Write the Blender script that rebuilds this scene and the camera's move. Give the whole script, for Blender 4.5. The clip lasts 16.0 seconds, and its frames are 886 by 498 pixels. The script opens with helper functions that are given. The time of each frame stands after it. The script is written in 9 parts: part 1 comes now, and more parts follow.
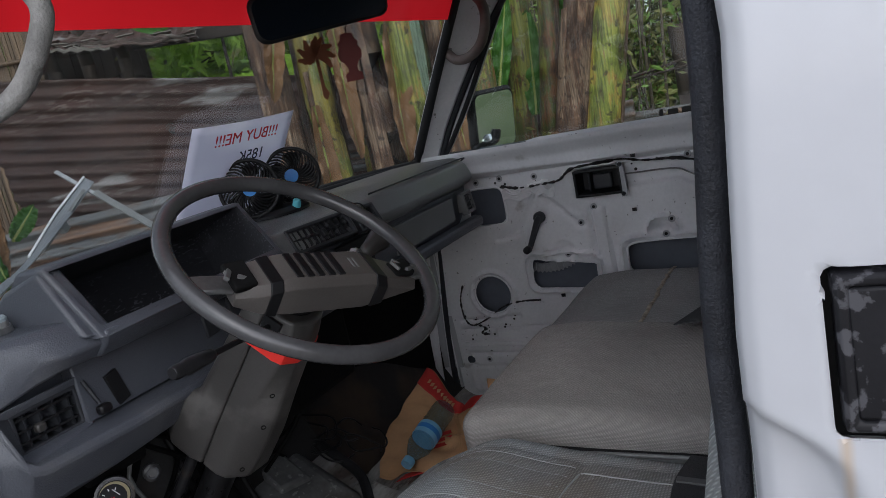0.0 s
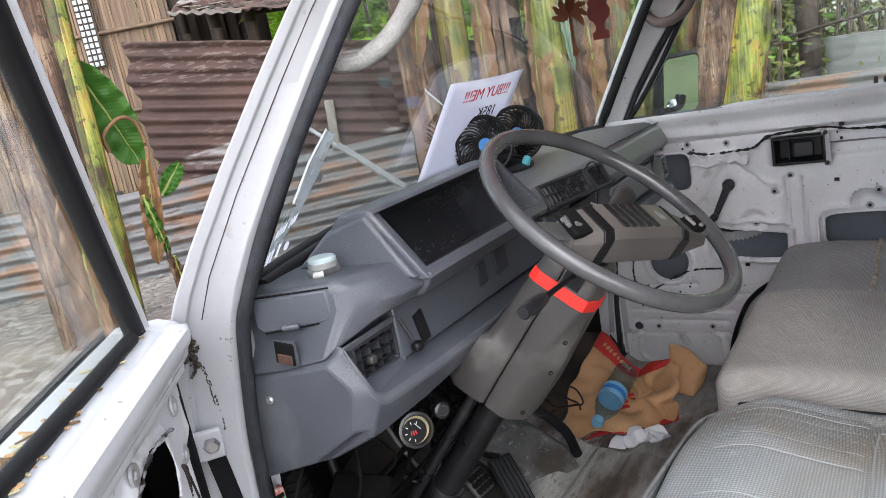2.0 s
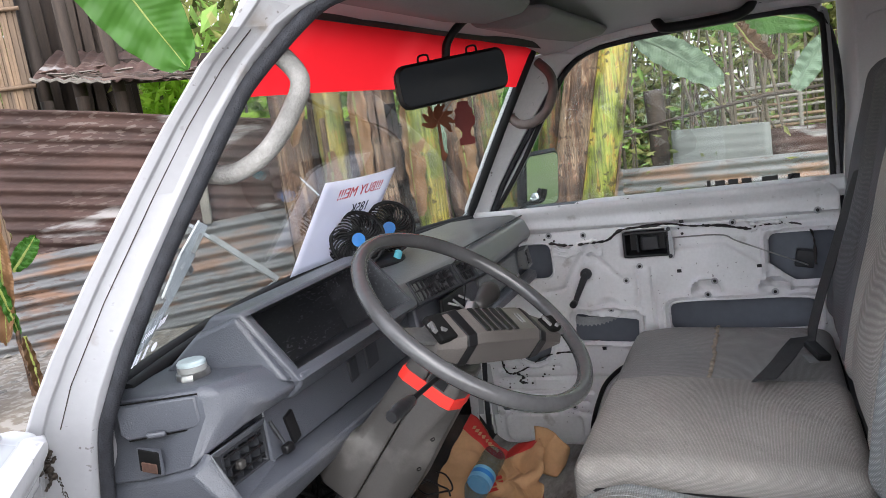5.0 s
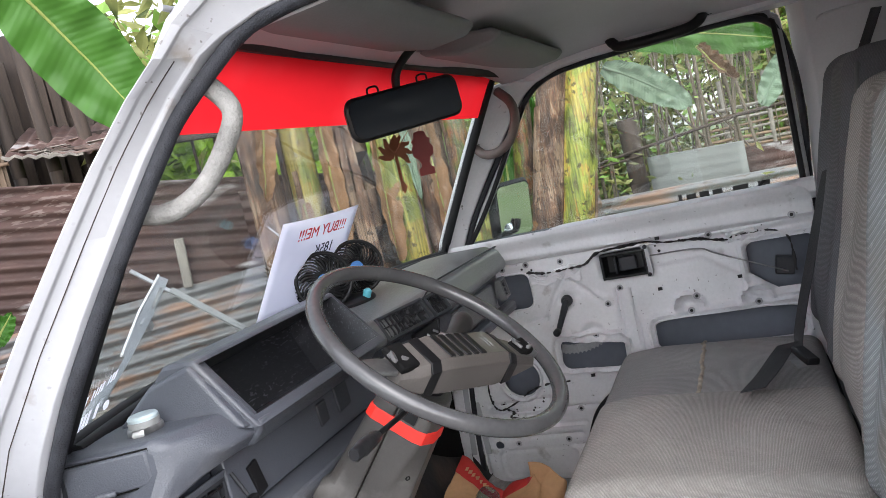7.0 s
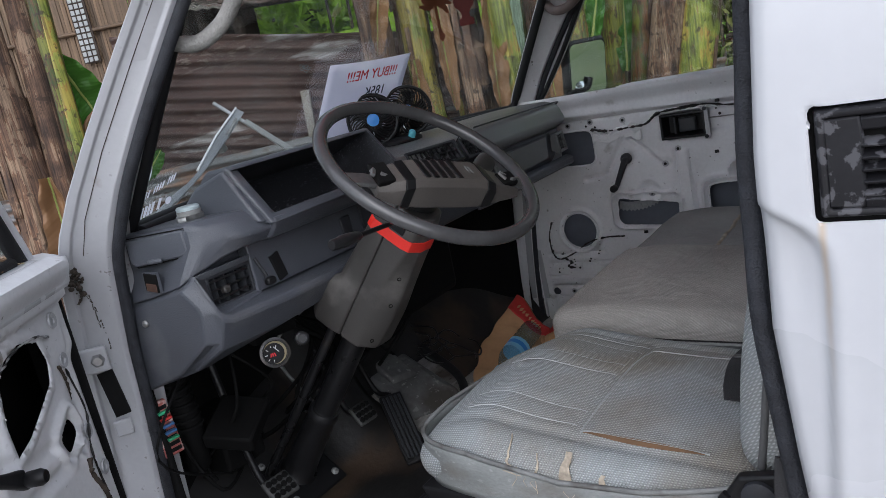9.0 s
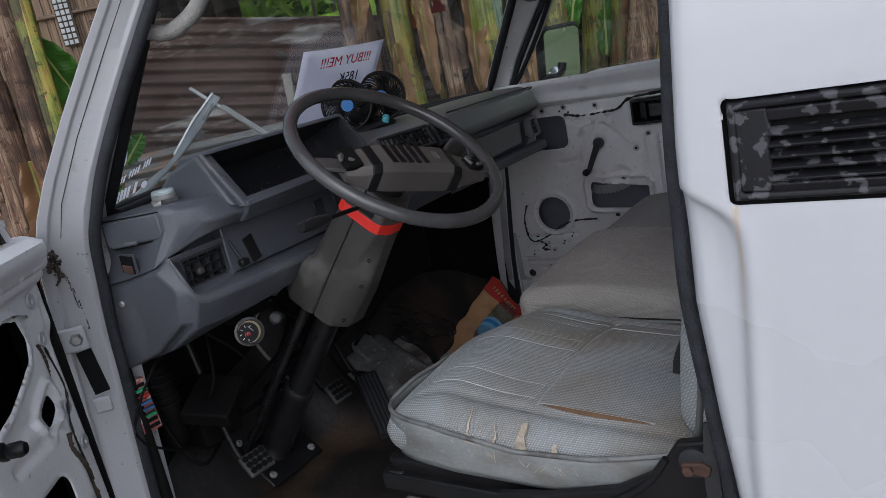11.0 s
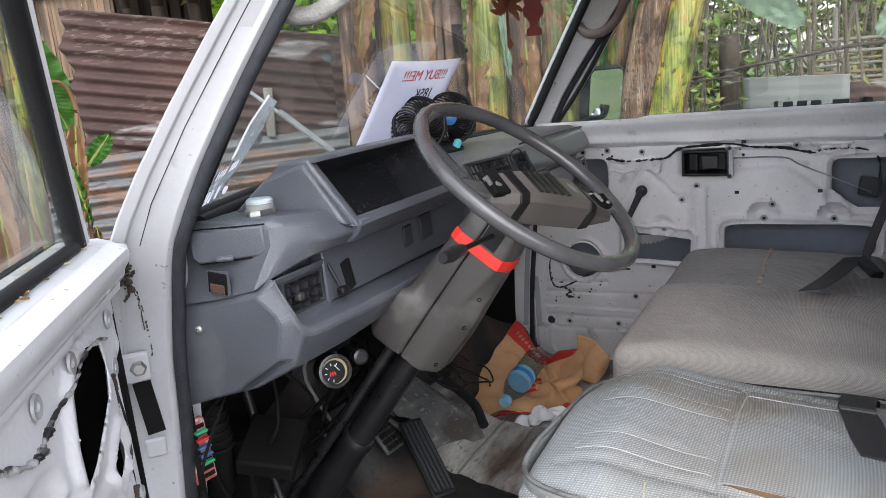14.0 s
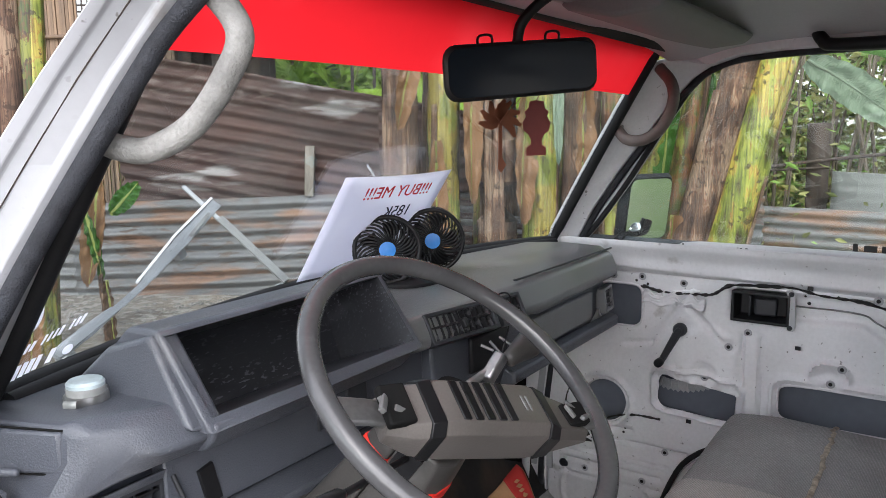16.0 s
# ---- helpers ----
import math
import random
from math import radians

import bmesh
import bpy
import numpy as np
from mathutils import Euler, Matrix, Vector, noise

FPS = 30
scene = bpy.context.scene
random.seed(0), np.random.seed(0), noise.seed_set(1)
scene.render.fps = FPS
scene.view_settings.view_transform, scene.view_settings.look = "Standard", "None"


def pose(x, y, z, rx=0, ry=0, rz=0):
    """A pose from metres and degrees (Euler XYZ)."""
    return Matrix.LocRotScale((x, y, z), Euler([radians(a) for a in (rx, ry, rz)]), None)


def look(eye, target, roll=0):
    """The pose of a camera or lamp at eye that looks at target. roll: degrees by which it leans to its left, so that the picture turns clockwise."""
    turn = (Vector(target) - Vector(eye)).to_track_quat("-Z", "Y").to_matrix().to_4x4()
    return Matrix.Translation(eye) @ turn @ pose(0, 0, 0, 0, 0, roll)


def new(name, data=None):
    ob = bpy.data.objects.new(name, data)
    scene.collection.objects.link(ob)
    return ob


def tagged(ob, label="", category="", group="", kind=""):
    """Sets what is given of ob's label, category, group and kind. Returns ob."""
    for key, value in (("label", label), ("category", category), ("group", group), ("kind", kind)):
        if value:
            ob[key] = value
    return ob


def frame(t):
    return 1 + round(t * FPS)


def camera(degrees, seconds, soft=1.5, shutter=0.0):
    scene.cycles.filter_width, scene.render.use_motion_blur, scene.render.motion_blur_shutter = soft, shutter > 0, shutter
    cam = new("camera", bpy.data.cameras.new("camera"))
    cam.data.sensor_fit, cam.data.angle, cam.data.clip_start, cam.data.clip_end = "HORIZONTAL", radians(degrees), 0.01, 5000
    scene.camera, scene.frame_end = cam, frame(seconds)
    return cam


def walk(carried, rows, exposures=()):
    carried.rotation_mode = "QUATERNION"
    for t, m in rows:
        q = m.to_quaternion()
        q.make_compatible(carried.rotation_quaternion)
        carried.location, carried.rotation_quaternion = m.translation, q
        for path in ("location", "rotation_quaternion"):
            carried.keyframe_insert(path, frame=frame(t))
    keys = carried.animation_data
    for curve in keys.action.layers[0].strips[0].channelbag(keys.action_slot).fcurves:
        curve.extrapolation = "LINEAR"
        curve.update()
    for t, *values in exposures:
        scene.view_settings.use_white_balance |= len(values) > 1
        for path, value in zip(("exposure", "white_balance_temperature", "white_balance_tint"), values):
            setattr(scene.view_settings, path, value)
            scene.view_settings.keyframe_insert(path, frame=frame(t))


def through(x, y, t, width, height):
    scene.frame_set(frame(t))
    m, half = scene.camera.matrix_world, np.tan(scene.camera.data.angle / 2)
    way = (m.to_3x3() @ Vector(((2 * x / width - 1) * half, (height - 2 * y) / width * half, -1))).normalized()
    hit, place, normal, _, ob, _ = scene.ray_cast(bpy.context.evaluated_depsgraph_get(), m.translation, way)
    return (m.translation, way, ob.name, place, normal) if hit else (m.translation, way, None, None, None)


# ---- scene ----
cam = camera(61.2, 16.0, 0.6)
METRES = 2.08
BASE = pose(-1.2329, -0.7859, 1.3597, -12.319, 11.234, -63.807)
ROWS = [
    (0.0, 0.0075, -0.0036, -0.003, 0.49, 0.2, 0.26),
    (0.5, -0.0076, -0.0079, -0.0109, 2.15, 0.05, 0.74),
    (1.0, -0.0537, -0.0025, -0.0056, 5.11, -1.29, -0.7),
    (1.5, -0.1191, -0.0048, -0.0077, 5.1, -1.68, -1.19),
    (2.0, -0.16, -0.0249, -0.0195, 5.33, -2.03, -1.75),
    (2.5, -0.1691, -0.0302, -0.0229, 3.11, -1.96, -2.39),
    (3.0, -0.1626, -0.0339, -0.0196, 0.51, -1.51, -2.1),
    (3.5, -0.1549, -0.0373, -0.0205, 0.38, -1.09, -1.81),
    (4.0, -0.1497, -0.0388, -0.0178, 0.14, -0.81, -1.43),
    (4.5, -0.1485, -0.0458, -0.0076, -0.71, 1.38, -0.81),
    (5.0, -0.1572, -0.0496, 0.0044, -4.19, 3.58, -2.01),
    (5.2, -0.1574, -0.0526, -0.0007, -4.14, 4.09, -1.87),
    (7.3, -0.1196, -0.0255, -0.0172, -4.60, 6.80, 4.00),
    (7.5, -0.0855, -0.0350, -0.0288, -4.05, 3.15, 5.80),
    (8.0, -0.0202, -0.089, -0.0473, -2.58, -0.18, 2.77),
    (8.5, 0.0092, -0.1118, -0.0458, 3.21, -1.41, 2.22),
    (9.0, -0.0047, -0.1164, -0.049, 6.8, -2.5, -1.34),
    (9.2, -0.0055, -0.1178, -0.0480, 6.45, -3.0, -1.40),
    (11.5, 0.0179, -0.1408, -0.0484, 5.83, -3.78, -1.28),
    (12.0, -0.0197, -0.1238, -0.0508, 5.45, -3.81, -1.2),
    (12.5, -0.0967, -0.0972, -0.0615, 3.28, -3.52, -1.6),
    (13.0, -0.1487, -0.0892, -0.0606, 0.35, -2.0, -3.75),
    (13.5, -0.1581, -0.073, -0.0574, -0.14, -0.94, -5.3),
    (14.0, -0.1552, -0.0698, -0.0612, -0.22, -0.64, -6.31),
    (14.5, -0.1208, -0.0872, -0.0383, -0.09, 0.09, -9.2),
    (15.0, -0.1066, -0.076, 0.0235, 1.68, 1.65, -10.92),
    (15.5, -0.1178, -0.0198, 0.035, 1.83, 2.19, -11.09),
    (16.0, -0.0789, 0.0945, 0.0483, 5.28, 2.03, -11.99),
]
walk(cam, [(t, BASE @ pose(METRES * x, METRES * y, METRES * z, 90 + pitch, roll, yaw)) for t, x, y, z, yaw, pitch, roll in ROWS],
     [(t, e, 6050 if e < 1.55 else 6300, 13) for t, e in ((0.0, 0.5), (0.5, 0.46), (0.75, 0.55), (1.0, 1.15), (1.5, 1.82), (2.0, 1.9), (3.5, 1.96), (5.0, 1.96), (7.5, 2.02), (8.0, 1.52), (8.5, 1.06), (9.0, 0.87), (11.5, 0.5), (12.0, 0.5), (12.5, 0.6), (13.0, 1.3), (13.5, 1.7), (14.5, 1.85), (15.2, 1.85), (16.0, 1.95))])

# ---- light ----
world = bpy.data.worlds.new("overcast_sky")
scene.world = world
world.use_nodes = True
wn, wl = world.node_tree.nodes, world.node_tree.links
sky = wn.new("ShaderNodeTexSky")
sky.sky_type, sky.sun_disc = "NISHITA", False
sky.sun_elevation, sky.sun_rotation = radians(40), radians(245)
sky.air_density, sky.dust_density, sky.ozone_density = 1.0, 1.5, 1.0
desat = wn.new("ShaderNodeHueSaturation")
desat.inputs["Saturation"].default_value = 0.35
wl.new(sky.outputs[0], desat.inputs["Color"])
wl.new(desat.outputs[0], wn["Background"].inputs[0])
wn["Background"].inputs[1].default_value = 0.15

sun = new("sun", bpy.data.lights.new("sun", "SUN"))
sun.data.energy, sun.data.angle, sun.data.color = 0.95, radians(110), (1.0, 0.97, 0.94)
sun.matrix_world = look((-4.15, -1.9, 3.8), (0, 0, 0))

# ---- materials ----
def mat(name, color, rough=0.6, metal=0.0, scale=8.0, vary=0.25, grain=120.0, bump=0.1, coat=0.0, second=None, amount=0.0,
        stain_scale=3.0, spec=0.5, stretch=(1, 1, 1), rand=0.0, soft=0.08, edge=0.6, specks=None):
    """Procedural surface: base colour with two scales of noise, optional stains of a second colour, small specks, grain bump."""
    m = bpy.data.materials.new(name)
    m.use_nodes = True
    n, l = m.node_tree.nodes, m.node_tree.links
    p = n["Principled BSDF"]
    p.inputs["Roughness"].default_value, p.inputs["Metallic"].default_value = rough, metal
    p.inputs["Coat Weight"].default_value, p.inputs["Specular IOR Level"].default_value = coat, spec
    tc, mp = n.new("ShaderNodeTexCoord"), n.new("ShaderNodeMapping")
    mp.inputs["Scale"].default_value = stretch
    l.new(tc.outputs["Object"], mp.inputs["Vector"])

    def noise_tex(s, detail=4.0):
        t = n.new("ShaderNodeTexNoise")
        t.inputs["Scale"].default_value, t.inputs["Detail"].default_value = s, detail
        l.new(mp.outputs[0], t.inputs["Vector"])
        return t

    def ramp(src, a, b, ca, cb):
        r = n.new("ShaderNodeValToRGB")
        r.color_ramp.elements[0].position, r.color_ramp.elements[1].position = a, b
        r.color_ramp.elements[0].color, r.color_ramp.elements[1].color = (*ca, 1), (*cb, 1)
        l.new(src, r.inputs[0])
        return r.outputs[0]

    big, fine = noise_tex(scale), noise_tex(grain, 3.0)
    lo = tuple(c * (1 - vary) for c in color)
    hi = tuple(min(1, c * (1 + vary * 0.6)) for c in color)
    col = ramp(big.outputs[0], 0.3, 0.7, lo, hi)
    mix = n.new("ShaderNodeMixRGB")
    mix.blend_type, mix.inputs[0].default_value = "MULTIPLY", 0.5
    l.new(col, mix.inputs[1])
    l.new(ramp(fine.outputs[0], 0.3, 0.7, (1 - vary,) * 3, (1, 1, 1)), mix.inputs[2])
    col = mix.outputs[0]
    if second:
        st = noise_tex(stain_scale, 8.0)
        mk = ramp(st.outputs[0], edge, edge + soft, (0, 0, 0), (1, 1, 1))
        mm = n.new("ShaderNodeMath")
        mm.operation, mm.inputs[1].default_value = "MULTIPLY", amount
        l.new(mk, mm.inputs[0])
        mx = n.new("ShaderNodeMixRGB")
        l.new(mm.outputs[0], mx.inputs[0])
        l.new(col, mx.inputs[1])
        mx.inputs[2].default_value = (*second, 1)
        col = mx.outputs[0]
    if specks:
        tint, share, size, start = specks
        sk = noise_tex(size, 2.0)
        patch = noise_tex(size * 0.06, 3.0)
        ma, mb, mc = n.new("ShaderNodeMath"), n.new("ShaderNodeMath"), n.new("ShaderNodeMixRGB")
        ma.operation, mb.operation = "MULTIPLY", "MULTIPLY"
        l.new(ramp(sk.outputs[0], start, start + 0.05, (0, 0, 0), (1, 1, 1)), ma.inputs[0])
        l.new(ramp(patch.outputs[0], 0.42, 0.6, (0.1, 0.1, 0.1), (1, 1, 1)), ma.inputs[1])
        l.new(ma.outputs[0], mb.inputs[0])
        mb.inputs[1].default_value = share
        l.new(mb.outputs[0], mc.inputs[0])
        l.new(col, mc.inputs[1])
        mc.inputs[2].default_value = (*tint, 1)
        col = mc.outputs[0]
    if rand:
        oi, hs = n.new("ShaderNodeObjectInfo"), n.new("ShaderNodeHueSaturation")
        mr = n.new("ShaderNodeMapRange")
        mr.inputs[3].default_value, mr.inputs[4].default_value = 1 - rand, 1 + rand
        l.new(oi.outputs["Random"], mr.inputs[0])
        l.new(mr.outputs[0], hs.inputs["Value"])
        l.new(col, hs.inputs["Color"])
        col = hs.outputs[0]
    l.new(col, p.inputs["Base Color"])
    rr = n.new("ShaderNodeMapRange")
    rr.inputs[3].default_value, rr.inputs[4].default_value = max(0.02, rough - 0.12), min(1, rough + 0.12)
    l.new(big.outputs[0], rr.inputs[0])
    l.new(rr.outputs[0], p.inputs["Roughness"])
    if bump:
        bp = n.new("ShaderNodeBump")
        bp.inputs["Strength"].default_value, bp.inputs["Distance"].default_value = bump, 0.002
        l.new(fine.outputs[0], bp.inputs["Height"])
        l.new(bp.outputs[0], p.inputs["Normal"])
    return m


def weave(name, color, threads, **kw):
    """Cloth: the surface above with a fine over-and-under weave in relief."""
    m = mat(name, color, **kw)
    n, l = m.node_tree.nodes, m.node_tree.links
    p = n["Principled BSDF"]
    tc = n.new("ShaderNodeTexCoord")
    heights = []
    sp, ad, sl, cb = n.new("ShaderNodeSeparateXYZ"), n.new("ShaderNodeMath"), n.new("ShaderNodeMath"), n.new("ShaderNodeCombineXYZ")
    l.new(tc.outputs["Object"], sp.inputs[0])
    l.new(sp.outputs[0], ad.inputs[0])
    l.new(sp.outputs[2], ad.inputs[1])
    sl.operation, sl.inputs[1].default_value = "MULTIPLY_ADD", 0.5
    l.new(sp.outputs[2], sl.inputs[0])
    l.new(sp.outputs[1], sl.inputs[2])
    l.new(ad.outputs[0], cb.inputs[0])
    l.new(sl.outputs[0], cb.inputs[1])
    for axis in ("X", "Y"):
        w = n.new("ShaderNodeTexWave")
        w.bands_direction = axis
        w.inputs["Scale"].default_value, w.inputs["Distortion"].default_value, w.inputs["Detail Scale"].default_value = threads, 0.7, 2.0
        l.new(cb.outputs[0], w.inputs["Vector"])
        heights.append(w.outputs["Fac"])
    mul = n.new("ShaderNodeMath")
    mul.operation = "MULTIPLY"
    l.new(heights[0], mul.inputs[0])
    l.new(heights[1], mul.inputs[1])
    bp = n.new("ShaderNodeBump")
    bp.inputs["Strength"].default_value, bp.inputs["Distance"].default_value = 0.5, 0.002
    l.new(mul.outputs[0], bp.inputs["Height"])
    wr, wb = n.new("ShaderNodeTexNoise"), n.new("ShaderNodeBump")
    wr.inputs["Scale"].default_value, wr.inputs["Detail"].default_value, wr.inputs["Distortion"].default_value = 11.0, 5.0, 1.4
    l.new(tc.outputs["Object"], wr.inputs["Vector"])
    wb.inputs["Strength"].default_value, wb.inputs["Distance"].default_value = 0.5, 0.012
    l.new(wr.outputs[0], wb.inputs["Height"])
    l.new(wb.outputs[0], bp.inputs["Normal"])
    l.new(bp.outputs[0], p.inputs["Normal"])
    base = p.inputs["Base Color"].links[0].from_socket
    mx, rp = n.new("ShaderNodeMixRGB"), n.new("ShaderNodeMapRange")
    rp.inputs[3].default_value, rp.inputs[4].default_value = 0.66, 1.3
    l.new(mul.outputs[0], rp.inputs[0])
    mx.blend_type, mx.inputs[0].default_value = "MULTIPLY", 1.0
    l.new(base, mx.inputs[1])
    l.new(rp.outputs[0], mx.inputs[2])
    l.new(mx.outputs[0], p.inputs["Base Color"])
    return m


def pane_mat(name, tint, rough=0.0, dust=0.0):
    m = bpy.data.materials.new(name)
    m.use_nodes = True
    n, l = m.node_tree.nodes, m.node_tree.links
    n.remove(n["Principled BSDF"])
    tr, gl, fr, mx = n.new("ShaderNodeBsdfTransparent"), n.new("ShaderNodeBsdfGlossy"), n.new("ShaderNodeLayerWeight"), n.new("ShaderNodeMixShader")
    tr.inputs[0].default_value = (*tint, 1)
    gl.inputs["Roughness"].default_value = rough
    po, sc = n.new("ShaderNodeMath"), n.new("ShaderNodeMath")
    po.operation, po.inputs[1].default_value = "POWER", 5.0
    sc.operation, sc.inputs[1].default_value, sc.inputs[2].default_value = "MULTIPLY_ADD", 0.95, 0.05
    fr.inputs[0].default_value = 0.5
    l.new(fr.outputs["Facing"], po.inputs[0])
    l.new(po.outputs[0], sc.inputs[0])
    l.new(sc.outputs[0], mx.inputs[0])
    l.new(tr.outputs[0], mx.inputs[1])
    l.new(gl.outputs[0], mx.inputs[2])
    out = mx.outputs[0]
    if dust:
        df, nz, rp, m2 = n.new("ShaderNodeBsdfDiffuse"), n.new("ShaderNodeTexNoise"), n.new("ShaderNodeMapRange"), n.new("ShaderNodeMixShader")
        tc = n.new("ShaderNodeTexCoord")
        l.new(tc.outputs["Object"], nz.inputs["Vector"])
        nz.inputs["Scale"].default_value, nz.inputs["Detail"].default_value = 9.0, 8.0
        rp.inputs[1].default_value, rp.inputs[2].default_value, rp.inputs[3].default_value, rp.inputs[4].default_value = 0.35, 0.75, 0.0, dust
        df.inputs[0].default_value = (0.6, 0.6, 0.58, 1)
        l.new(nz.outputs[0], rp.inputs[0])
        l.new(rp.outputs[0], m2.inputs[0])
        l.new(out, m2.inputs[1])
        l.new(df.outputs[0], m2.inputs[2])
        out = m2.outputs[0]
    l.new(out, n["Material Output"].inputs[0])
    return m


def film_mat(name, color, glow_through=0.75):
    m = bpy.data.materials.new(name)
    m.use_nodes = True
    n, l = m.node_tree.nodes, m.node_tree.links
    n.remove(n["Principled BSDF"])
    tl, df, mx = n.new("ShaderNodeBsdfTranslucent"), n.new("ShaderNodeBsdfDiffuse"), n.new("ShaderNodeMixShader")
    nz, rp, mr = n.new("ShaderNodeTexNoise"), n.new("ShaderNodeMixRGB"), n.new("ShaderNodeMapRange")
    tc = n.new("ShaderNodeTexCoord")
    l.new(tc.outputs["Object"], nz.inputs["Vector"])
    nz.inputs["Scale"].default_value = 5.0
    mr.inputs[1].default_value, mr.inputs[2].default_value = 0.45, 0.62
    l.new(nz.outputs[0], mr.inputs[0])
    l.new(mr.outputs[0], rp.inputs[0])
    rp.inputs[1].default_value = (*color, 1)
    rp.inputs[2].default_value = (*[min(1.0, c * 1.15 + 0.01) for c in color], 1)
    l.new(rp.outputs[0], tl.inputs[0])
    l.new(rp.outputs[0], df.inputs[0])
    mx.inputs[0].default_value = 1 - glow_through
    l.new(tl.outputs[0], mx.inputs[1])
    l.new(df.outputs[0], mx.inputs[2])
    l.new(mx.outputs[0], n["Material Output"].inputs[0])
    return m


def leaf_mat(name, color, vary=0.4, through=0.35, dry=None):
    m = bpy.data.materials.new(name)
    m.use_nodes = True
    n, l = m.node_tree.nodes, m.node_tree.links
    p = n["Principled BSDF"]
    p.inputs["Roughness"].default_value, p.inputs["Specular IOR Level"].default_value = 0.5, 0.3
    gi, tc, nz = n.new("ShaderNodeNewGeometry"), n.new("ShaderNodeTexCoord"), n.new("ShaderNodeTexNoise")
    l.new(tc.outputs["Object"], nz.inputs["Vector"])
    nz.inputs["Scale"].default_value = 6.0
    ad = n.new("ShaderNodeMath")
    ad.operation = "ADD"
    l.new(gi.outputs["Random Per Island"], ad.inputs[0])
    l.new(nz.outputs[0], ad.inputs[1])
    r = n.new("ShaderNodeValToRGB")
    r.color_ramp.elements[0].position, r.color_ramp.elements[1].position = 0.35, 1.25
    r.color_ramp.elements[0].color = (*[c * (1 - vary) for c in color], 1)
    r.color_ramp.elements[1].color = (*[c * (1 + vary) for c in color], 1)
    if dry:
        e = r.color_ramp.elements.new(0.97)
        e.color = (*dry, 1)
    sc = n.new("ShaderNodeMath")
    sc.operation, sc.inputs[1].default_value = "MULTIPLY", 0.8
    l.new(ad.outputs[0], sc.inputs[0])
    l.new(sc.outputs[0], r.inputs[0])
    l.new(r.outputs[0], p.inputs["Base Color"])
    tl, mx = n.new("ShaderNodeBsdfTranslucent"), n.new("ShaderNodeMixShader")
    l.new(r.outputs[0], tl.inputs[0])
    mx.inputs[0].default_value = through
    l.new(p.outputs[0], mx.inputs[1])
    l.new(tl.outputs[0], mx.inputs[2])
    l.new(mx.outputs[0], n["Material Output"].inputs[0])
    return m


WHITE = mat("white_van_paint", (0.6, 0.61, 0.63), 0.32, scale=2.5, vary=0.05, grain=60, bump=0.02, coat=0.25, second=(0.42, 0.36, 0.27), amount=0.35, stain_scale=14, edge=0.68)
# Body white dimmed to offset strong light on the pillar; stains are dirt.
JAMB = mat("dimmed_dirty_white_paint", (0.385, 0.39, 0.405), 0.36, scale=4, vary=0.1, grain=90, bump=0.05, second=(0.2, 0.17, 0.13), amount=0.75, stain_scale=11, edge=0.66, specks=((0.1, 0.085, 0.07), 0.7, 90.0, 0.68))
# Body white kept lighter to brighten weakly lit panels; stains are dirt.
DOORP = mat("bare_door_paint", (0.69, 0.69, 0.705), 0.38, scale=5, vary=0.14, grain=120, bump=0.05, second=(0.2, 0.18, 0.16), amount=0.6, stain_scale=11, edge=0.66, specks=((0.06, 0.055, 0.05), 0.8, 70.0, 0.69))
# Darker and bluer than the door panel's white.
CAVITY = mat("door_cavity_blue_grey", (0.14, 0.155, 0.185), 0.6, scale=3, vary=0.2, grain=40, bump=0.05)
DASH = mat("grained_blue_grey_plastic", (0.074, 0.080, 0.095), 0.40, scale=5, vary=0.26, grain=430, bump=0.36, second=(0.2, 0.2, 0.2), amount=0.4, stain_scale=7, edge=0.58, soft=0.15, specks=((0.3, 0.3, 0.3), 0.3, 380.0, 0.68))
DASHR = mat("dusty_olive_grey_plastic", (0.135, 0.139, 0.139), 0.33, scale=5, vary=0.25, grain=400, bump=0.3, second=(0.28, 0.275, 0.26), amount=0.4, stain_scale=6, edge=0.56, soft=0.2, specks=((0.36, 0.35, 0.33), 0.3, 330.0, 0.66))
DARKP = mat("dark_plastic", (0.03, 0.032, 0.037), 0.5, scale=8, vary=0.3, grain=300, bump=0.15, spec=0.35)
RECESS = mat("scratched_dark_plastic", (0.016, 0.017, 0.020), 0.36, scale=12, vary=0.3, grain=200, bump=0.15, second=(0.07, 0.07, 0.08), amount=0.6, stain_scale=16, edge=0.54, soft=0.2, specks=((0.22, 0.22, 0.25), 0.4, 260.0, 0.6), stretch=(0.35, 1.0, 1.0))
BLACK = mat("black_plastic", (0.009, 0.009, 0.010), 0.45, scale=10, vary=0.3, grain=200, bump=0.1, spec=0.3)
FADED = mat("faded_black_plastic", (0.010, 0.010, 0.012), 0.5, scale=10, vary=0.3, grain=200, bump=0.1, spec=0.25, second=(0.085, 0.085, 0.093), amount=0.75, stain_scale=75, edge=0.55, soft=0.04)
GLOSSB = mat("greasy_black_metal", (0.012, 0.012, 0.013), 0.3, scale=14, vary=0.4, grain=160, bump=0.15, second=(0.05, 0.04, 0.03), amount=0.6, stain_scale=12, edge=0.6)
SMEAR = mat("blackened_white_sealant", (0.36, 0.36, 0.36), 0.5, scale=30, vary=0.4, grain=120, bump=0.6, second=(0.012, 0.011, 0.010), amount=1.0, stain_scale=38, edge=0.47, soft=0.05)
SEAL = mat("grey_rubber_seal", (0.027, 0.029, 0.035), 0.6, scale=60, vary=0.4, grain=420, bump=0.8, spec=0.3)
RUBBER = mat("black_rubber", (0.012, 0.012, 0.013), 0.6, scale=20, vary=0.3, grain=300, bump=0.2, spec=0.25)
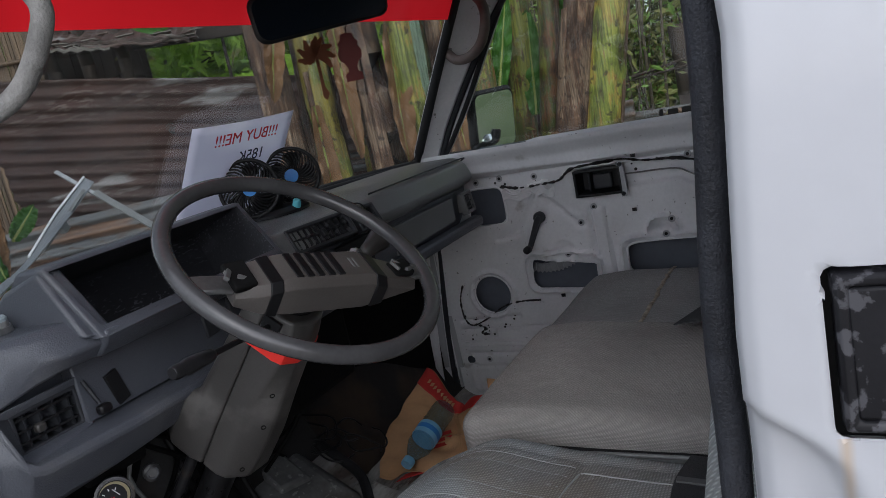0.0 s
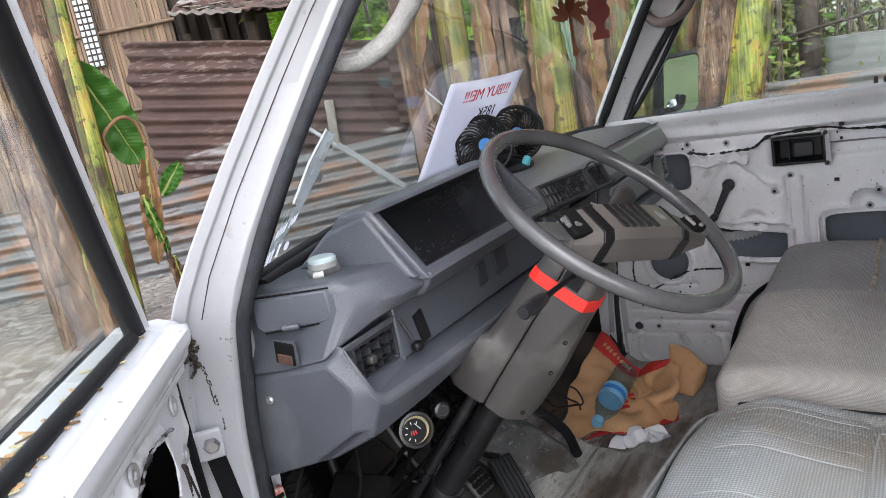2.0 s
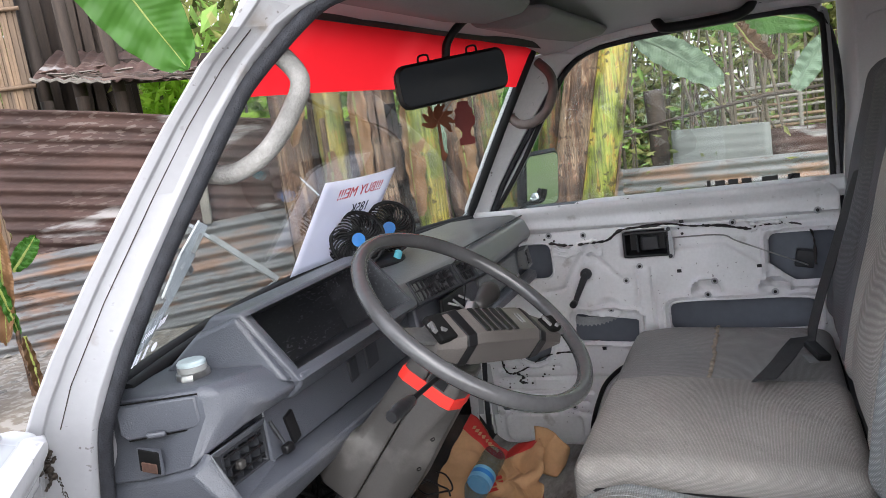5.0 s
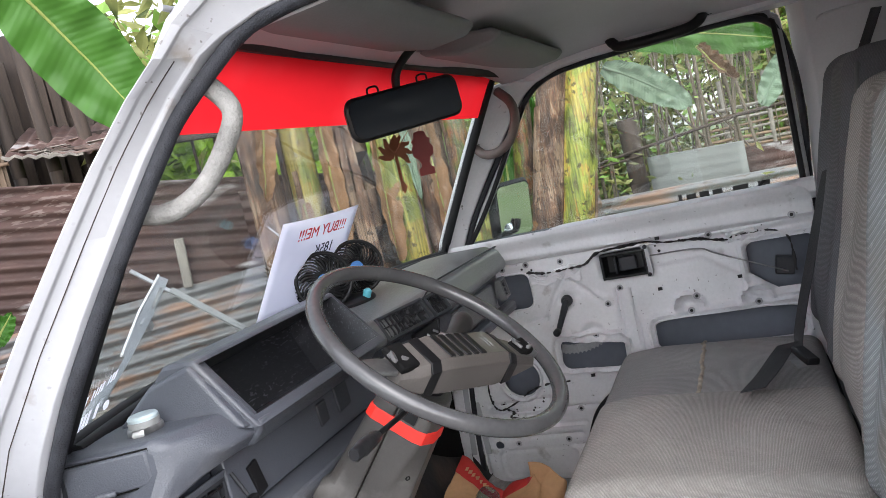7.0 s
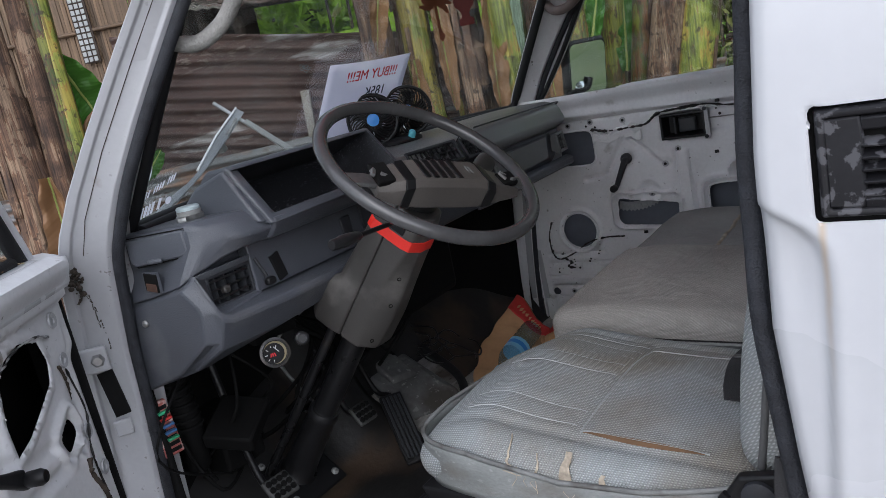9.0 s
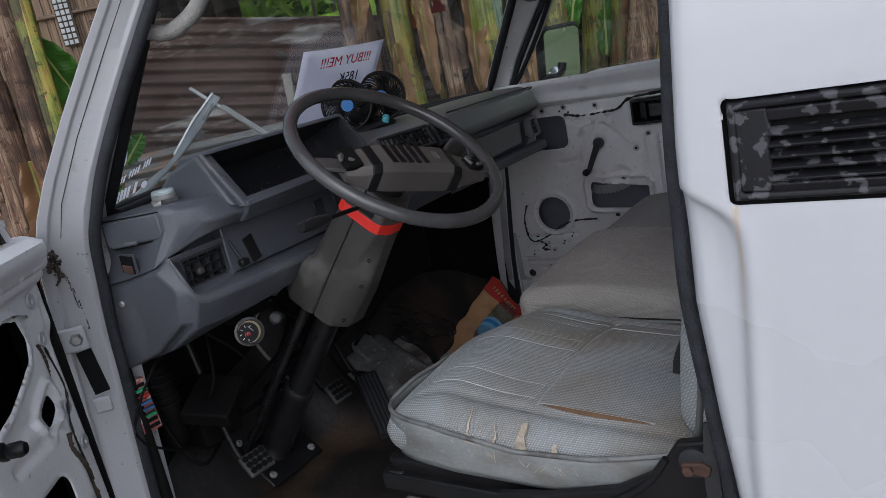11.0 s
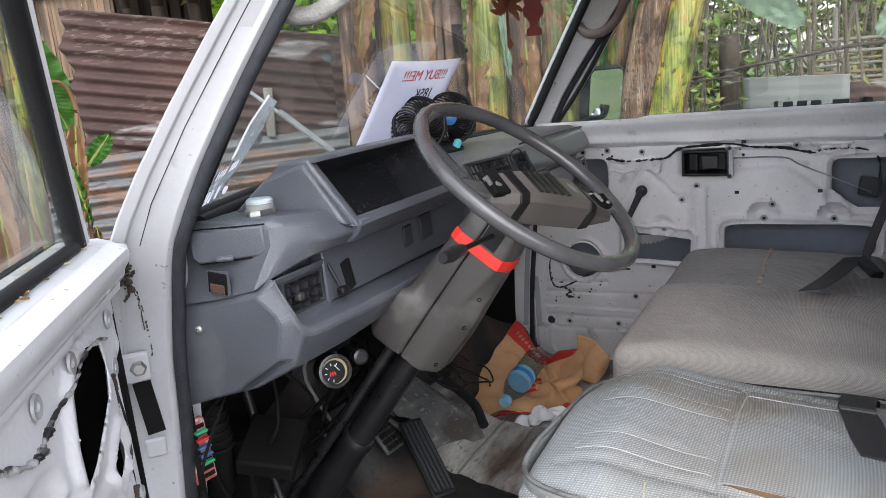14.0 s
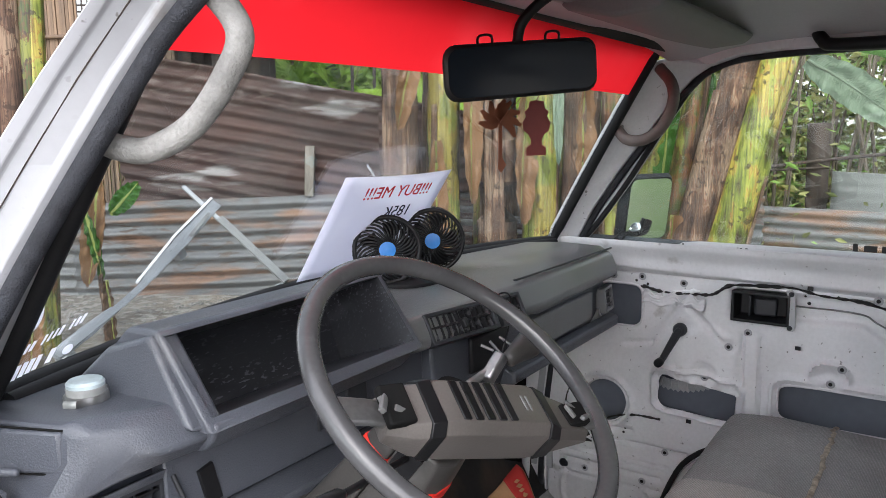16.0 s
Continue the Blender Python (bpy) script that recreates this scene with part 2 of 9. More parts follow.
GRIME = mat("brown_black_grime", (0.05, 0.037, 0.026), 0.85, scale=60, vary=0.6, grain=300, bump=0.6)
GREASE = mat("black_sealant", (0.012, 0.011, 0.01), 0.55, scale=30, vary=0.5, grain=150, bump=0.8)
COLUMN = mat("brown_grey_plastic", (0.055, 0.052, 0.049), 0.36, scale=6, vary=0.3, grain=380, bump=0.08, second=(0.2, 0.19, 0.18), amount=0.4, stain_scale=9, edge=0.58, soft=0.15)
PAD = mat("worn_taupe_plastic", (0.1, 0.09, 0.083), 0.4, scale=9, vary=0.25, grain=380, bump=0.15, second=(0.045, 0.04, 0.037), amount=0.5, stain_scale=14, edge=0.6, soft=0.12)
RIM = mat("polished_grey_rim_plastic", (0.06, 0.06, 0.062), 0.2, scale=16, vary=0.18, grain=160, bump=0.05, second=(0.12, 0.12, 0.12), amount=0.25, stain_scale=40, edge=0.6, soft=0.25)
REDTAPE = mat("red_tape", (0.72, 0.03, 0.02), 0.4, scale=10, vary=0.12, grain=100, bump=0.05)
STEEL = mat("bare_steel", (0.4, 0.4, 0.395), 0.4, 0.9, scale=20, vary=0.3, grain=150, bump=0.1)
ALLOY = mat("dull_aluminium", (0.40, 0.41, 0.415), 0.42, 0.8, scale=14, vary=0.25, grain=200, bump=0.08)
RUSTM = mat("rusty_metal", (0.085, 0.042, 0.028), 0.8, 0.1, scale=14, vary=0.5, grain=150, bump=0.4)
CLOTH = weave("grey_green_woven_cloth", (0.34, 0.365, 0.368), 72.0, rough=0.85, scale=4, vary=0.16, grain=250, specks=((0.5, 0.5, 0.48), 0.5, 60.0, 0.66), second=(0.25, 0.215, 0.165), amount=0.75, stain_scale=4.5, edge=0.48, soft=0.2)
CLOTHB = weave("soiled_brown_grey_cloth", (0.425, 0.40, 0.37), 130.0, rough=0.85, scale=4, vary=0.24, grain=250, specks=((0.5, 0.48, 0.45), 0.55, 60.0, 0.65), second=(0.4, 0.385, 0.365), amount=0.5, stain_scale=3.0, edge=0.5, soft=0.25)
CLOTHD = weave("dark_grey_cloth", (0.13, 0.13, 0.14), 115.0, rough=0.85, scale=4, vary=0.2, grain=250)
VINYL = mat("grey_vinyl", (0.36, 0.38, 0.375), 0.55, scale=5, vary=0.2, grain=300, bump=0.15, second=(0.16, 0.14, 0.11), amount=0.5, stain_scale=6, edge=0.58, soft=0.2)
SKIRT = mat("soiled_grey_vinyl", (0.25, 0.265, 0.26), 0.5, scale=7, vary=0.35, grain=160, bump=0.3, second=(0.10, 0.08, 0.06), amount=0.65, stain_scale=9, edge=0.52, soft=0.2, specks=((0.42, 0.43, 0.42), 0.4, 60.0, 0.62), stretch=(1, 1, 2.2))
VINYLM = mat("worn_mid_grey_vinyl", (0.2, 0.205, 0.2), 0.55, scale=12, vary=0.35, grain=200, bump=0.2, second=(0.06, 0.055, 0.05), amount=0.7, stain_scale=20, edge=0.55)
VINYLD = mat("dark_grey_vinyl", (0.1, 0.1, 0.1), 0.55, scale=5, vary=0.2, grain=300, bump=0.15)
CARDB = mat("brown_card", (0.16, 0.09, 0.045), 0.85, scale=10, vary=0.2, grain=100, bump=0.2)
BELT = mat("black_webbing", (0.022, 0.022, 0.024), 0.7, scale=10, vary=0.2, grain=700, bump=0.5)
HEAD = mat("grey_vinyl_headliner", (0.52, 0.515, 0.525), 0.7, scale=3, vary=0.12, grain=200, bump=0.15)
VISOR = mat("grey_visor_vinyl", (0.2, 0.2, 0.2), 0.65, scale=4, vary=0.15, grain=200, bump=0.15)
HANDLEL = mat("chalky_grey_vinyl_grip", (0.27, 0.265, 0.25), 0.8, scale=30, vary=0.35, grain=260, bump=1.0, second=(0.2, 0.2, 0.19), amount=0.4, stain_scale=60, edge=0.58)
HANDLER = mat("brown_vinyl_grip", (0.13, 0.1, 0.09), 0.55, scale=20, vary=0.25, grain=200, bump=0.2)
FLOORM = mat("dirty_cab_floor", (0.36, 0.355, 0.335), 0.5, scale=14, vary=0.5, grain=110, bump=0.8, second=(0.055, 0.036, 0.024), amount=0.9, stain_scale=7, edge=0.50, soft=0.12, specks=((0.03, 0.02, 0.013), 0.9, 60.0, 0.58), stretch=(0.5, 1.6, 1.0))
GREYM = mat("dusty_grey_metal", (0.24, 0.245, 0.24), 0.6, scale=8, vary=0.25, grain=120, bump=0.2, second=(0.07, 0.055, 0.04), amount=0.6, stain_scale=10, edge=0.6)
# Near black: shade in hollows and under the dashboard is put into the colour.
UNDER = mat("near_black_recess_shade", (0.007, 0.007, 0.007), 0.8, scale=12, vary=0.4, grain=100, bump=0.2, spec=0.12)
PAPER = mat("white_paper", (0.8, 0.81, 0.86), 0.8, scale=4, vary=0.04, grain=60, bump=0.03)
SIGNP = film_mat("thin_white_paper", (0.82, 0.82, 0.9), 0.55)
KRAFT = mat("brown_kraft_paper", (0.56, 0.33, 0.165), 0.85, scale=7, vary=0.16, grain=80, bump=0.15)
REDP = mat("red_printed_paper", (0.55, 0.035, 0.03), 0.7, scale=7, vary=0.12, grain=80, bump=0.1)
REDINK = mat("red_ink", (0.65, 0.03, 0.04), 0.8, vary=0.08, bump=0)
INK = mat("black_ink", (0.03, 0.03, 0.05), 0.8, vary=0.08, bump=0)
BLUE = mat("blue_plastic", (0.03, 0.22, 0.62), 0.4, vary=0.1, bump=0)
CAPBLUE = mat("pale_blue_plastic", (0.22, 0.5, 0.72), 0.4, vary=0.1, bump=0)
TEAL = mat("teal_plastic", (0.1, 0.42, 0.5), 0.4, vary=0.1, bump=0)
FUSER = mat("dusty_red_plastic", (0.36, 0.10, 0.085), 0.5, scale=30, vary=0.3, grain=200, bump=0.2, second=(0.6, 0.5, 0.47), amount=0.8, stain_scale=60, edge=0.55)
FGREEN = mat("green_plastic", (0.03, 0.35, 0.16), 0.4, bump=0)
FBLUE = mat("dark_blue_plastic", (0.04, 0.13, 0.3), 0.4, bump=0)
IVORY = mat("ivory_dial", (0.5, 0.43, 0.25), 0.5, vary=0.08, bump=0)
DARKRED = mat("dark_red_card", (0.13, 0.015, 0.012), 0.6, vary=0.15, bump=0)
AMBER = film_mat("brown_palm_card", (0.2, 0.085, 0.05), 0.5)
GLASS = pane_mat("clear_glass", (0.9, 0.93, 0.92), dust=0.10)
SIDEG = pane_mat("side_glass", (0.94, 0.97, 0.95), dust=0.03)
PET = pane_mat("clear_bottle_plastic", (0.66, 0.78, 0.85), 0.05, dust=0.12)
STICK = mat("white_sticker", (0.75, 0.76, 0.76), 0.5, vary=0.05, bump=0)
REDFILM = film_mat("red_sunstrip_film", (0.97, 0.022, 0.03), 0.88)
MIRR = mat("mirror_silver", (0.7, 0.72, 0.73), 0.06, 1.0, vary=0.02, bump=0)
# Unsilvered near black: the mirror's dark reflection is put into its colour.
MIRD = mat("mirror_with_dark_reflection", (0.006, 0.010, 0.016), 0.12, 0.0, vary=0.1, bump=0, spec=0.2)


def run_stain(m):
    """A rust run from the grille's corner down the side panel, thinning out."""
    n, l = m.node_tree.nodes, m.node_tree.links
    p = n["Principled BSDF"]
    base = p.inputs["Base Color"].links[0].from_socket
    tc, sp, nz = n.new("ShaderNodeTexCoord"), n.new("ShaderNodeSeparateXYZ"), n.new("ShaderNodeTexNoise")
    l.new(tc.outputs["Object"], sp.inputs[0])
    l.new(tc.outputs["Object"], nz.inputs["Vector"])
    nz.inputs["Scale"].default_value = 18.0

    def math_node(op, a, b):
        k = n.new("ShaderNodeMath")
        k.operation = op
        for i, v in enumerate((a, b)):
            if isinstance(v, float):
                k.inputs[i].default_value = v
            else:
                l.new(v, k.inputs[i])
        return k.outputs[0]
    wav = math_node("MULTIPLY", math_node("SUBTRACT", nz.outputs[0], 0.5), 0.012)
    off = math_node("ABSOLUTE", math_node("ADD", math_node("ADD", sp.outputs[1], wav), 0.7925), 0.0)
    across = n.new("ShaderNodeMapRange")
    across.inputs[1].default_value, across.inputs[2].default_value, across.inputs[3].default_value, across.inputs[4].default_value = 0.0004, 0.0042, 1.0, 0.0
    l.new(off, across.inputs[0])
    down = n.new("ShaderNodeMapRange")
    down.inputs[1].default_value, down.inputs[2].default_value, down.inputs[3].default_value, down.inputs[4].default_value = 1.0, 1.15, 0.02, 0.5
    l.new(sp.outputs[2], down.inputs[0])
    top = math_node("LESS_THAN", sp.outputs[2], 1.146)
    fac = math_node("MULTIPLY", math_node("MULTIPLY", across.outputs[0], down.outputs[0]), top)
    mx = n.new("ShaderNodeMixRGB")
    l.new(fac, mx.inputs[0])
    l.new(base, mx.inputs[1])
    mx.inputs[2].default_value = (0.45, 0.28, 0.1, 1)
    l.new(mx.outputs[0], p.inputs["Base Color"])
    return m


# Body white dimmed: the side's weaker light is put into this colour.
SIDEP = run_stain(mat("dimmed_white_side_paint", (0.475, 0.485, 0.507), 0.3, scale=2.5, vary=0.05, grain=60, bump=0.02, coat=0.25, second=(0.5, 0.46, 0.38), amount=0.12, stain_scale=14, edge=0.7))
MATM = mat("black_rubber_mat", (0.012, 0.0115, 0.011), 0.6, scale=9, vary=0.4, grain=60, bump=0.8, second=(0.05, 0.032, 0.02), amount=0.9, stain_scale=6, edge=0.5, soft=0.15)
FRAY = mat("frayed_backing", (0.42, 0.36, 0.28), 0.9, scale=60, vary=0.5, grain=200, bump=0.5)
LIDM = mat("pale_enamel", (0.42, 0.5, 0.52), 0.4, scale=30, vary=0.25, grain=150, bump=0.05)
PEDALM = mat("worn_pedal_rubber", (0.055, 0.055, 0.054), 0.6, scale=20, vary=0.3, grain=120, bump=0.3)
COVERM = mat("dirty_engine_cover", (0.12, 0.122, 0.12), 0.55, scale=9, vary=0.5, grain=90, bump=0.3, second=(0.035, 0.028, 0.022), amount=0.8, stain_scale=8, edge=0.5, soft=0.12, specks=((0.3, 0.3, 0.29), 0.5, 60.0, 0.62))
CLOTHP = weave("dark_soiled_cloth", (0.37, 0.365, 0.355), 130.0, rough=0.8, scale=4, vary=0.3, grain=250, specks=((0.4, 0.39, 0.37), 0.4, 60.0, 0.66), second=(0.26, 0.25, 0.24), amount=0.5, stain_scale=3.0, edge=0.52, soft=0.25)

# ---- building helpers ----
def link_mesh(name, verts, faces, material, parent=None, label="", smooth=35.0, bevel=0.0, segs=2, thick=0.0):
    me = bpy.data.meshes.new(name)
    me.from_pydata([tuple(map(float, v)) for v in verts], [], [tuple(int(i) for i in f) for f in faces])
    me.validate()
    me.update()
    return finish(name, me, material, parent, label, smooth, bevel, segs, thick)


def finish(name, me, material, parent=None, label="", smooth=35.0, bevel=0.0, segs=2, thick=0.0):
    for m in (material if isinstance(material, (list, tuple)) else [material]):
        me.materials.append(m)
    if smooth:
        me.shade_smooth()
        me.set_sharp_from_angle(angle=radians(smooth))
    ob = new(name, me)
    if thick:
        s = ob.modifiers.new("thickness", "SOLIDIFY")
        s.thickness, s.offset = abs(thick), -1 if thick > 0 else 1
    if bevel:
        b = ob.modifiers.new("edges", "BEVEL")
        b.width, b.segments, b.limit_method, b.angle_limit = bevel, segs, "ANGLE", radians(32)
        if smooth:
            b.harden_normals = False
    if parent:
        ob.parent = parent
    if label:
        ob["label"] = label
    return ob


def part(name, bm, material, parent=None, label="", smooth=35.0, bevel=0.0, segs=2, thick=0.0):
    me = bpy.data.meshes.new(name)
    bmesh.ops.recalc_face_normals(bm, faces=bm.faces)
    bm.to_mesh(me)
    bm.free()
    return finish(name, me, material, parent, label, smooth, bevel, segs, thick)


def thing(name, label, category, group="", kind=""):
    return tagged(new(name), label, category, group, kind)


def bm_box(size, m=Matrix(), bm=None):
    bm = bm or bmesh.new()
    r = bmesh.ops.create_cube(bm, size=1.0)
    bmesh.ops.transform(bm, matrix=m @ Matrix.Diagonal((*size, 1)), verts=r["verts"])
    return bm


def at(p, d=(0, 0, 1)):
    """A frame at p whose z axis points along d."""
    return Matrix.Translation(p) @ Vector(d).to_track_quat("Z", "Y").to_matrix().to_4x4()


def bm_lathe(profile, m=Matrix(), seg=32, bm=None):
    """Turn (radius, height) pairs round the z axis."""
    bm = bm or bmesh.new()
    rings = []
    for r, z in profile:
        rings.append([bm.verts.new(m @ Vector((r * math.cos(2 * math.pi * i / seg), r * math.sin(2 * math.pi * i / seg), z))) for i in range(seg)])
    for a, b in zip(rings, rings[1:]):
        for i in range(seg):
            bm.faces.new((a[i], a[(i + 1) % seg], b[(i + 1) % seg], b[i]))
    for ring, r in ((rings[0], profile[0][0]), (rings[-1], profile[-1][0])):
        if r > 1e-5:
            bm.faces.new(ring)
    return bm


def smooth_path(pts, n=8):
    """Catmull-Rom through the points."""
    p = [Vector(q) for q in pts]
    p = [2 * p[0] - p[1]] + p + [2 * p[-1] - p[-2]]
    out = []
    for a, b, c, d in zip(p, p[1:], p[2:], p[3:]):
        for i in range(n):
            t = i / n
            out.append(0.5 * (2 * b + (c - a) * t + (2 * a - 5 * b + 4 * c - d) * t * t + (3 * b - a - 3 * c + d) * t ** 3))
    return out + [p[-2]]


def bm_tube(pts, radius, seg=10, closed=False, flat=1.0, up=(0, 0, 1), bm=None):
    """Sweep a round or flattened section along a path; radius is a number or one per point."""
    bm = bm or bmesh.new()
    pts = [Vector(p) for p in pts]
    n = len(pts)
    rings = []
    for i, p in enumerate(pts):
        t = (pts[(i + 1) % n] - pts[i - 1]) if closed else (pts[min(i + 1, n - 1)] - pts[max(i - 1, 0)])
        t.normalize()
        side = t.cross(Vector(up))
        if side.length < 1e-4:
            side = t.cross(Vector((1, 0, 0)))
        side.normalize()
        nrm = side.cross(t)
        r = radius[i] if isinstance(radius, (list, tuple)) else radius
        rings.append([bm.verts.new(p + side * (r * math.cos(2 * math.pi * k / seg)) + nrm * (r * flat * math.sin(2 * math.pi * k / seg))) for k in range(seg)])
    pairs = list(zip(rings, rings[1:])) + ([(rings[-1], rings[0])] if closed else [])
    for a, b in pairs:
        for k in range(seg):
            bm.faces.new((a[k], a[(k + 1) % seg], b[(k + 1) % seg], b[k]))
    if not closed:
        bm.faces.new(rings[0])
        bm.faces.new(rings[-1])
    return bm


def bm_ribbon(pts, width_dirs, width, thick, bm=None):
    """A flat strap along pts, its width along the given directions."""
    bm = bm or bmesh.new()
    rings = []
    pts = [Vector(p) for p in pts]
    for i, p in enumerate(pts):
        w = Vector(width_dirs[i] if isinstance(width_dirs, list) else width_dirs).normalized()
        t = (pts[min(i + 1, len(pts) - 1)] - pts[max(i - 1, 0)]).normalized()
        nn = t.cross(w).normalized() * (thick / 2)
        w = w * (width / 2)
        rings.append([bm.verts.new(p + s) for s in (w + nn, w - nn, -w - nn, -w + nn)])
    for a, b in zip(rings, rings[1:]):
        for k in range(4):
            bm.faces.new((a[k], a[(k + 1) % 4], b[(k + 1) % 4], b[k]))
    bm.faces.new(rings[0])
    bm.faces.new(rings[-1])
    return bm


def bm_loft(rings, caps=True, bm=None):
    """Skin closed rings of equal length."""
    bm = bm or bmesh.new()
    vs = [[bm.verts.new(p) for p in r] for r in rings]
    k = len(rings[0])
    for a, b in zip(vs, vs[1:]):
        for i in range(k):
            bm.faces.new((a[i], a[(i + 1) % k], b[(i + 1) % k], b[i]))
    if caps:
        bm.faces.new(vs[0])
        bm.faces.new(vs[-1])
    return bm


def grid_mesh(name, fn, nu, nv, material, parent=None, label="", smooth=50.0, thick=0.0, bevel=0.0):
    """A sheet from fn(u, v) with u, v from 0 to 1."""
    verts = [fn(i / nu, j / nv) for j in range(nv + 1) for i in range(nu + 1)]
    faces = [(j * (nu + 1) + i, j * (nu + 1) + i + 1, (j + 1) * (nu + 1) + i + 1, (j + 1) * (nu + 1) + i) for j in range(nv) for i in range(nu)]
    return link_mesh(name, verts, faces, material, parent, label, smooth, bevel, 2, thick)


def rrect(u, v, c, half, r, turn=0.0):
    """Signed distance to a rounded rectangle."""
    a = radians(turn)
    du, dv = u - c[0], v - c[1]
    x, y = du * math.cos(a) + dv * math.sin(a), -du * math.sin(a) + dv * math.cos(a)
    qx, qy = np.abs(x) - half[0] + r, np.abs(y) - half[1] + r
    return np.hypot(np.maximum(qx, 0), np.maximum(qy, 0)) + np.minimum(np.maximum(qx, qy), 0) - r


def segd(u, v, a, b):
    """Distance to a straight segment."""
    ax, ay, bx, by = *a, *b
    d2 = (bx - ax) ** 2 + (by - ay) ** 2
    t = np.clip(((u - ax) * (bx - ax) + (v - ay) * (by - ay)) / d2, 0, 1)
    return np.hypot(u - ax - t * (bx - ax), v - ay - t * (by - ay))


def sstep(x, a, b):
    t = np.clip((x - a) / (b - a), 0, 1)
    return t * t * (3 - 2 * t)


def pressed_panel(name, u0, u1, v0, v1, cell, keep, height, place, material, parent=None, label="", thick=0.0015):
    """Pressed sheet metal: a fine grid, kept where keep(u, v) > 0 (its edge pulled onto the outline), raised by height(u, v)."""
    nu, nv = int((u1 - u0) / cell), int((v1 - v0) / cell)
    U, V = np.meshgrid(np.linspace(u0, u1, nu + 1), np.linspace(v0, v1, nv + 1))
    S = keep(U, V)
    e = 1e-4
    gu, gv = (keep(U + e, V) - keep(U - e, V)) / (2 * e), (keep(U, V + e) - keep(U, V - e)) / (2 * e)
    g2 = np.maximum(gu ** 2 + gv ** 2, 0.2)
    near = np.abs(S) < cell * 0.95
    U2, V2 = np.where(near, U - S * gu / g2, U), np.where(near, V - S * gv / g2, V)
    H = height(U2, V2)
    ok = S > -cell * 0.95
    fm = ok[:-1, :-1] & ok[1:, :-1] & ok[:-1, 1:] & ok[1:, 1:]
    cen = (S[:-1, :-1] + S[1:, :-1] + S[:-1, 1:] + S[1:, 1:]) / 4
    fm &= cen > 0
    idx = np.arange((nu + 1) * (nv + 1)).reshape(nv + 1, nu + 1)
    quads = np.stack([idx[:-1, :-1][fm], idx[:-1, 1:][fm], idx[1:, 1:][fm], idx[1:, :-1][fm]], 1)
    used = np.unique(quads)
    remap = -np.ones((nu + 1) * (nv + 1), int)
    remap[used] = np.arange(len(used))
    uu, vv, hh = U2.ravel()[used], V2.ravel()[used], H.ravel()[used]
    verts = [place(a, b, c) for a, b, c in zip(uu, vv, hh)]
    return link_mesh(name, verts, remap[quads], material, parent, label, 60.0, 0, 2, thick)


def text_mesh(name, words, size, m, material, parent=None, extrude=0.0003, align="CENTER"):
    cu = bpy.data.curves.new(name, "FONT")
    cu.body, cu.size, cu.extrude, cu.align_x, cu.align_y = words, size, extrude, align, "CENTER"
    tmp = bpy.data.objects.new(name, cu)
    scene.collection.objects.link(tmp)
    me = bpy.data.meshes.new_from_object(tmp.evaluated_get(bpy.context.evaluated_depsgraph_get()))
    bpy.data.objects.remove(tmp)
    me.transform(m)
    me.materials.clear()
    return finish(name, me, material, parent, "", 0)


def screw(parent, p, d, r=0.006, material=None, name="screw"):
    bm = bm_lathe([(r, 0), (r, r * 0.35), (r * 0.7, r * 0.7), (r * 0.3, r * 0.75), (r * 0.25, r * 0.45)], at(p, d), 12)
    return part(name, bm, material or STEEL, parent, smooth=50)

# ---- the van's cab: shell ----
def lerp_table(table, z):
    zs = [r[0] for r in table]
    return [float(np.interp(z, zs, [r[k] for r in table])) for k in range(1, len(table[0]))]


def seal_at(side, z):
    """Place of the door seal across and along the van, at a height."""
    if side < 0:
        x, y = lerp_table(DRIVER_LINE, z)
        return x, y
    (y,) = lerp_table(SEAL_LINE, z)
    k = max(0.0, (z - 1.2) / 0.4)
    return 0.774 - 0.036 * k, y + (0.03 * k if side > 0 else 0.0)


# height, place across and along the van of the driver's door seal
DRIVER_LINE = [(0.3, 0.774, 0.385), (0.6, 0.774, 0.368), (0.85, 0.774, 0.338), (0.95, 0.774, 0.328), (1.05, 0.776, 0.306), (1.12, 0.780, 0.284), (1.2, 0.780, 0.238), (1.3, 0.752, 0.184), (1.42, 0.708, 0.116), (1.5, 0.678, 0.068), (1.565, 0.655, 0.018), (1.6, 0.648, -0.025)]

# height, place of the door seal along the van
SEAL_LINE = [(0.3, 0.385), (0.6, 0.368), (0.85, 0.338), (0.95, 0.328), (1.05, 0.303), (1.14, 0.272), (1.24, 0.213), (1.30, 0.168), (1.42, 0.066), (1.50, -0.003), (1.565, -0.068), (1.60, -0.132)]


def pillar_depth(side, z):
    if side < 0:
        return float(np.interp(z, (0.3, 1.05, 1.12, 1.2, 1.32, 1.55, 1.6), (0.074, 0.074, 0.076, 0.066, 0.056, 0.040, 0.037)))
    return float(np.interp(z, (0.3, 1.05, 1.12, 1.32, 1.5, 1.6), (0.074, 0.074, 0.082, 0.043, 0.029, 0.030)))


def glass_y(x, z):
    """The windscreen: bowed across, leaning back upwards."""
    t = (z - 1.165) / 0.485
    return (1 - t) * (0.435 - 0.112 * (x / 0.72) ** 2) + t * (0.06 - 0.045 * (x / 0.64) ** 2)


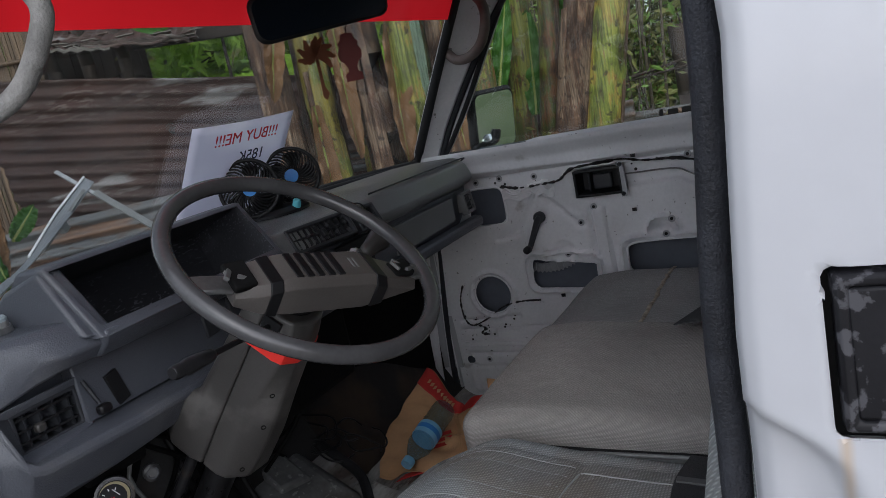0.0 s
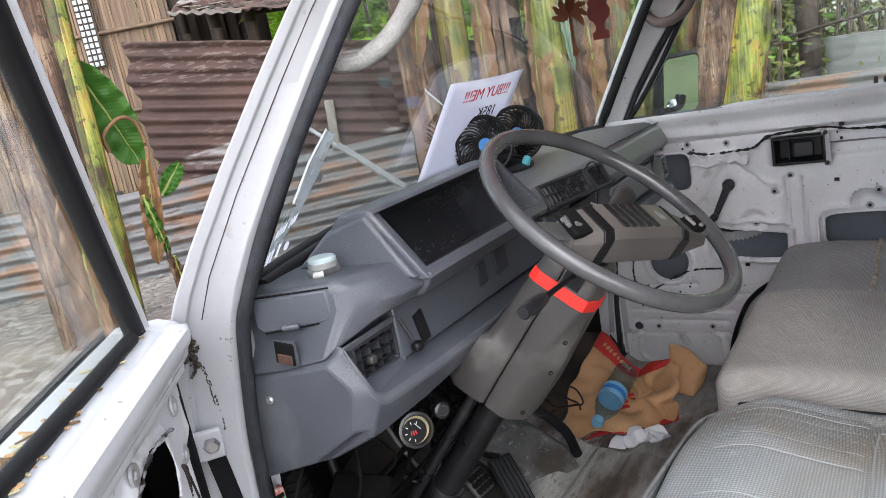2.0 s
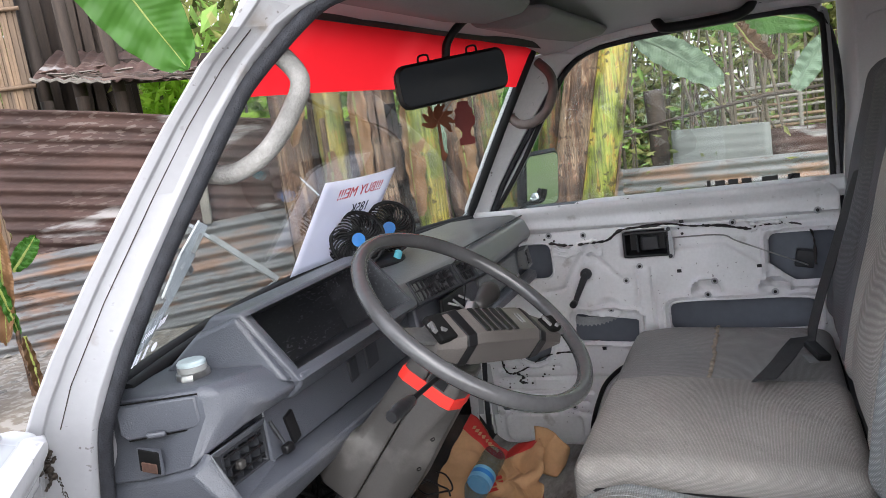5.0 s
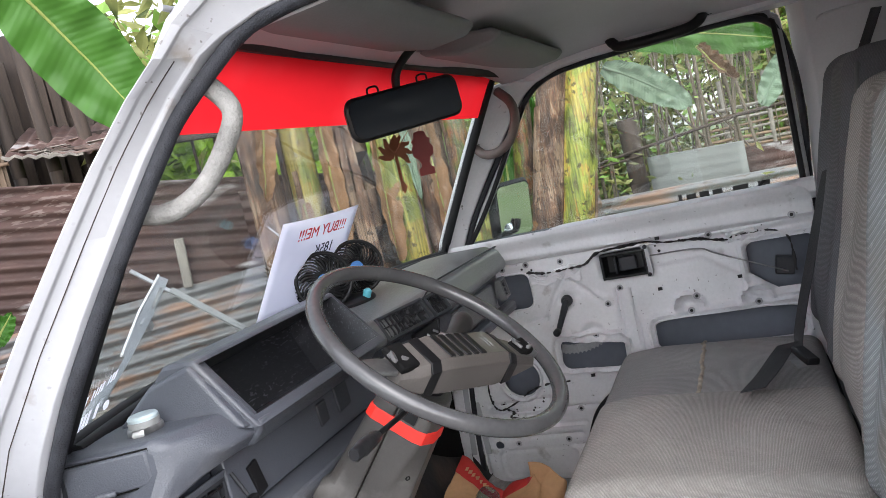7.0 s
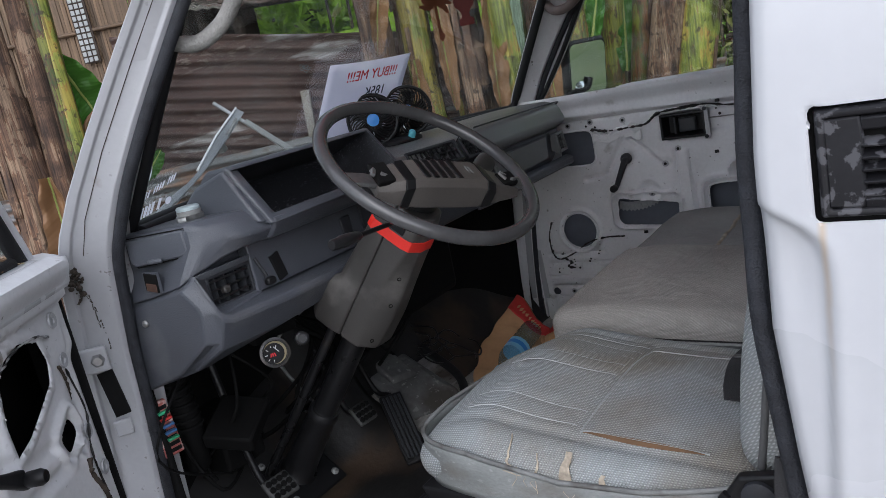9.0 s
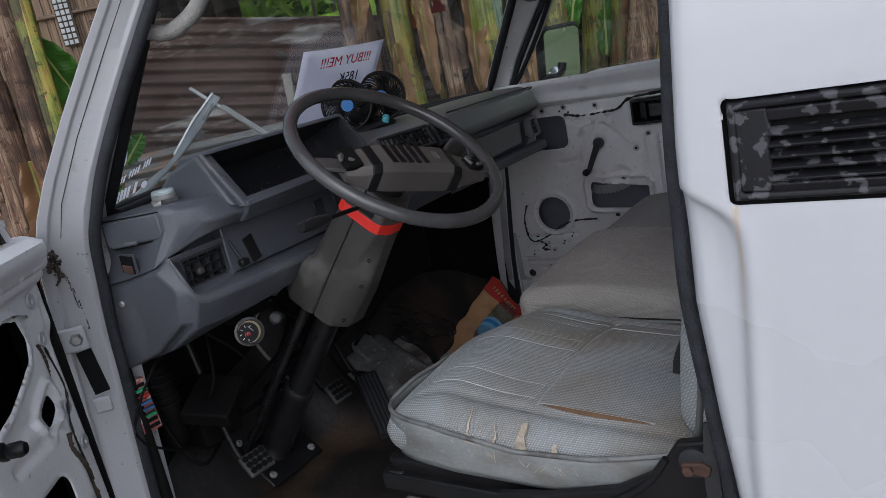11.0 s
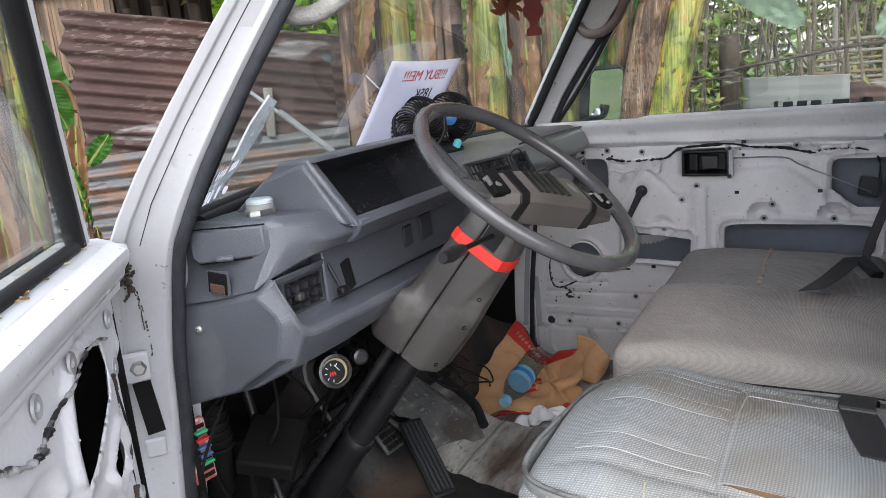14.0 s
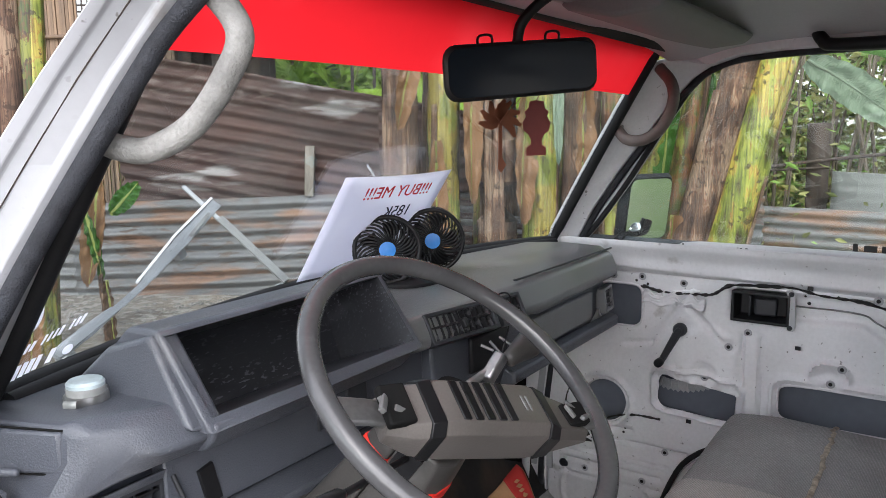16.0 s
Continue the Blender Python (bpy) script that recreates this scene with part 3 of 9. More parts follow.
def a_pillar(side, parent):
    rings = []
    for z in (0.3, 0.5, 0.7, 0.85, 0.95, 1.04, 1.1, 1.14, 1.18, 1.24, 1.33, 1.42, 1.5, 1.565, 1.6):
        sx_, y = seal_at(side, z)
        off = pillar_depth(side, z)
        gx = 0.725 - 0.09 * max(0, z - 1.165) / 0.485
        gy = glass_y(gx, max(z, 1.165))
        w = [(-sx_, y), (-sx_ - 0.019, y + 0.004), (-sx_ - 0.023, y + 0.012), (-sx_ - 0.052, y + off * 0.72), (-sx_ - 0.058, y + off * 0.70), (-sx_ - 0.069, y + off * 0.9), (-sx_ - 0.066, y + off), (-sx_ - 0.05, y + off + 0.014),
             (-gx - 0.045, max(gy, y + 0.04) + 0.03), (-gx - 0.014, max(gy, y + 0.03) + 0.012), (-gx - 0.006, max(gy, y + 0.02) - 0.014), (-(sx_ + gx) / 2, (y + gy) / 2 - 0.008), (-sx_ + (0.003 if side < 0 else 0.012), y + 0.002)]
        if side < 0:
            k = min(1.0, max(0.0, (z - 1.3) / 0.3))
            w[8] = (w[8][0] * (1 - k) + (-sx_ - 0.045) * k, w[8][1] * (1 - k) + (y + off + 0.022) * k)
        if z < 1.0:
            w[-2:] = [(-sx_ - 0.002, y + 0.05), (-sx_ - 0.002, y + 0.012)]
        rings.append([Vector((side * -x, yy, z)) for x, yy in w])
    # the pillar bends back into the roof rail
    bend = ((0.739, -0.085, 1.588, 32), (0.737, -0.150, 1.607, 62), (0.738, -0.24, 1.614, 82), (0.741, -0.42, 1.616, 90), (0.748, -0.72, 1.616, 90), (0.76, -1.6, 1.616, 90), (0.76, -3.3, 1.616, 90)) if side > 0 else \
        ((0.647, -0.055, 1.612, 32), (0.650, -0.110, 1.624, 48), (0.662, -0.20, 1.627, 70), (0.690, -0.42, 1.624, 85), (0.730, -0.72, 1.616, 90), (0.76, -1.6, 1.616, 90), (0.76, -3.3, 1.616, 90))
    for x0, y0, z0, a in bend:
        ca, sa = math.cos(radians(a)), math.sin(radians(a))
        off = 0.044 if side > 0 else float(np.interp(-y0, (0.05, 0.11, 1.0), (0.048, 0.062, 0.062)))
        wide = 1.0 if side > 0 else float(np.interp(-y0, (0.05, 0.11, 0.42, 0.9), (0.8, 0.68, 0.62, 1.0)))
        w = [(0, 0), (0.019, 0.004), (0.023, 0.012), (0.052, off * 0.72), (0.058, off * 0.70), (0.069, off * 0.9), (0.066, off), (0.05, off + 0.014), (0.03, off + 0.02), (0.0, off + 0.022)] + ([(-0.004, off + 0.012), (-0.004, 0.006), (-0.003, 0.002)] if side < 0 else [(-0.03, off + 0.012), (-0.03, 0.006), (-0.012, 0.002)])
        rings.append([Vector((side * (x0 + p * wide), y0 + b * ca, z0 + b * sa)) for p, b in w])
    # one white paint in two tones: light put into colour, driver's dim, passenger's bright
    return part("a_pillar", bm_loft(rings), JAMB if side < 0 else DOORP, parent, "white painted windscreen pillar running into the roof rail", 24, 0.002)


def pillar_seam(side, k, r, material, label):
    pts = []
    for z in np.linspace(1.14, 1.597, 24):
        sx_, y = seal_at(side, z)
        off = pillar_depth(side, z)
        a, b = (sx_ + 0.023, y + 0.012), (sx_ + 0.052, y + off * 0.72)
        pts.append((side * (a[0] + (b[0] - a[0]) * k), a[1] + (b[1] - a[1]) * k - 0.0005, z))
    part("seam", bm_tube(pts, r, 6), material, van, label, 60)


van = thing("van_body", "white cab-over van body with an open driver's doorway", "van")
a_pillar(-1, van)
a_pillar(1, van)

# door seals
def rear_edge(z):
    """Place along the van of the seal at the doorway's rear edge."""
    return float(np.interp(z, (0.35, 0.6, 0.85, 0.95, 1.05, 1.2, 1.35, 1.5), (-0.775, -0.766, -0.750, -0.738, -0.730, -0.733, -0.744, -0.735)))


def seal(side):
    pts = []
    for z in (0.3, 0.6, 0.85, 0.95, 1.05, 1.12, 1.16, 1.24, 1.33, 1.42, 1.5, 1.545):
        sx_, y = seal_at(side, z)
        pts.append((side * (sx_ + 0.004), y - 0.009, z))
    pts += [(0.738, -0.085, 1.585), (0.736, -0.175, 1.607), (0.74, -0.40, 1.615), (0.745, -0.62, 1.612)] if side > 0 else [(-0.649, -0.060, 1.608), (-0.652, -0.115, 1.622), (-0.665, -0.20, 1.625), (-0.69, -0.40, 1.622), (-0.722, -0.62, 1.612)]
    pts += [(side * 0.750, -0.70, 1.585), (side * 0.785, rear_edge(1.5), 1.5)]
    pts += [(side * 0.803, rear_edge(z), z) for z in (1.35, 1.2, 1.12, 1.05, 0.98, 0.9, 0.8, 0.6, 0.35)]
    return part("door_seal", bm_tube(smooth_path(pts, 5), 0.0096, 12, flat=1.05, up=(1, 0, 0)), SEAL, van, "grained dark grey rubber door seal", 60)


seal(-1)
seal(1)
# dark moulded trim between the driver's seal, the windscreen's corner and the roof lining
CORNER = smooth_path([(-0.651, 0.020, 1.570), (-0.647, -0.030, 1.600), (-0.648, -0.060, 1.612), (-0.651, -0.115, 1.625), (-0.662, -0.20, 1.628), (-0.688, -0.40, 1.625)], 5)
grid_mesh("corner_trim", lambda u, v: CORNER[round(u * 25)] + Vector((0.001 + 0.050 * v * min(1.0, 6 * u), 0.012 * v * (1 - u), (0.030 * v + 0.010 * math.sin(math.pi * v)) * min(1.0, 4 * u + 0.2))), 25, 6, SEAL, van, "dark moulded corner trim", 60, thick=0.003)


# roof: lining, outer skin, rails
def taper(x, y):
    """The roof draws in towards the driver's windscreen pillar."""
    return x * (float(np.interp(y, (-0.75, -0.05), (1.0, 0.85))) if x < 0 else 1.0)


def roof_z(x, y):
    edge = abs(x) / 0.8
    return 1.725 - 0.09 * edge ** 5 - 0.05 * max(0.0, (y + 0.25) / 0.3) ** 2 if y > -0.25 else 1.725 - 0.09 * edge ** 5


lining_x = lambda x, y: x * (float(np.interp(y, (-0.9, -0.3, 0.0), (1.0, 0.84, 0.76))) if x < 0 else 1.0)
grid_mesh("headliner", lambda u, v: (lining_x((u - 0.5) * 1.54, -v * 3.35), 0.055 - 0.07 * ((u - 0.5) * 2) ** 2 - v * 3.35, roof_z(lining_x((u - 0.5) * 1.54, -v * 3.35), 0.05 - v * 3.35) - 0.035 + 0.0015 * math.sin(v * 60)), 40, 60, HEAD, van, "grey vinyl headliner", thick=0.006)
grid_mesh("roof_skin", lambda u, v: (taper((u - 0.5) * 1.56, 0.09 - v * 3.39), (0.09 - 0.28 * abs(2 * u - 1) ** 3) * (1 - v) - v * 3.3, roof_z((u - 0.5) * 1.5, -1.0) + 0.035 - 0.045 * abs(2 * u - 1) ** 6), 40, 40, WHITE, van, "white painted roof", thick=0.002)
for side in (-1, 1):
    # inside lining above the door
    grid_mesh("rail_lining", lambda u, v: (taper(side * 0.755, -0.1 - u) - side * (0.01 + 0.05 * v + 0.012 * math.sin(v * math.pi)), -0.1 - u * 1.0, 1.618 + 0.05 * v), 20, 8, HEAD, van, "grey rail lining", thick=0.004)
# windscreen header
part("windscreen_header", bm_loft([[Vector((x, 0.06 - 0.07 * (x / 0.64) ** 2 + dy, 1.65 - 0.02 * (x / 0.64) ** 2 + dz)) for dy, dz in ((0.05, 0.0), (0.0, -0.012), (-0.016, 0.0), (-0.020, 0.035), (0.0, 0.06), (0.06, 0.05))] for x in np.linspace(-0.60, 0.74, 25)]), RUBBER, van, "black moulding along the windscreen header", 40)

# driver's side skin behind the doorway, with the air grille's hole
def panel_edge(v):
    return np.interp(v, (0.35, 0.8, 0.93, 1.05, 1.2, 1.35, 1.5), (-0.791, -0.772, -0.757, -0.746, -0.748, -0.758, -0.75))


def side_keep(u, v):
    return np.minimum(np.minimum(panel_edge(v) - u, 1.66 - v), rrect(u, v, (-0.9025, 1.191), (0.1135, 0.0450), 0.006))


def side_height(u, v):
    c = np.interp(v, (0.9, 1.02, 1.07, 1.108, 1.128, 1.142, 1.153, 1.162, 1.172), (-0.788, -0.7935, -0.7955, -0.7955, -0.791, -0.778, -0.761, -0.747, -0.73))
    tuck = sstep(u, c - 0.005, c + 0.009) * 0.009 + np.clip(u - c, 0, 0.06) * 0.14
    roll = sstep(u, panel_edge(v) - 0.010, panel_edge(v)) * 0.007
    lip = np.exp(-((u - c + 0.007) / 0.006) ** 2) * (1 - sstep(v, 1.14, 1.165)) * 0.0012
    dent = 0.0025 * np.exp(-((u + 0.772) / 0.010) ** 2 - ((v - 1.10) / 0.03) ** 2)
    return tuck + roll - lip + dent + 0.05 * sstep(v, 1.25, 1.75) ** 1.5 + 0.0006 * np.sin(9 * u) * np.sin(7 * v)


# the sheet's grid follows the doorway's edge
along_edge = lambda u, v: u + panel_edge(v)
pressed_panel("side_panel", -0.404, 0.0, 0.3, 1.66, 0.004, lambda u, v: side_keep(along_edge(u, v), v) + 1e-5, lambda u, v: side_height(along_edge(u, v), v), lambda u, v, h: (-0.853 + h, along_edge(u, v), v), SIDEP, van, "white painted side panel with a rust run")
grid_mesh("rear_side_skin", lambda u, v: (-0.853 + 0.05 * float(sstep(v * 1.4 + 0.25, 1.25, 1.75)) ** 1.5, -1.14 - u * 2.2, 0.3 + v * 1.36), 4, 10, WHITE, van, thick=0.002)
# Unseen rear body, added with open windows to let light into the cab.
for z0, z1 in ((0.3, 1.12), (1.56, 1.66)):
    grid_mesh("far_side_skin", lambda u, v: (0.853 - 0.05 * float(sstep(z0 + v * (z1 - z0), 1.25, 1.75)) ** 1.5, -0.757 - u * 2.6, z0 + v * (z1 - z0)), 6, 8, WHITE, van, thick=0.002)
    grid_mesh("rear_panel", lambda u, v: (-0.85 + u * 1.7, -3.35, z0 + v * (z1 - z0)), 2, 2, WHITE, van, thick=0.003)
for y in (-1.1, -2.2, -3.3):
    part("window_post", bm_box((0.03, 0.10, 0.46), pose(0.838, y, 1.34)), WHITE, van, "white post of an added, unseen window opening", 35, 0.006)
for x in (-0.81, 0.81):
    part("window_post", bm_box((0.10, 0.03, 0.46), pose(x, -3.34, 1.34)), WHITE, van, "white post of an added, unseen window opening", 35, 0.006)
# inner door posts; unseen cab back wall, kept low to pass light
for side in (-1, 1):
    # driver's post takes the lighter paint to brighten its shaded face
    part("door_post", bm_loft([[Vector((side * x, y, z)) for x, y in ((0.832, rear_edge(z) - 0.02), (0.815, rear_edge(z) - 0.011), (0.79, rear_edge(z) - 0.02), (0.755 - 0.05 * max(0, z - 1.2), -0.78), (0.75 - 0.05 * max(0, z - 1.2), -1.02), (0.80, -1.02), (0.832, -1.0))] for z in (0.3, 0.6, 0.85, 0.95, 1.05, 1.2, 1.35, 1.5, 1.67)]), DOORP if side < 0 else HEAD, van, "door post", 40, 0.004)
grid_mesh("cab_back_wall", lambda u, v: (-0.8 + u * 1.6, -1.12, 0.45 + v * 0.6), 4, 4, HEAD, van, "unseen grey partition, kept low to pass light", thick=0.02)
grid_mesh("load_floor", lambda u, v: (-0.84 + u * 1.68, -1.14 - v * 2.2, 0.45), 4, 4, GREYM, van, "grey load floor", thick=0.02)
# faint pressed line on the far post
part("post_trim", bm_tube(smooth_path([(0.742, -0.80, 1.55), (0.735, -0.83, 1.57), (0.735, -0.98, 1.57)], 5) , 0.004, 6), HEAD, van, smooth=60)

# floor, sill, firewall, seat box, cowl
def floor_fn(u, v):
    x, y = -0.80 + u * 1.6, 0.52 - v * 0.85
    ribs = 0.013 * float(sstep(abs(((y - 0.150) / 0.082 + 0.5) % 1 - 0.5), 0.40, 0.16)) * float(sstep(x, -0.24, -0.20)) * float(1 - sstep(x, 0.05, 0.07))
    hump = 0.10 * float(sstep(x, -0.36, -0.24)) * float(1 - sstep(x, 0.06, 0.16)) * float(sstep(y, 0.15, 0.42))
    toe = 0.28 * float(sstep(y, 0.30, 0.56))
    well = 0.060 * float(sstep(x, 0.070, 0.084)) + 0.035 * float(sstep(x, 0.46, 0.70))
    return (x, y, 0.462 + ribs + hump + toe - well + 0.004 * noise.noise((x * 6, y * 6, 0)))


# near black under its dirt: the footwell's shade is put into the colour
grid_mesh("toe_board", lambda u, v: floor_fn(u, 0.2 * v), 80, 30, MATM, van, "dirty toe board coloured near black for shade", 40, thick=0.004)
grid_mesh("cab_floor", lambda u, v: floor_fn(u, 0.2 + 0.8 * v), 200, 180, FLOORM, van, "dirty ribbed cab floor with rust", 30, thick=0.004)
part("door_sill", bm_box((0.10, 1.14, 0.05), pose(-0.80, -0.19, 0.445)), JAMB, van, "white door sill", 35, 0.008)
part("door_sill", bm_box((0.10, 1.14, 0.05), pose(0.80, -0.19, 0.335)), JAMB, van, "white door sill", 35, 0.008)
# the firewall's near-black colour holds the footwell's shade
grid_mesh("firewall", lambda u, v: (-0.79 + 1.58 * u, 0.520 - 0.125 * (2 * u - 1) ** 2, 0.36 + 0.72 * v), 24, 6, UNDER, van, "firewall coloured near black for shade", thick=0.006)
part("seat_box", bm_box((1.5, 0.62, 0.2), pose(0, -0.58, 0.55)), GREYM, van, "grey steel seat box", 35, 0.01)
part("kick_panel", bm_box((0.02, 0.24, 0.62), pose(0.785, 0.45, 0.78)), JAMB, van, "white kick panel", 35, 0.004)
# driver's kick panel is near black for shade; the passenger's is white
part("kick_panel", bm_box((0.012, 0.23, 0.64), pose(-0.768, 0.441, 0.69)), UNDER, van, "kick panel coloured near black for shade", 35, 0.004)
grid_mesh("cowl", lambda u, v: ((u - 0.5) * 1.5, glass_y((u - 0.5) * 1.44, 1.165) + 0.02 + v * 0.06, 1.135 - 0.16 * v), 20, 4, WHITE, van, "white cowl below the windscreen", thick=0.004)
grid_mesh("front_panel", lambda u, v: ((u - 0.5) * 1.62, 0.55 - 0.12 * (2 * u - 1) ** 2 + 0.03 * math.sin(v * 3), 0.99 - v * 0.7), 20, 8, WHITE, van, "white front panel", thick=0.004)

# windscreen, gasket and red sun strip
ws = thing("windscreen", "dusty curved windscreen with a red sun strip", "windscreen")
WX = lambda u, z: (u - 0.5) * 2 * (0.725 - 0.09 * (z - 1.165) / 0.485)
pane = grid_mesh("pane", lambda u, v: (WX(u, 1.165 + 0.485 * v), glass_y(WX(u, 1.165 + 0.485 * v), 1.165 + 0.485 * v), 1.165 + 0.485 * v - 0.012 * (2 * u - 1) ** 2), 40, 24, GLASS, ws, "clear dusty glass", thick=0.004)
pane.visible_shadow = False
strip = grid_mesh("sun_strip", lambda u, v: (WX(u, 1.539 + 0.113 * v), glass_y(WX(u, 1.539 + 0.113 * v), 1.539 + 0.113 * v) - 0.006, 1.539 + 0.113 * v - 0.012 * (2 * u - 1) ** 2), 40, 8, REDFILM, ws, "bright red translucent film")
edge = [(WX(u, 1.165), glass_y(WX(u, 1.165), 1.165) - 0.006, 1.165 - 0.012 * (2 * u - 1) ** 2) for u in np.linspace(0, 1, 25)]
edge += [(WX(1, z), glass_y(WX(1, z), z) - 0.006, z - 0.012) for z in np.linspace(1.2, 1.62, 10)]
edge += [(WX(u, 1.65), glass_y(WX(u, 1.65), 1.65) - 0.006, 1.65 - 0.012 * (2 * u - 1) ** 2) for u in np.linspace(1, 0, 25)]
edge += [(WX(0, z), glass_y(WX(0, z), z) - 0.006, z - 0.012) for z in np.linspace(1.62, 1.2, 10)]
part("lower_moulding", bm_tube([(WX(u, 1.165), glass_y(WX(u, 1.165), 1.165) - 0.024, 1.160 - 0.012 * (2 * u - 1) ** 2) for u in np.linspace(0.01, 0.99, 40)], 0.012, 8), RUBBER, ws, "black rubber lower moulding", 60)
part("gasket", bm_tube(edge, 0.013, 8, closed=True), RUBBER, ws, "black rubber gasket", 60)


# grab handles on the pillars and above the door
def grab(points, radius, material, label, feet):
    h = thing("grab_handle", label, "grab handle")
    part("grip", bm_tube(smooth_path(points, 8), radius, 14, up=(1, 0, 0)), material, h, smooth=60)
    for p, d in feet:
        part("foot", bm_box((0.035, 0.026, 0.014), at(p, d)), STEEL if material is HANDLER else material, h, smooth=35, bevel=0.003)
    return h


HANR = [(0.685, 0.125, 1.445), (0.672, 0.095, 1.422), (0.66, 0.05, 1.422), (0.65, 0.005, 1.45), (0.642, -0.022, 1.505), (0.65, -0.015, 1.55), (0.668, 0.02, 1.588)]
HANL = [(-0.688, 0.128, 1.446), (-0.676, 0.108, 1.434), (-0.660, 0.080, 1.432), (-0.641, 0.040, 1.455), (-0.631, 0.002, 1.498), (-0.630, -0.018, 1.538), (-0.646, 0.006, 1.582)]
grab(HANL, 0.0128, HANDLEL, "chalky grey grab handle on the driver's windscreen pillar", [((-0.686, 0.130, 1.447), (1, -0.8, -0.3)), ((-0.652, 0.018, 1.590), (1, -0.8, -0.3))])
grab(HANR, 0.0135, HANDLER, "worn brown grab handle on the passenger's pillar", [((0.69, 0.13, 1.446), (-1, -0.4, -0.3)), ((0.675, 0.025, 1.592), (-1, -0.4, -0.3))])
grab([(0.705, -0.305, 1.65), (0.69, -0.318, 1.63), (0.68, -0.345, 1.617), (0.68, -0.49, 1.617), (0.69, -0.535, 1.63), (0.705, -0.55, 1.65)], 0.0135, BLACK, "black grab handle above the passenger's window", [((0.707, -0.30, 1.653), (-1, 0, -0.5)), ((0.707, -0.555, 1.653), (-1, 0, -0.5))])

# sun visors
for x0, x1 in ((0.06, 0.66), (-0.66, -0.10)):
    v = thing("sun_visor", "padded grey sun visor folded up against the roof", "sun visor")
    part("pad", bm_loft([[Vector((x, y, z)) for y, z in ((-0.005, 1.652), (-0.02, 1.64), (-0.10, 1.622), (-0.17, 1.628), (-0.19, 1.645), (-0.17, 1.66), (-0.05, 1.672))] for x in (x0, x0 + 0.02, x1 - 0.05, x1)]), VISOR, v, "", 50, 0.008, 3)
    part("hinge_rod", bm_tube([(x0 - 0.04, -0.01, 1.655), (x1 + 0.01, -0.015, 1.65)], 0.004, 8), STEEL, v, smooth=60)

# rubber mat moulded over the driver's footwell
mt_ = thing("footwell_mat", "muddy black rubber mat in the driver's footwell", "floor mat")
grid_mesh("mat", lambda u, v: (lambda p: (p[0], p[1], p[2] + 0.006 + 0.002 * noise.noise((p[0] * 20, p[1] * 20, 4))))(floor_fn(0.028 + u * (0.325 + 0.02 * math.sin(5 * v)), 0.01 + v * 0.86)), 40, 50, MATM, mt_, "", 40, thick=0.004)

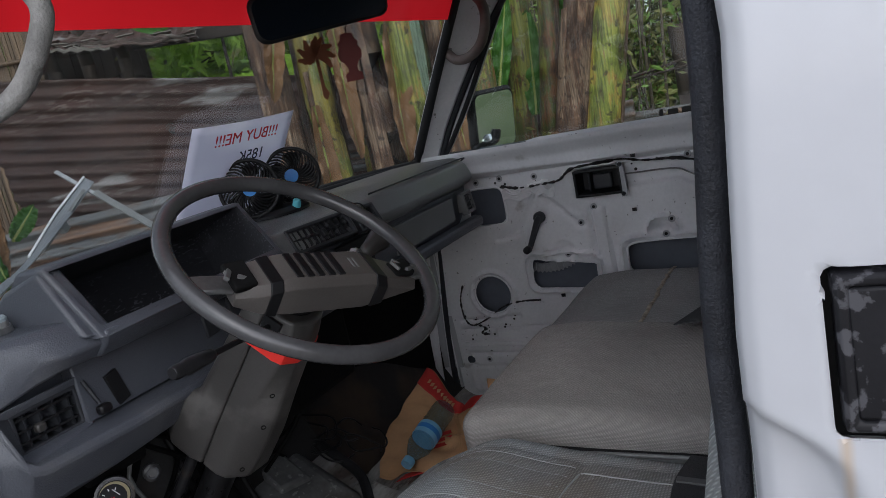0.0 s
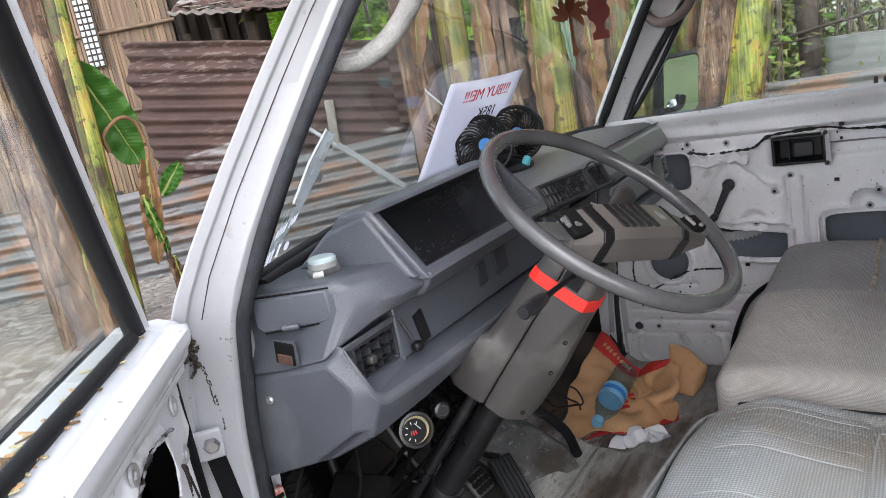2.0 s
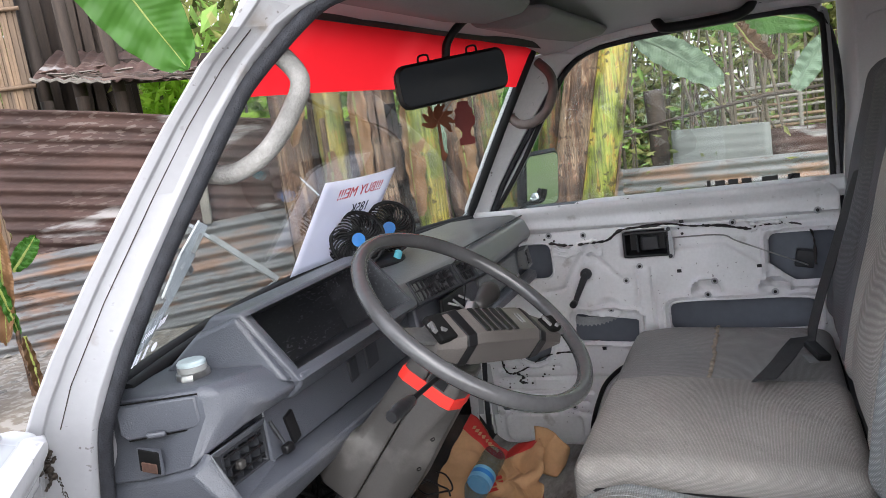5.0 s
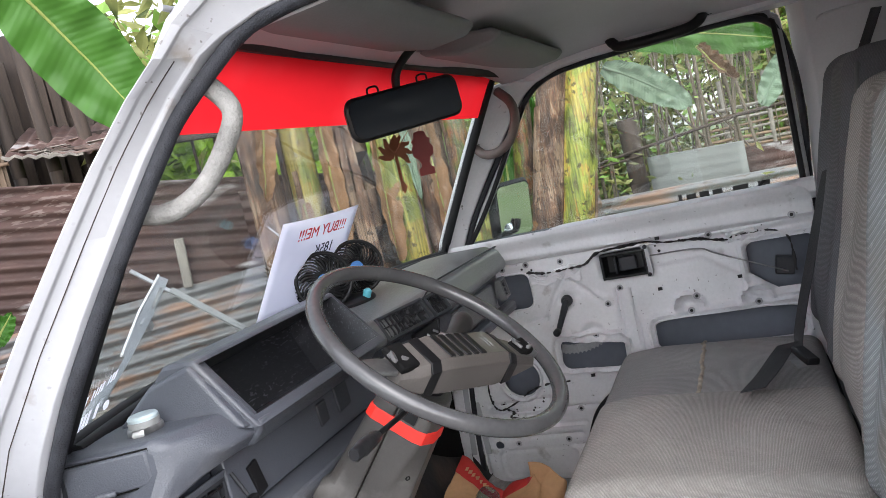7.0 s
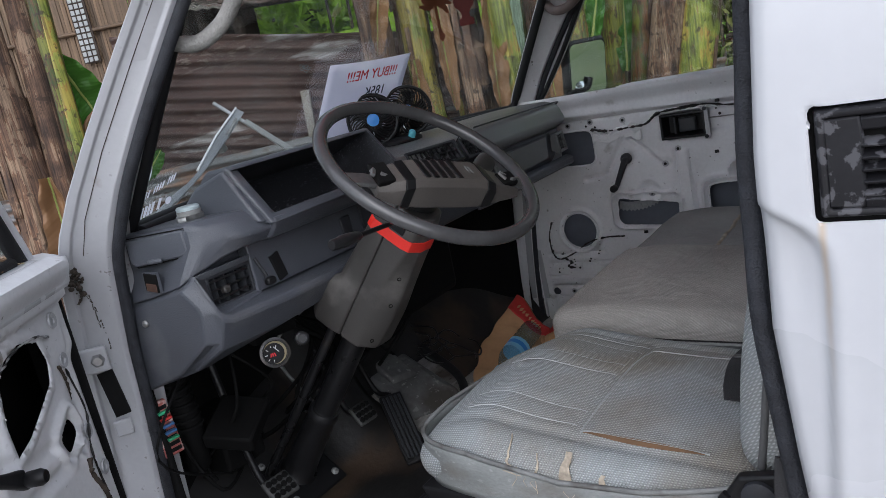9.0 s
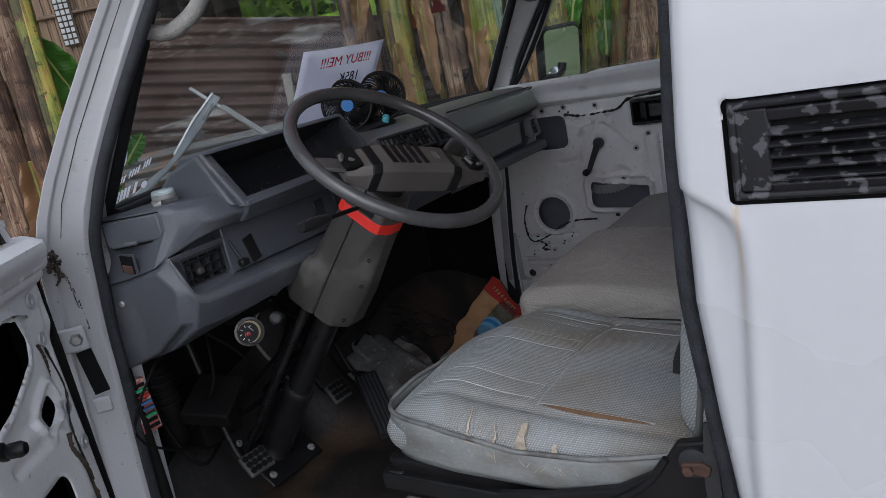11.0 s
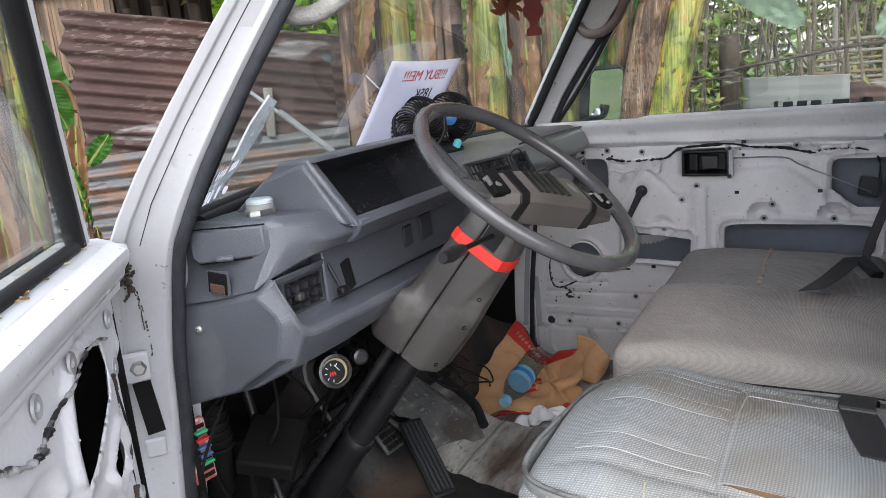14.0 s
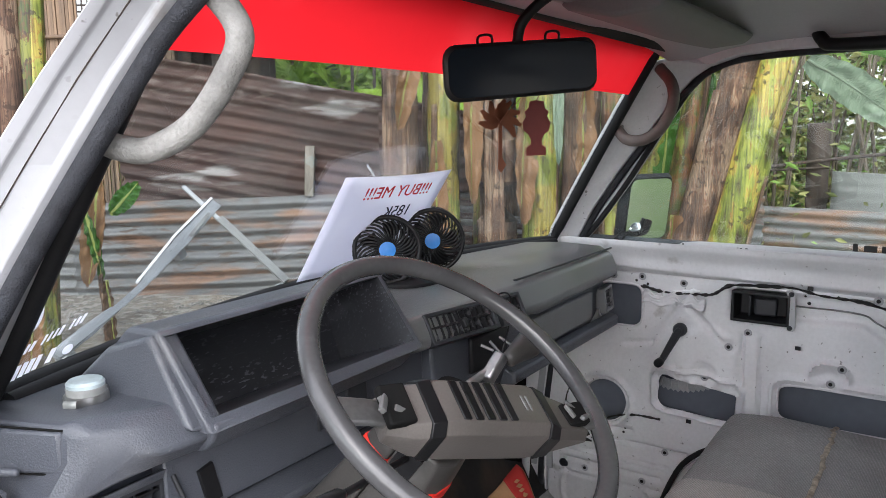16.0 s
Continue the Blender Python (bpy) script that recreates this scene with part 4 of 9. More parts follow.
# ---- passenger's door, closed, bare of its trim ----
def inner_relief(U, V, m=1.0):
    """Pressings of the bare door: u along the door (forwards positive), v up."""
    h = 0.0 * U
    h = h + 0.012 * sstep(V, 1.082 + 0.012 * U, 1.092 + 0.012 * U)           # shoulder roll
    h = h + 0.014 * sstep(V, 1.115, 1.16)
    h = h - 0.004 * np.exp(-((V - 1.078 - 0.012 * U) / 0.0035) ** 2)
    # dimples round the regulator's and trim's fixings
    for c, r, k in (((-0.084, 0.83), 0.040, 0.013), ((-0.368, 0.866), 0.036, 0.013), ((-0.55, 0.866), 0.040, 0.014), ((-0.025, 0.942), 0.030, 0.004), ((-0.143, 0.915), 0.022, 0.006)):
        h = h - k * (1 - sstep(np.hypot(U - c[0], V - c[1]), r * 0.4, r))
    # raised field round the crank, with its two ridges running up to the shoulder
    h = h + 0.006 * (1 - sstep(rrect(U, V, (-0.075, 0.87), (0.085, 0.075), 0.05, -18), -0.012, 0.012))
    for a, b in (((-0.02, 1.005), (0.05, 0.895)), ((-0.045, 1.0), (-0.125, 0.925)), ((0.05, 0.895), (0.12, 0.885))):
        h = h - 0.007 * (1 - sstep(segd(U, V, a, b), 0.003, 0.010))
    # upright channel in the middle
    for y in (-0.175, -0.217):
        h = h - 0.006 * (1 - sstep(segd(U, V, (y, 0.95), (y - 0.004, 0.735)), 0.002, 0.007))
    h = h + 0.004 * (1 - sstep(rrect(U, V, (-0.198, 0.845), (0.02, 0.105), 0.01), -0.004, 0.004))
    # rims of the large cut-outs, swelling over the dimples
    h = h + 0.011 * (1 - sstep(np.abs(rrect(U, V, (-0.46, 0.797), (0.212, 0.060), 0.035)), 0.003, 0.010))
    for c in ((-0.368, 0.868), (-0.55, 0.868)):
        h = h + 0.009 * (1 - sstep(np.abs(np.hypot(U - c[0], V - c[1]) - 0.042), 0.002, 0.008)) * sstep(V, 0.858, 0.872)
    h = h + 0.010 * (1 - sstep(np.abs(rrect(U, V, (-0.068, 0.772), (0.111, 0.059), 0.032, 3)), 0.002, 0.009))
    h = h + 0.009 * (1 - sstep(np.abs(rrect(U, V, (-0.63, 0.957), (0.10, 0.082), 0.03)), 0.003, 0.010))
    # slanting step from the release back to the latch opening
    h = h - 0.008 * sstep(V - np.interp(U, (-0.66, -0.53, -0.43, -0.30, -0.14), (0.90, 0.93, 1.005, 1.0, 0.985)), -0.004, 0.006) * (1 - sstep(U, -0.145, -0.135)) * (1 - sstep(V, 1.055, 1.07))
    # grooves of the lower panel
    for a, b in (((-0.05, 0.605), (0.30, 0.60)), ((0.0, 0.553), (0.31, 0.553)), ((0.02, 0.517), (0.30, 0.517)), ((0.02, 0.480), (0.30, 0.478)), ((0.10, 0.64), (0.30, 0.63))):
        h = h - 0.007 * (1 - sstep(segd(U, V, a, b), 0.002, 0.008))
    h = h + 0.008 * (1 - sstep(np.abs(np.hypot(U - 0.172, V - 0.715) - 0.072), 0.002, 0.009))
    h = h + 0.005 * (1 - sstep(np.abs(rrect(U, V, (0.17, 0.43), (0.13, 0.05), 0.03)), 0.002, 0.008))
    return h * m


def inner_holes(U, V):
    k = rrect(U, V, (0.135, 0.99), (0.058, 0.055), 0.03)
    k = np.minimum(k, rrect(U, V, (-0.215, 1.025), (0.066, 0.036), 0.008))
    k = np.minimum(k, np.maximum(rrect(U, V, (-0.069, 0.770), (0.097, 0.047), 0.026, 3), (V - 0.806 - 0.14 * (U + 0.05)) * 0.98))
    k = np.minimum(k, rrect(U, V, (-0.46, 0.797), (0.197, 0.045), 0.028))
    k = np.minimum(k, np.maximum(rrect(U, V, (-0.63, 0.957), (0.086, 0.067), 0.02), (0.938 - V) * 0.8 + (U + 0.545) * 0.6))
    k = np.minimum(k, np.hypot(U - 0.172, V - 0.715) - 0.060)
    k = np.minimum(k, np.hypot(U - 0.297, V - 0.497) - 0.014)
    return k


pd = thing("passenger_door", "closed white passenger door stripped to its bare pressed metal", "door")


def pd_keep(U, V):
    outer = -rrect(U, V, (-0.19, 0.76), (0.535, 0.405), 0.05)
    return np.minimum(outer, inner_holes(U, V))


pressed_panel("inner_panel", -0.735, 0.345, 0.352, 1.166, 0.0055, pd_keep, lambda U, V: inner_relief(U, V, 1.5), lambda u, v, h: (0.772 - h - 0.02 * (v - 0.8), u, v), DOORP, pd, "dirty white pressed metal with cut-outs", -0.0015)
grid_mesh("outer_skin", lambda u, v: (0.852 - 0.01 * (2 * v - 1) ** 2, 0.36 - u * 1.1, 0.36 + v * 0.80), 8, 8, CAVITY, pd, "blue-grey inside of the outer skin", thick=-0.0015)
for y0 in (0.352, -0.742):
    part("shut_face", bm_box((0.075, 0.006, 0.80), pose(0.812, y0, 0.76)), DOORP, pd, smooth=35, bevel=0.002)
# belt with its step towards the mirror
part("belt_rail", bm_loft([[Vector((x, y, z + dz)) for x, dz in ((0.748, -0.03), (0.752, 0.0), (0.765, 0.008), (0.785, 0.006), (0.80, -0.004), (0.80, -0.05), (0.765, -0.05))] for y, z in ((0.345, 1.125), (0.02, 1.13), (0.0, 1.136), (-0.02, 1.158), (-0.06, 1.163), (-0.74, 1.166))]), DOORP, pd, "chipped white belt rail", 40, 0.003)
# window frame and seal
FRAME = [(0.262, 1.15), (0.218, 1.20), (0.135, 1.31), (0.055, 1.43), (-0.035, 1.565), (-0.07, 1.60), (-0.12, 1.615), (-0.4, 1.622), (-0.66, 1.618), (-0.70, 1.598), (-0.715, 1.55), (-0.72, 1.15)]
fr = [(0.792 - 0.075 * max(0, z - 1.15), y, z) for y, z in FRAME]
part("window_frame", bm_tube(smooth_path(fr, 5), 0.013, 8), JAMB, pd, "white window frame", 50)
part("window_seal", bm_tube(smooth_path([(x - 0.012, y * 0.985 - 0.006, z - 0.009 if z > 1.5 else z) for x, y, z in fr], 5), 0.0075, 8), RUBBER, pd, "black window channel", 60)
win = [(y, z) for y, z in FRAME]
wb = bmesh.new()
f = wb.faces.new([wb.verts.new((0.795 - 0.075 * max(0, z - 1.15), y, z)) for y, z in win])
g = part("window_glass", wb, SIDEG, pd, "clear window glass", 0, thick=0.004)
g.visible_shadow = False
# inside release in its black frame
part("release_frame", bm_loft([[Vector((x, -0.215 + sy * a, 1.025 + sz * b)) for sy, sz in ((-1, -1), (1, -1), (1, 1), (-1, 1))] for x, a, b in ((0.80, 0.062, 0.033), (0.744, 0.066, 0.038), (0.742, 0.059, 0.031), (0.79, 0.052, 0.025))]), BLACK, pd, "black door release housing", 30, 0.002)
part("release_lever", bm_box((0.014, 0.05, 0.042), pose(0.765, -0.225, 1.025, 0, 0, 8)), DARKP, pd, "dark release lever", 35, 0.005)
part("release_web", bm_box((0.03, 0.006, 0.05), pose(0.77, -0.19, 1.025)), DARKP, pd, "", 35, 0.002)
part("release_bracket", bm_loft([[Vector((x, y, z)) for y, z in ((-0.276, 0.978), (-0.290, 0.978), (-0.294, 0.99), (-0.290, 1.066), (-0.283, 1.076), (-0.270, 1.074), (-0.274, 1.05))] for x in (0.744, 0.748)]), JAMB, pd, "bent white bracket behind the release", 30, 0.001)
for z in (0.986, 1.066):
    screw(pd, (0.7445, -0.282, z), (-1, 0, 0), 0.006, DARKP, "bracket_screw")
# window crank
cr = part("window_crank", bm_lathe([(0.017, 0), (0.017, 0.012), (0.014, 0.018), (0.004, 0.02), (0.0, 0.02)], at((0.768, -0.025, 0.942), (-1, 0, 0))), DARKP, pd, "dark window crank", 40)
part("crank_arm", bm_loft([[Vector((x, -0.025 + t * 0.043 + w * c, 0.942 - t * 0.088 + w * 0.45 * c)) for x, c in ((0.756, -1), (0.744, -0.6), (0.744, 0.6), (0.756, 1))] for t, w in ((-0.08, 0.006), (0.0, 0.011), (0.6, 0.009), (1.0, 0.008))]), DARKP, cr, "", 40, 0.002)
part("crank_knob", bm_lathe([(0.009, 0), (0.011, 0.008), (0.011, 0.026), (0.007, 0.032), (0, 0.033)], at((0.75, 0.017, 0.856), (-1, 0, 0)), 20), BLACK, cr, "", 50)
# regulator sector seen through the hole, lock rods, sealant trails
rg = bmesh.new()
ring = []
for i in range(24):
    a = radians(238 + i * 2.0)
    ring.append((0.185 + (0.006 if i % 2 else 0.0), a))
outer_pts = [Vector((0.80, -0.17 + r * math.cos(a) + 0.16, 0.955 + r * math.sin(a))) for r, a in ring]
inner_pts = [Vector((0.80, -0.17 + 0.16 * math.cos(a) + 0.16, 0.955 + 0.16 * math.sin(a))) for r, a in ring]
for i in range(23):
    rg.faces.new([rg.verts.new(p) for p in (outer_pts[i], outer_pts[i + 1], inner_pts[i + 1], inner_pts[i])])
part("regulator_gear", rg, ALLOY, pd, "toothed window regulator", 0, thick=0.003)
part("lock_rod", bm_tube(smooth_path([(0.762, -0.29, 1.036), (0.762, -0.42, 1.034), (0.762, -0.47, 1.01), (0.775, -0.64, 0.93)], 6), 0.0022, 6), STEEL, pd, "thin lock rod", 60)
part("lock_rod", bm_tube([(0.775, -0.60, 1.165), (0.778, -0.62, 1.185)], 0.005, 8), BLACK, pd, "black lock knob", 60)
part("latch", bm_box((0.03, 0.05, 0.05), pose(0.82, -0.635, 0.94, 10)), DARKP, pd, "steel latch", 35, 0.004)


def sealant(parent, pts, r, place, material=None, seed=1, name="sealant_trail", label="black sealant trail"):
    rnd = random.Random(seed)
    path = smooth_path([place(*p) for p in pts], 10)
    return part(name, bm_tube(path, [r * max(0.25, 0.8 + 0.9 * noise.noise((i * 0.55, seed * 3.7, 0)) + 0.25 * (rnd.random() - 0.5)) for i, _ in enumerate(path)], 7, flat=0.6), material or GREASE, parent, label, 60)


on_pd = lambda u, v: (0.768 - float(inner_relief(np.array(u), np.array(v), 1.5)) - 0.02 * (v - 0.8), u, v)
sealant(pd, [(0.075, 1.045), (0.02, 1.035), (-0.05, 1.038), (-0.10, 1.042), (-0.14, 1.068), (-0.20, 1.074), (-0.28, 1.077), (-0.34, 1.066), (-0.42, 1.06), (-0.47, 1.048), (-0.52, 1.04)], 0.0065, on_pd, None, 2)
sealant(pd, [(-0.52, 1.05), (-0.57, 1.052), (-0.62, 1.048), (-0.655, 1.02), (-0.66, 0.93)], 0.005, on_pd, None, 3)
sealant(pd, [(0.06, 1.035), (0.02, 1.03), (-0.02, 1.038), (-0.07, 1.045)], 0.013, lambda u, v: (0.775 - 0.02 * (v - 0.8), u, v), STICK, 5, "torn_sheet", "torn white plastic sheet stuck to the door")
sealant(pd, [(-0.50, 1.055), (-0.54, 1.06), (-0.58, 1.058)], 0.012, lambda u, v: (0.774 - 0.02 * (v - 0.8), u, v), STICK, 6, "torn_sheet", "torn white plastic sheet stuck to the door")
sealant(pd, [(0.27, 0.75), (0.288, 0.70), (0.285, 0.64), (0.26, 0.617), (0.2, 0.64), (0.15, 0.672), (0.09, 0.688), (0.02, 0.690)], 0.005, on_pd, None, 7)
sealant(pd, [(0.25, 0.620), (0.225, 0.605), (0.235, 0.59), (0.21, 0.585)], 0.006, on_pd, None, 8)
for u, v in ((0.078, 1.069), (-0.029, 1.062), (0.155, 1.066), (-0.187, 0.955), (-0.395, 0.902), (-0.372, 0.858), (-0.552, 0.858), (-0.143, 0.913), (-0.086, 0.822), (-0.455, 1.066), (-0.67, 1.085), (0.231, 0.499), (0.065, 0.502), (0.006, 0.598), (0.255, 0.63)):
    p = on_pd(u, v)
    part("clip_ring", bm_lathe([(0.0100, 0.0), (0.0085, 0.0025), (0.006, 0.0025), (0.0045, 0.0005)], at((p[0] + 0.003, p[1], p[2]), (-1, 0, 0)), 16), JAMB, pd, "", 40)
    part("clip_hole", bm_lathe([(0.0046, 0.0), (0.0044, 0.0022), (0.0, 0.0022)], at((p[0] + 0.003, p[1], p[2]), (-1, 0, 0)), 12), BLACK, pd, smooth=0)
for u, v in ((-0.30, 0.936), (-0.516, 0.938), (-0.055, 0.702), (-0.32, 1.084)):
    p = on_pd(u, v)
    part("slot", bm_box((0.004, 0.012, 0.009), pose(p[0] - 0.004, p[1], p[2])), BLACK, pd, "", 0)
for u0, u1, v0, v1, sd_ in ((0.075, -0.085, 1.0, 1.05, 3), (-0.49, -0.60, 1.035, 1.062, 6)):
    grid_mesh("torn_sheet", lambda u, v: (lambda p: (p[0] - 0.003 - 0.006 * abs(noise.noise((u * 6, v * 4, sd_))), p[1], p[2]))(on_pd(u0 + (u1 - u0) * u, v0 + (v1 - v0) * v * (0.6 + 0.5 * noise.noise((u * 7, 0, sd_))) + 0.012 * noise.noise((u * 5, 2, sd_)))), 30, 10, DOORP, pd, "torn white plastic sheet stuck to the door", 20, thick=0.0008)
# turned-in edges of the cut-outs
def cut_edge(cu, cv, hu, hv, power=0.4, turn=0.0):
    pts = []
    for k in range(40):
        t = 2 * math.pi * k / 40
        ax, ay = math.cos(t), math.sin(t)
        x = math.copysign(abs(ax) ** power, ax) * (hu + 0.002)
        y = math.copysign(abs(ay) ** power, ay) * (hv + 0.002)
        a = radians(turn)
        u, v = cu + x * math.cos(a) - y * math.sin(a), cv + x * math.sin(a) + y * math.cos(a)
        p = on_pd(u, v)
        pts.append((p[0] + 0.002, p[1], p[2]))
    part("cut_edge", bm_tube(pts, 0.0032, 6, closed=True), DOORP, pd, "turned-in edge of a cut-out", 60)


for e_ in ((0.135, 0.99, 0.058, 0.055, 0.4), (-0.46, 0.797, 0.197, 0.045, 0.3), (0.172, 0.715, 0.059, 0.059, 1.0)):
    cut_edge(*e_)
rnd = random.Random(77)
for k in range(34):
    u, v = (0.2 + rnd.gauss(0, 0.05), 0.625 + rnd.gauss(0, 0.025)) if k < 20 else (rnd.uniform(-0.6, 0.15), 1.045 + rnd.gauss(0, 0.012))
    p = on_pd(u, v)
    part("sealant_spot", bm_lathe([(0.0015 + 0.003 * rnd.random(), 0), (0.001, 0.002)], at((p[0] + 0.002, p[1], p[2]), (-1, 0, 0)), 7), GREASE, pd, "", 0)
# plain bars of the stickers low on the glass
for y0, w, h in ((-0.40, 0.010, 0.02), (-0.43, 0.026, 0.014), (-0.465, 0.026, 0.015), (-0.50, 0.026, 0.013), (-0.56, 0.04, 0.012), (-0.62, 0.03, 0.013)):
    part("sticker", bm_box((0.0008, w, h), pose(0.789, y0, 1.178)), BLACK, pd, "black lettering strip on the glass", 0)

# outside mirror of the passenger's door
mi = thing("wing_mirror", "black wing mirror outside the passenger's window", "mirror")
MM = pose(0.91, 0.125, 1.232, 8, 0, -30)
ring = lambda w, h, y, r=0.02: [MM @ Vector((sx * (w - r) + r * math.cos(a), y, sz * (h - r) + r * math.sin(a))) for sx, sz, a0 in ((1, 1, 0), (-1, 1, 90), (-1, -1, 180), (1, -1, 270)) for a in [radians(a0 + k * 30) for k in range(4)]]
part("housing", bm_loft([ring(0.075, 0.088, -0.012), ring(0.082, 0.096, 0.0), ring(0.078, 0.09, 0.025), ring(0.05, 0.06, 0.045)]), BLACK, mi, "black mirror housing", 40)
part("mirror_glass", bm_loft([ring(0.071, 0.084, -0.0145), ring(0.071, 0.084, -0.012)]), MIRR, mi, "silvered mirror glass", 0)
part("mirror_arm", bm_tube(smooth_path([(0.82, 0.17, 1.15), (0.85, 0.16, 1.165), (0.885, 0.12, 1.17), (0.90, 0.11, 1.2)], 6), 0.01, 10), BLACK, mi, "", 60)
part("spot_mirror", bm_lathe([(0.022, 0), (0.022, 0.004), (0.012, 0.009), (0, 0.011)], MM @ pose(-0.035, -0.015, -0.058, 90), 24), MIRR, mi, "small round spot mirror", 60)

# ---- driver's door, swung open ----
dd = thing("driver_door", "open white driver's door stripped to bare metal, glass wound up", "door")
HINGE = pose(-0.862, 0.318, 0, 0, 0, -51.0)


def dplace(u, v, h=0.0):
    """u: back from the hinge edge; v: up; h: towards the inside."""
    return HINGE @ Vector((h, -u, v))


HOLE1 = [(0.141, 1.022), (0.150, 1.050), (0.198, 1.064), (0.240, 1.056), (0.266, 1.037), (0.282, 0.985), (0.281, 0.948), (0.246, 0.955), (0.202, 0.973), (0.152, 0.996)]


def poly_sd(U, V, pts):
    """Distance to a convex outline, negative inside."""
    cu, cv = sum(p[0] for p in pts) / len(pts), sum(p[1] for p in pts) / len(pts)
    d = None
    for (ax, ay), (bx, by) in zip(pts, pts[1:] + pts[:1]):
        nx, ny = by - ay, ax - bx
        L = math.hypot(nx, ny)
        nx, ny = nx / L, ny / L
        if (cu - ax) * nx + (cv - ay) * ny > 0:
            nx, ny = -nx, -ny
        e = (U - ax) * nx + (V - ay) * ny
        d = e if d is None else np.maximum(d, e)
    return d


def dd_keep(U, V):
    outer = -rrect(U, V, (0.525, 0.755), (0.525, 0.405), 0.05)
    k = np.minimum(outer, poly_sd(U, V, HOLE1) - 0.006)
    k = np.minimum(k, rrect(U, V, (0.135, 0.90), (0.024, 0.018), 0.012, -25))
    k = np.minimum(k, rrect(U, V, (0.21, 0.765), (0.06, 0.04), 0.03))
    k = np.minimum(k, rrect(U, V, (0.62, 0.80), (0.2, 0.05), 0.03))
    return k


def dd_height(U, V):
    h = 0.016 * sstep(V, 1.082, 1.096) + 0.020 * sstep(V, 1.10, 1.14) - 0.03 * sstep(V, 1.15, 1.166)
    h = h - 0.012 * (1 - sstep(U, 0.0, 0.03)) - 0.012 * (1 - sstep(V, 0.98, 1.02)) * (1 - sstep(U, 0.06, 0.10))
    h = h + 0.008 * (1 - sstep(np.abs(poly_sd(U, V, HOLE1) - 0.012), 0.004, 0.016))
    h = h - 0.012 * (1 - sstep(rrect(U, V, (0.405, 0.90), (0.075, 0.105), 0.05), -0.012, 0.006))
    h = h + 0.007 * (1 - sstep(np.abs(rrect(U, V, (0.135, 0.90), (0.04, 0.034), 0.02, -25)), 0.002, 0.010))
    for a, b in (((0.06, 0.95), (0.10, 0.86)), ((0.185, 0.906), (0.296, 0.914)), ((0.12, 0.862), (0.27, 0.872)), ((0.03, 1.05), (0.06, 0.86)), ((0.3, 0.94), (0.42, 0.97))):
        h = h - 0.006 * (1 - sstep(segd(U, V, a, b), 0.004, 0.014))
    return h


pressed_panel("inner_panel", 0.0, 1.05, 0.35, 1.166, 0.0055, dd_keep, dd_height, lambda u, v, h: dplace(u, v, h - 0.02 * (v - 0.8)), DOORP, dd, "white pressed door panel with dark sealant", -0.0015)
# Skin and hinge edge near black: the hollow's shade is in their colour.
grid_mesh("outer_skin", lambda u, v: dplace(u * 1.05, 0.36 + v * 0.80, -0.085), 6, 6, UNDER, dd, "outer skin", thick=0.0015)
part("shut_face", bm_loft([[dplace(u, z, h) for h, u in ((-0.012, -0.002), (-0.085, -0.006), (-0.085, 0.008), (-0.012, 0.006))] for z in (0.37, 0.7, 1.0, 1.15)]), UNDER, dd, "black rubber edge, its colour also shading the door's hollow", 35, 0.002)
part("belt_shoulder", bm_loft([[dplace(u, v, h) for h, v in ((0.012, 1.10), (0.02, 1.135), (0.012, 1.155), (-0.012, 1.163), (-0.07, 1.163), (-0.085, 1.12))] for u in (0.0, 0.02, 1.0, 1.05)]), WHITE, dd, "rounded white shoulder", 45, 0.01, 3)
dh = lambda v: -0.025 + 0.19 * max(0.0, v - 1.17)
DFR = [(0.05, 1.16), (0.15, 1.285), (0.27, 1.43), (0.385, 1.57), (0.425, 1.60), (0.48, 1.615), (0.95, 1.62), (1.02, 1.58), (1.04, 1.16)]
part("window_frame", bm_tube(smooth_path([dplace(u - 0.014, v, dh(v)) for u, v in DFR], 5), 0.010, 8), DOORP, dd, "white window frame", 50)
part("window_seal", bm_tube(smooth_path([dplace(u + 0.012, v - 0.008 if v > 1.5 else v, dh(v)) for u, v in DFR[:-2]], 5), 0.0125, 8), RUBBER, dd, "black window channel", 60)
part("belt_seal", bm_tube([dplace(0.10, 1.168, -0.018), dplace(1.04, 1.168, -0.018)], 0.009, 8), RUBBER, dd, "black belt seal", 60)
wb = bmesh.new()
wb.faces.new([wb.verts.new(dplace(u, v, dh(v) - 0.006)) for u, v in DFR])
g = part("window_glass", wb, SIDEG, dd, "clear window glass", 0, thick=0.004)
g.visible_shadow = False
on_dd = lambda u, v: dplace(u, v, float(dd_height(np.array(u), np.array(v))) + 0.002 - 0.02 * (v - 0.8))
sealant(dd, [(0.10, 1.048), (0.142, 1.062), (0.183, 1.066), (0.216, 1.064), (0.27, 1.052), (0.314, 1.042), (0.355, 1.036)], 0.0036, on_dd, SMEAR, 12)
sealant(dd, [(0.345, 1.037), (0.377, 1.028), (0.408, 1.032), (0.441, 1.045), (0.477, 1.06), (0.505, 1.068)], 0.0062, on_dd, SMEAR, 15)
sealant(dd, [(0.05, 0.98), (0.04, 0.90), (0.07, 0.84), (0.06, 0.74)], 0.0025, on_dd, None, 13)
for u, v in ((0.072, 1.066), (0.255, 1.072), (0.361, 1.068), (0.05, 0.87), (0.045, 0.80), (0.07, 1.0)):
    p = on_dd(u, v)
    part("clip_hole", bm_lathe([(0.013, 0), (0.012, 0.003), (0.006, 0.002), (0.004, -0.002)], at(p, HINGE.to_3x3() @ Vector((1, 0, 0))), 16), JAMB, dd, smooth=50)
DN = HINGE.to_3x3() @ Vector((1, 0, 0))
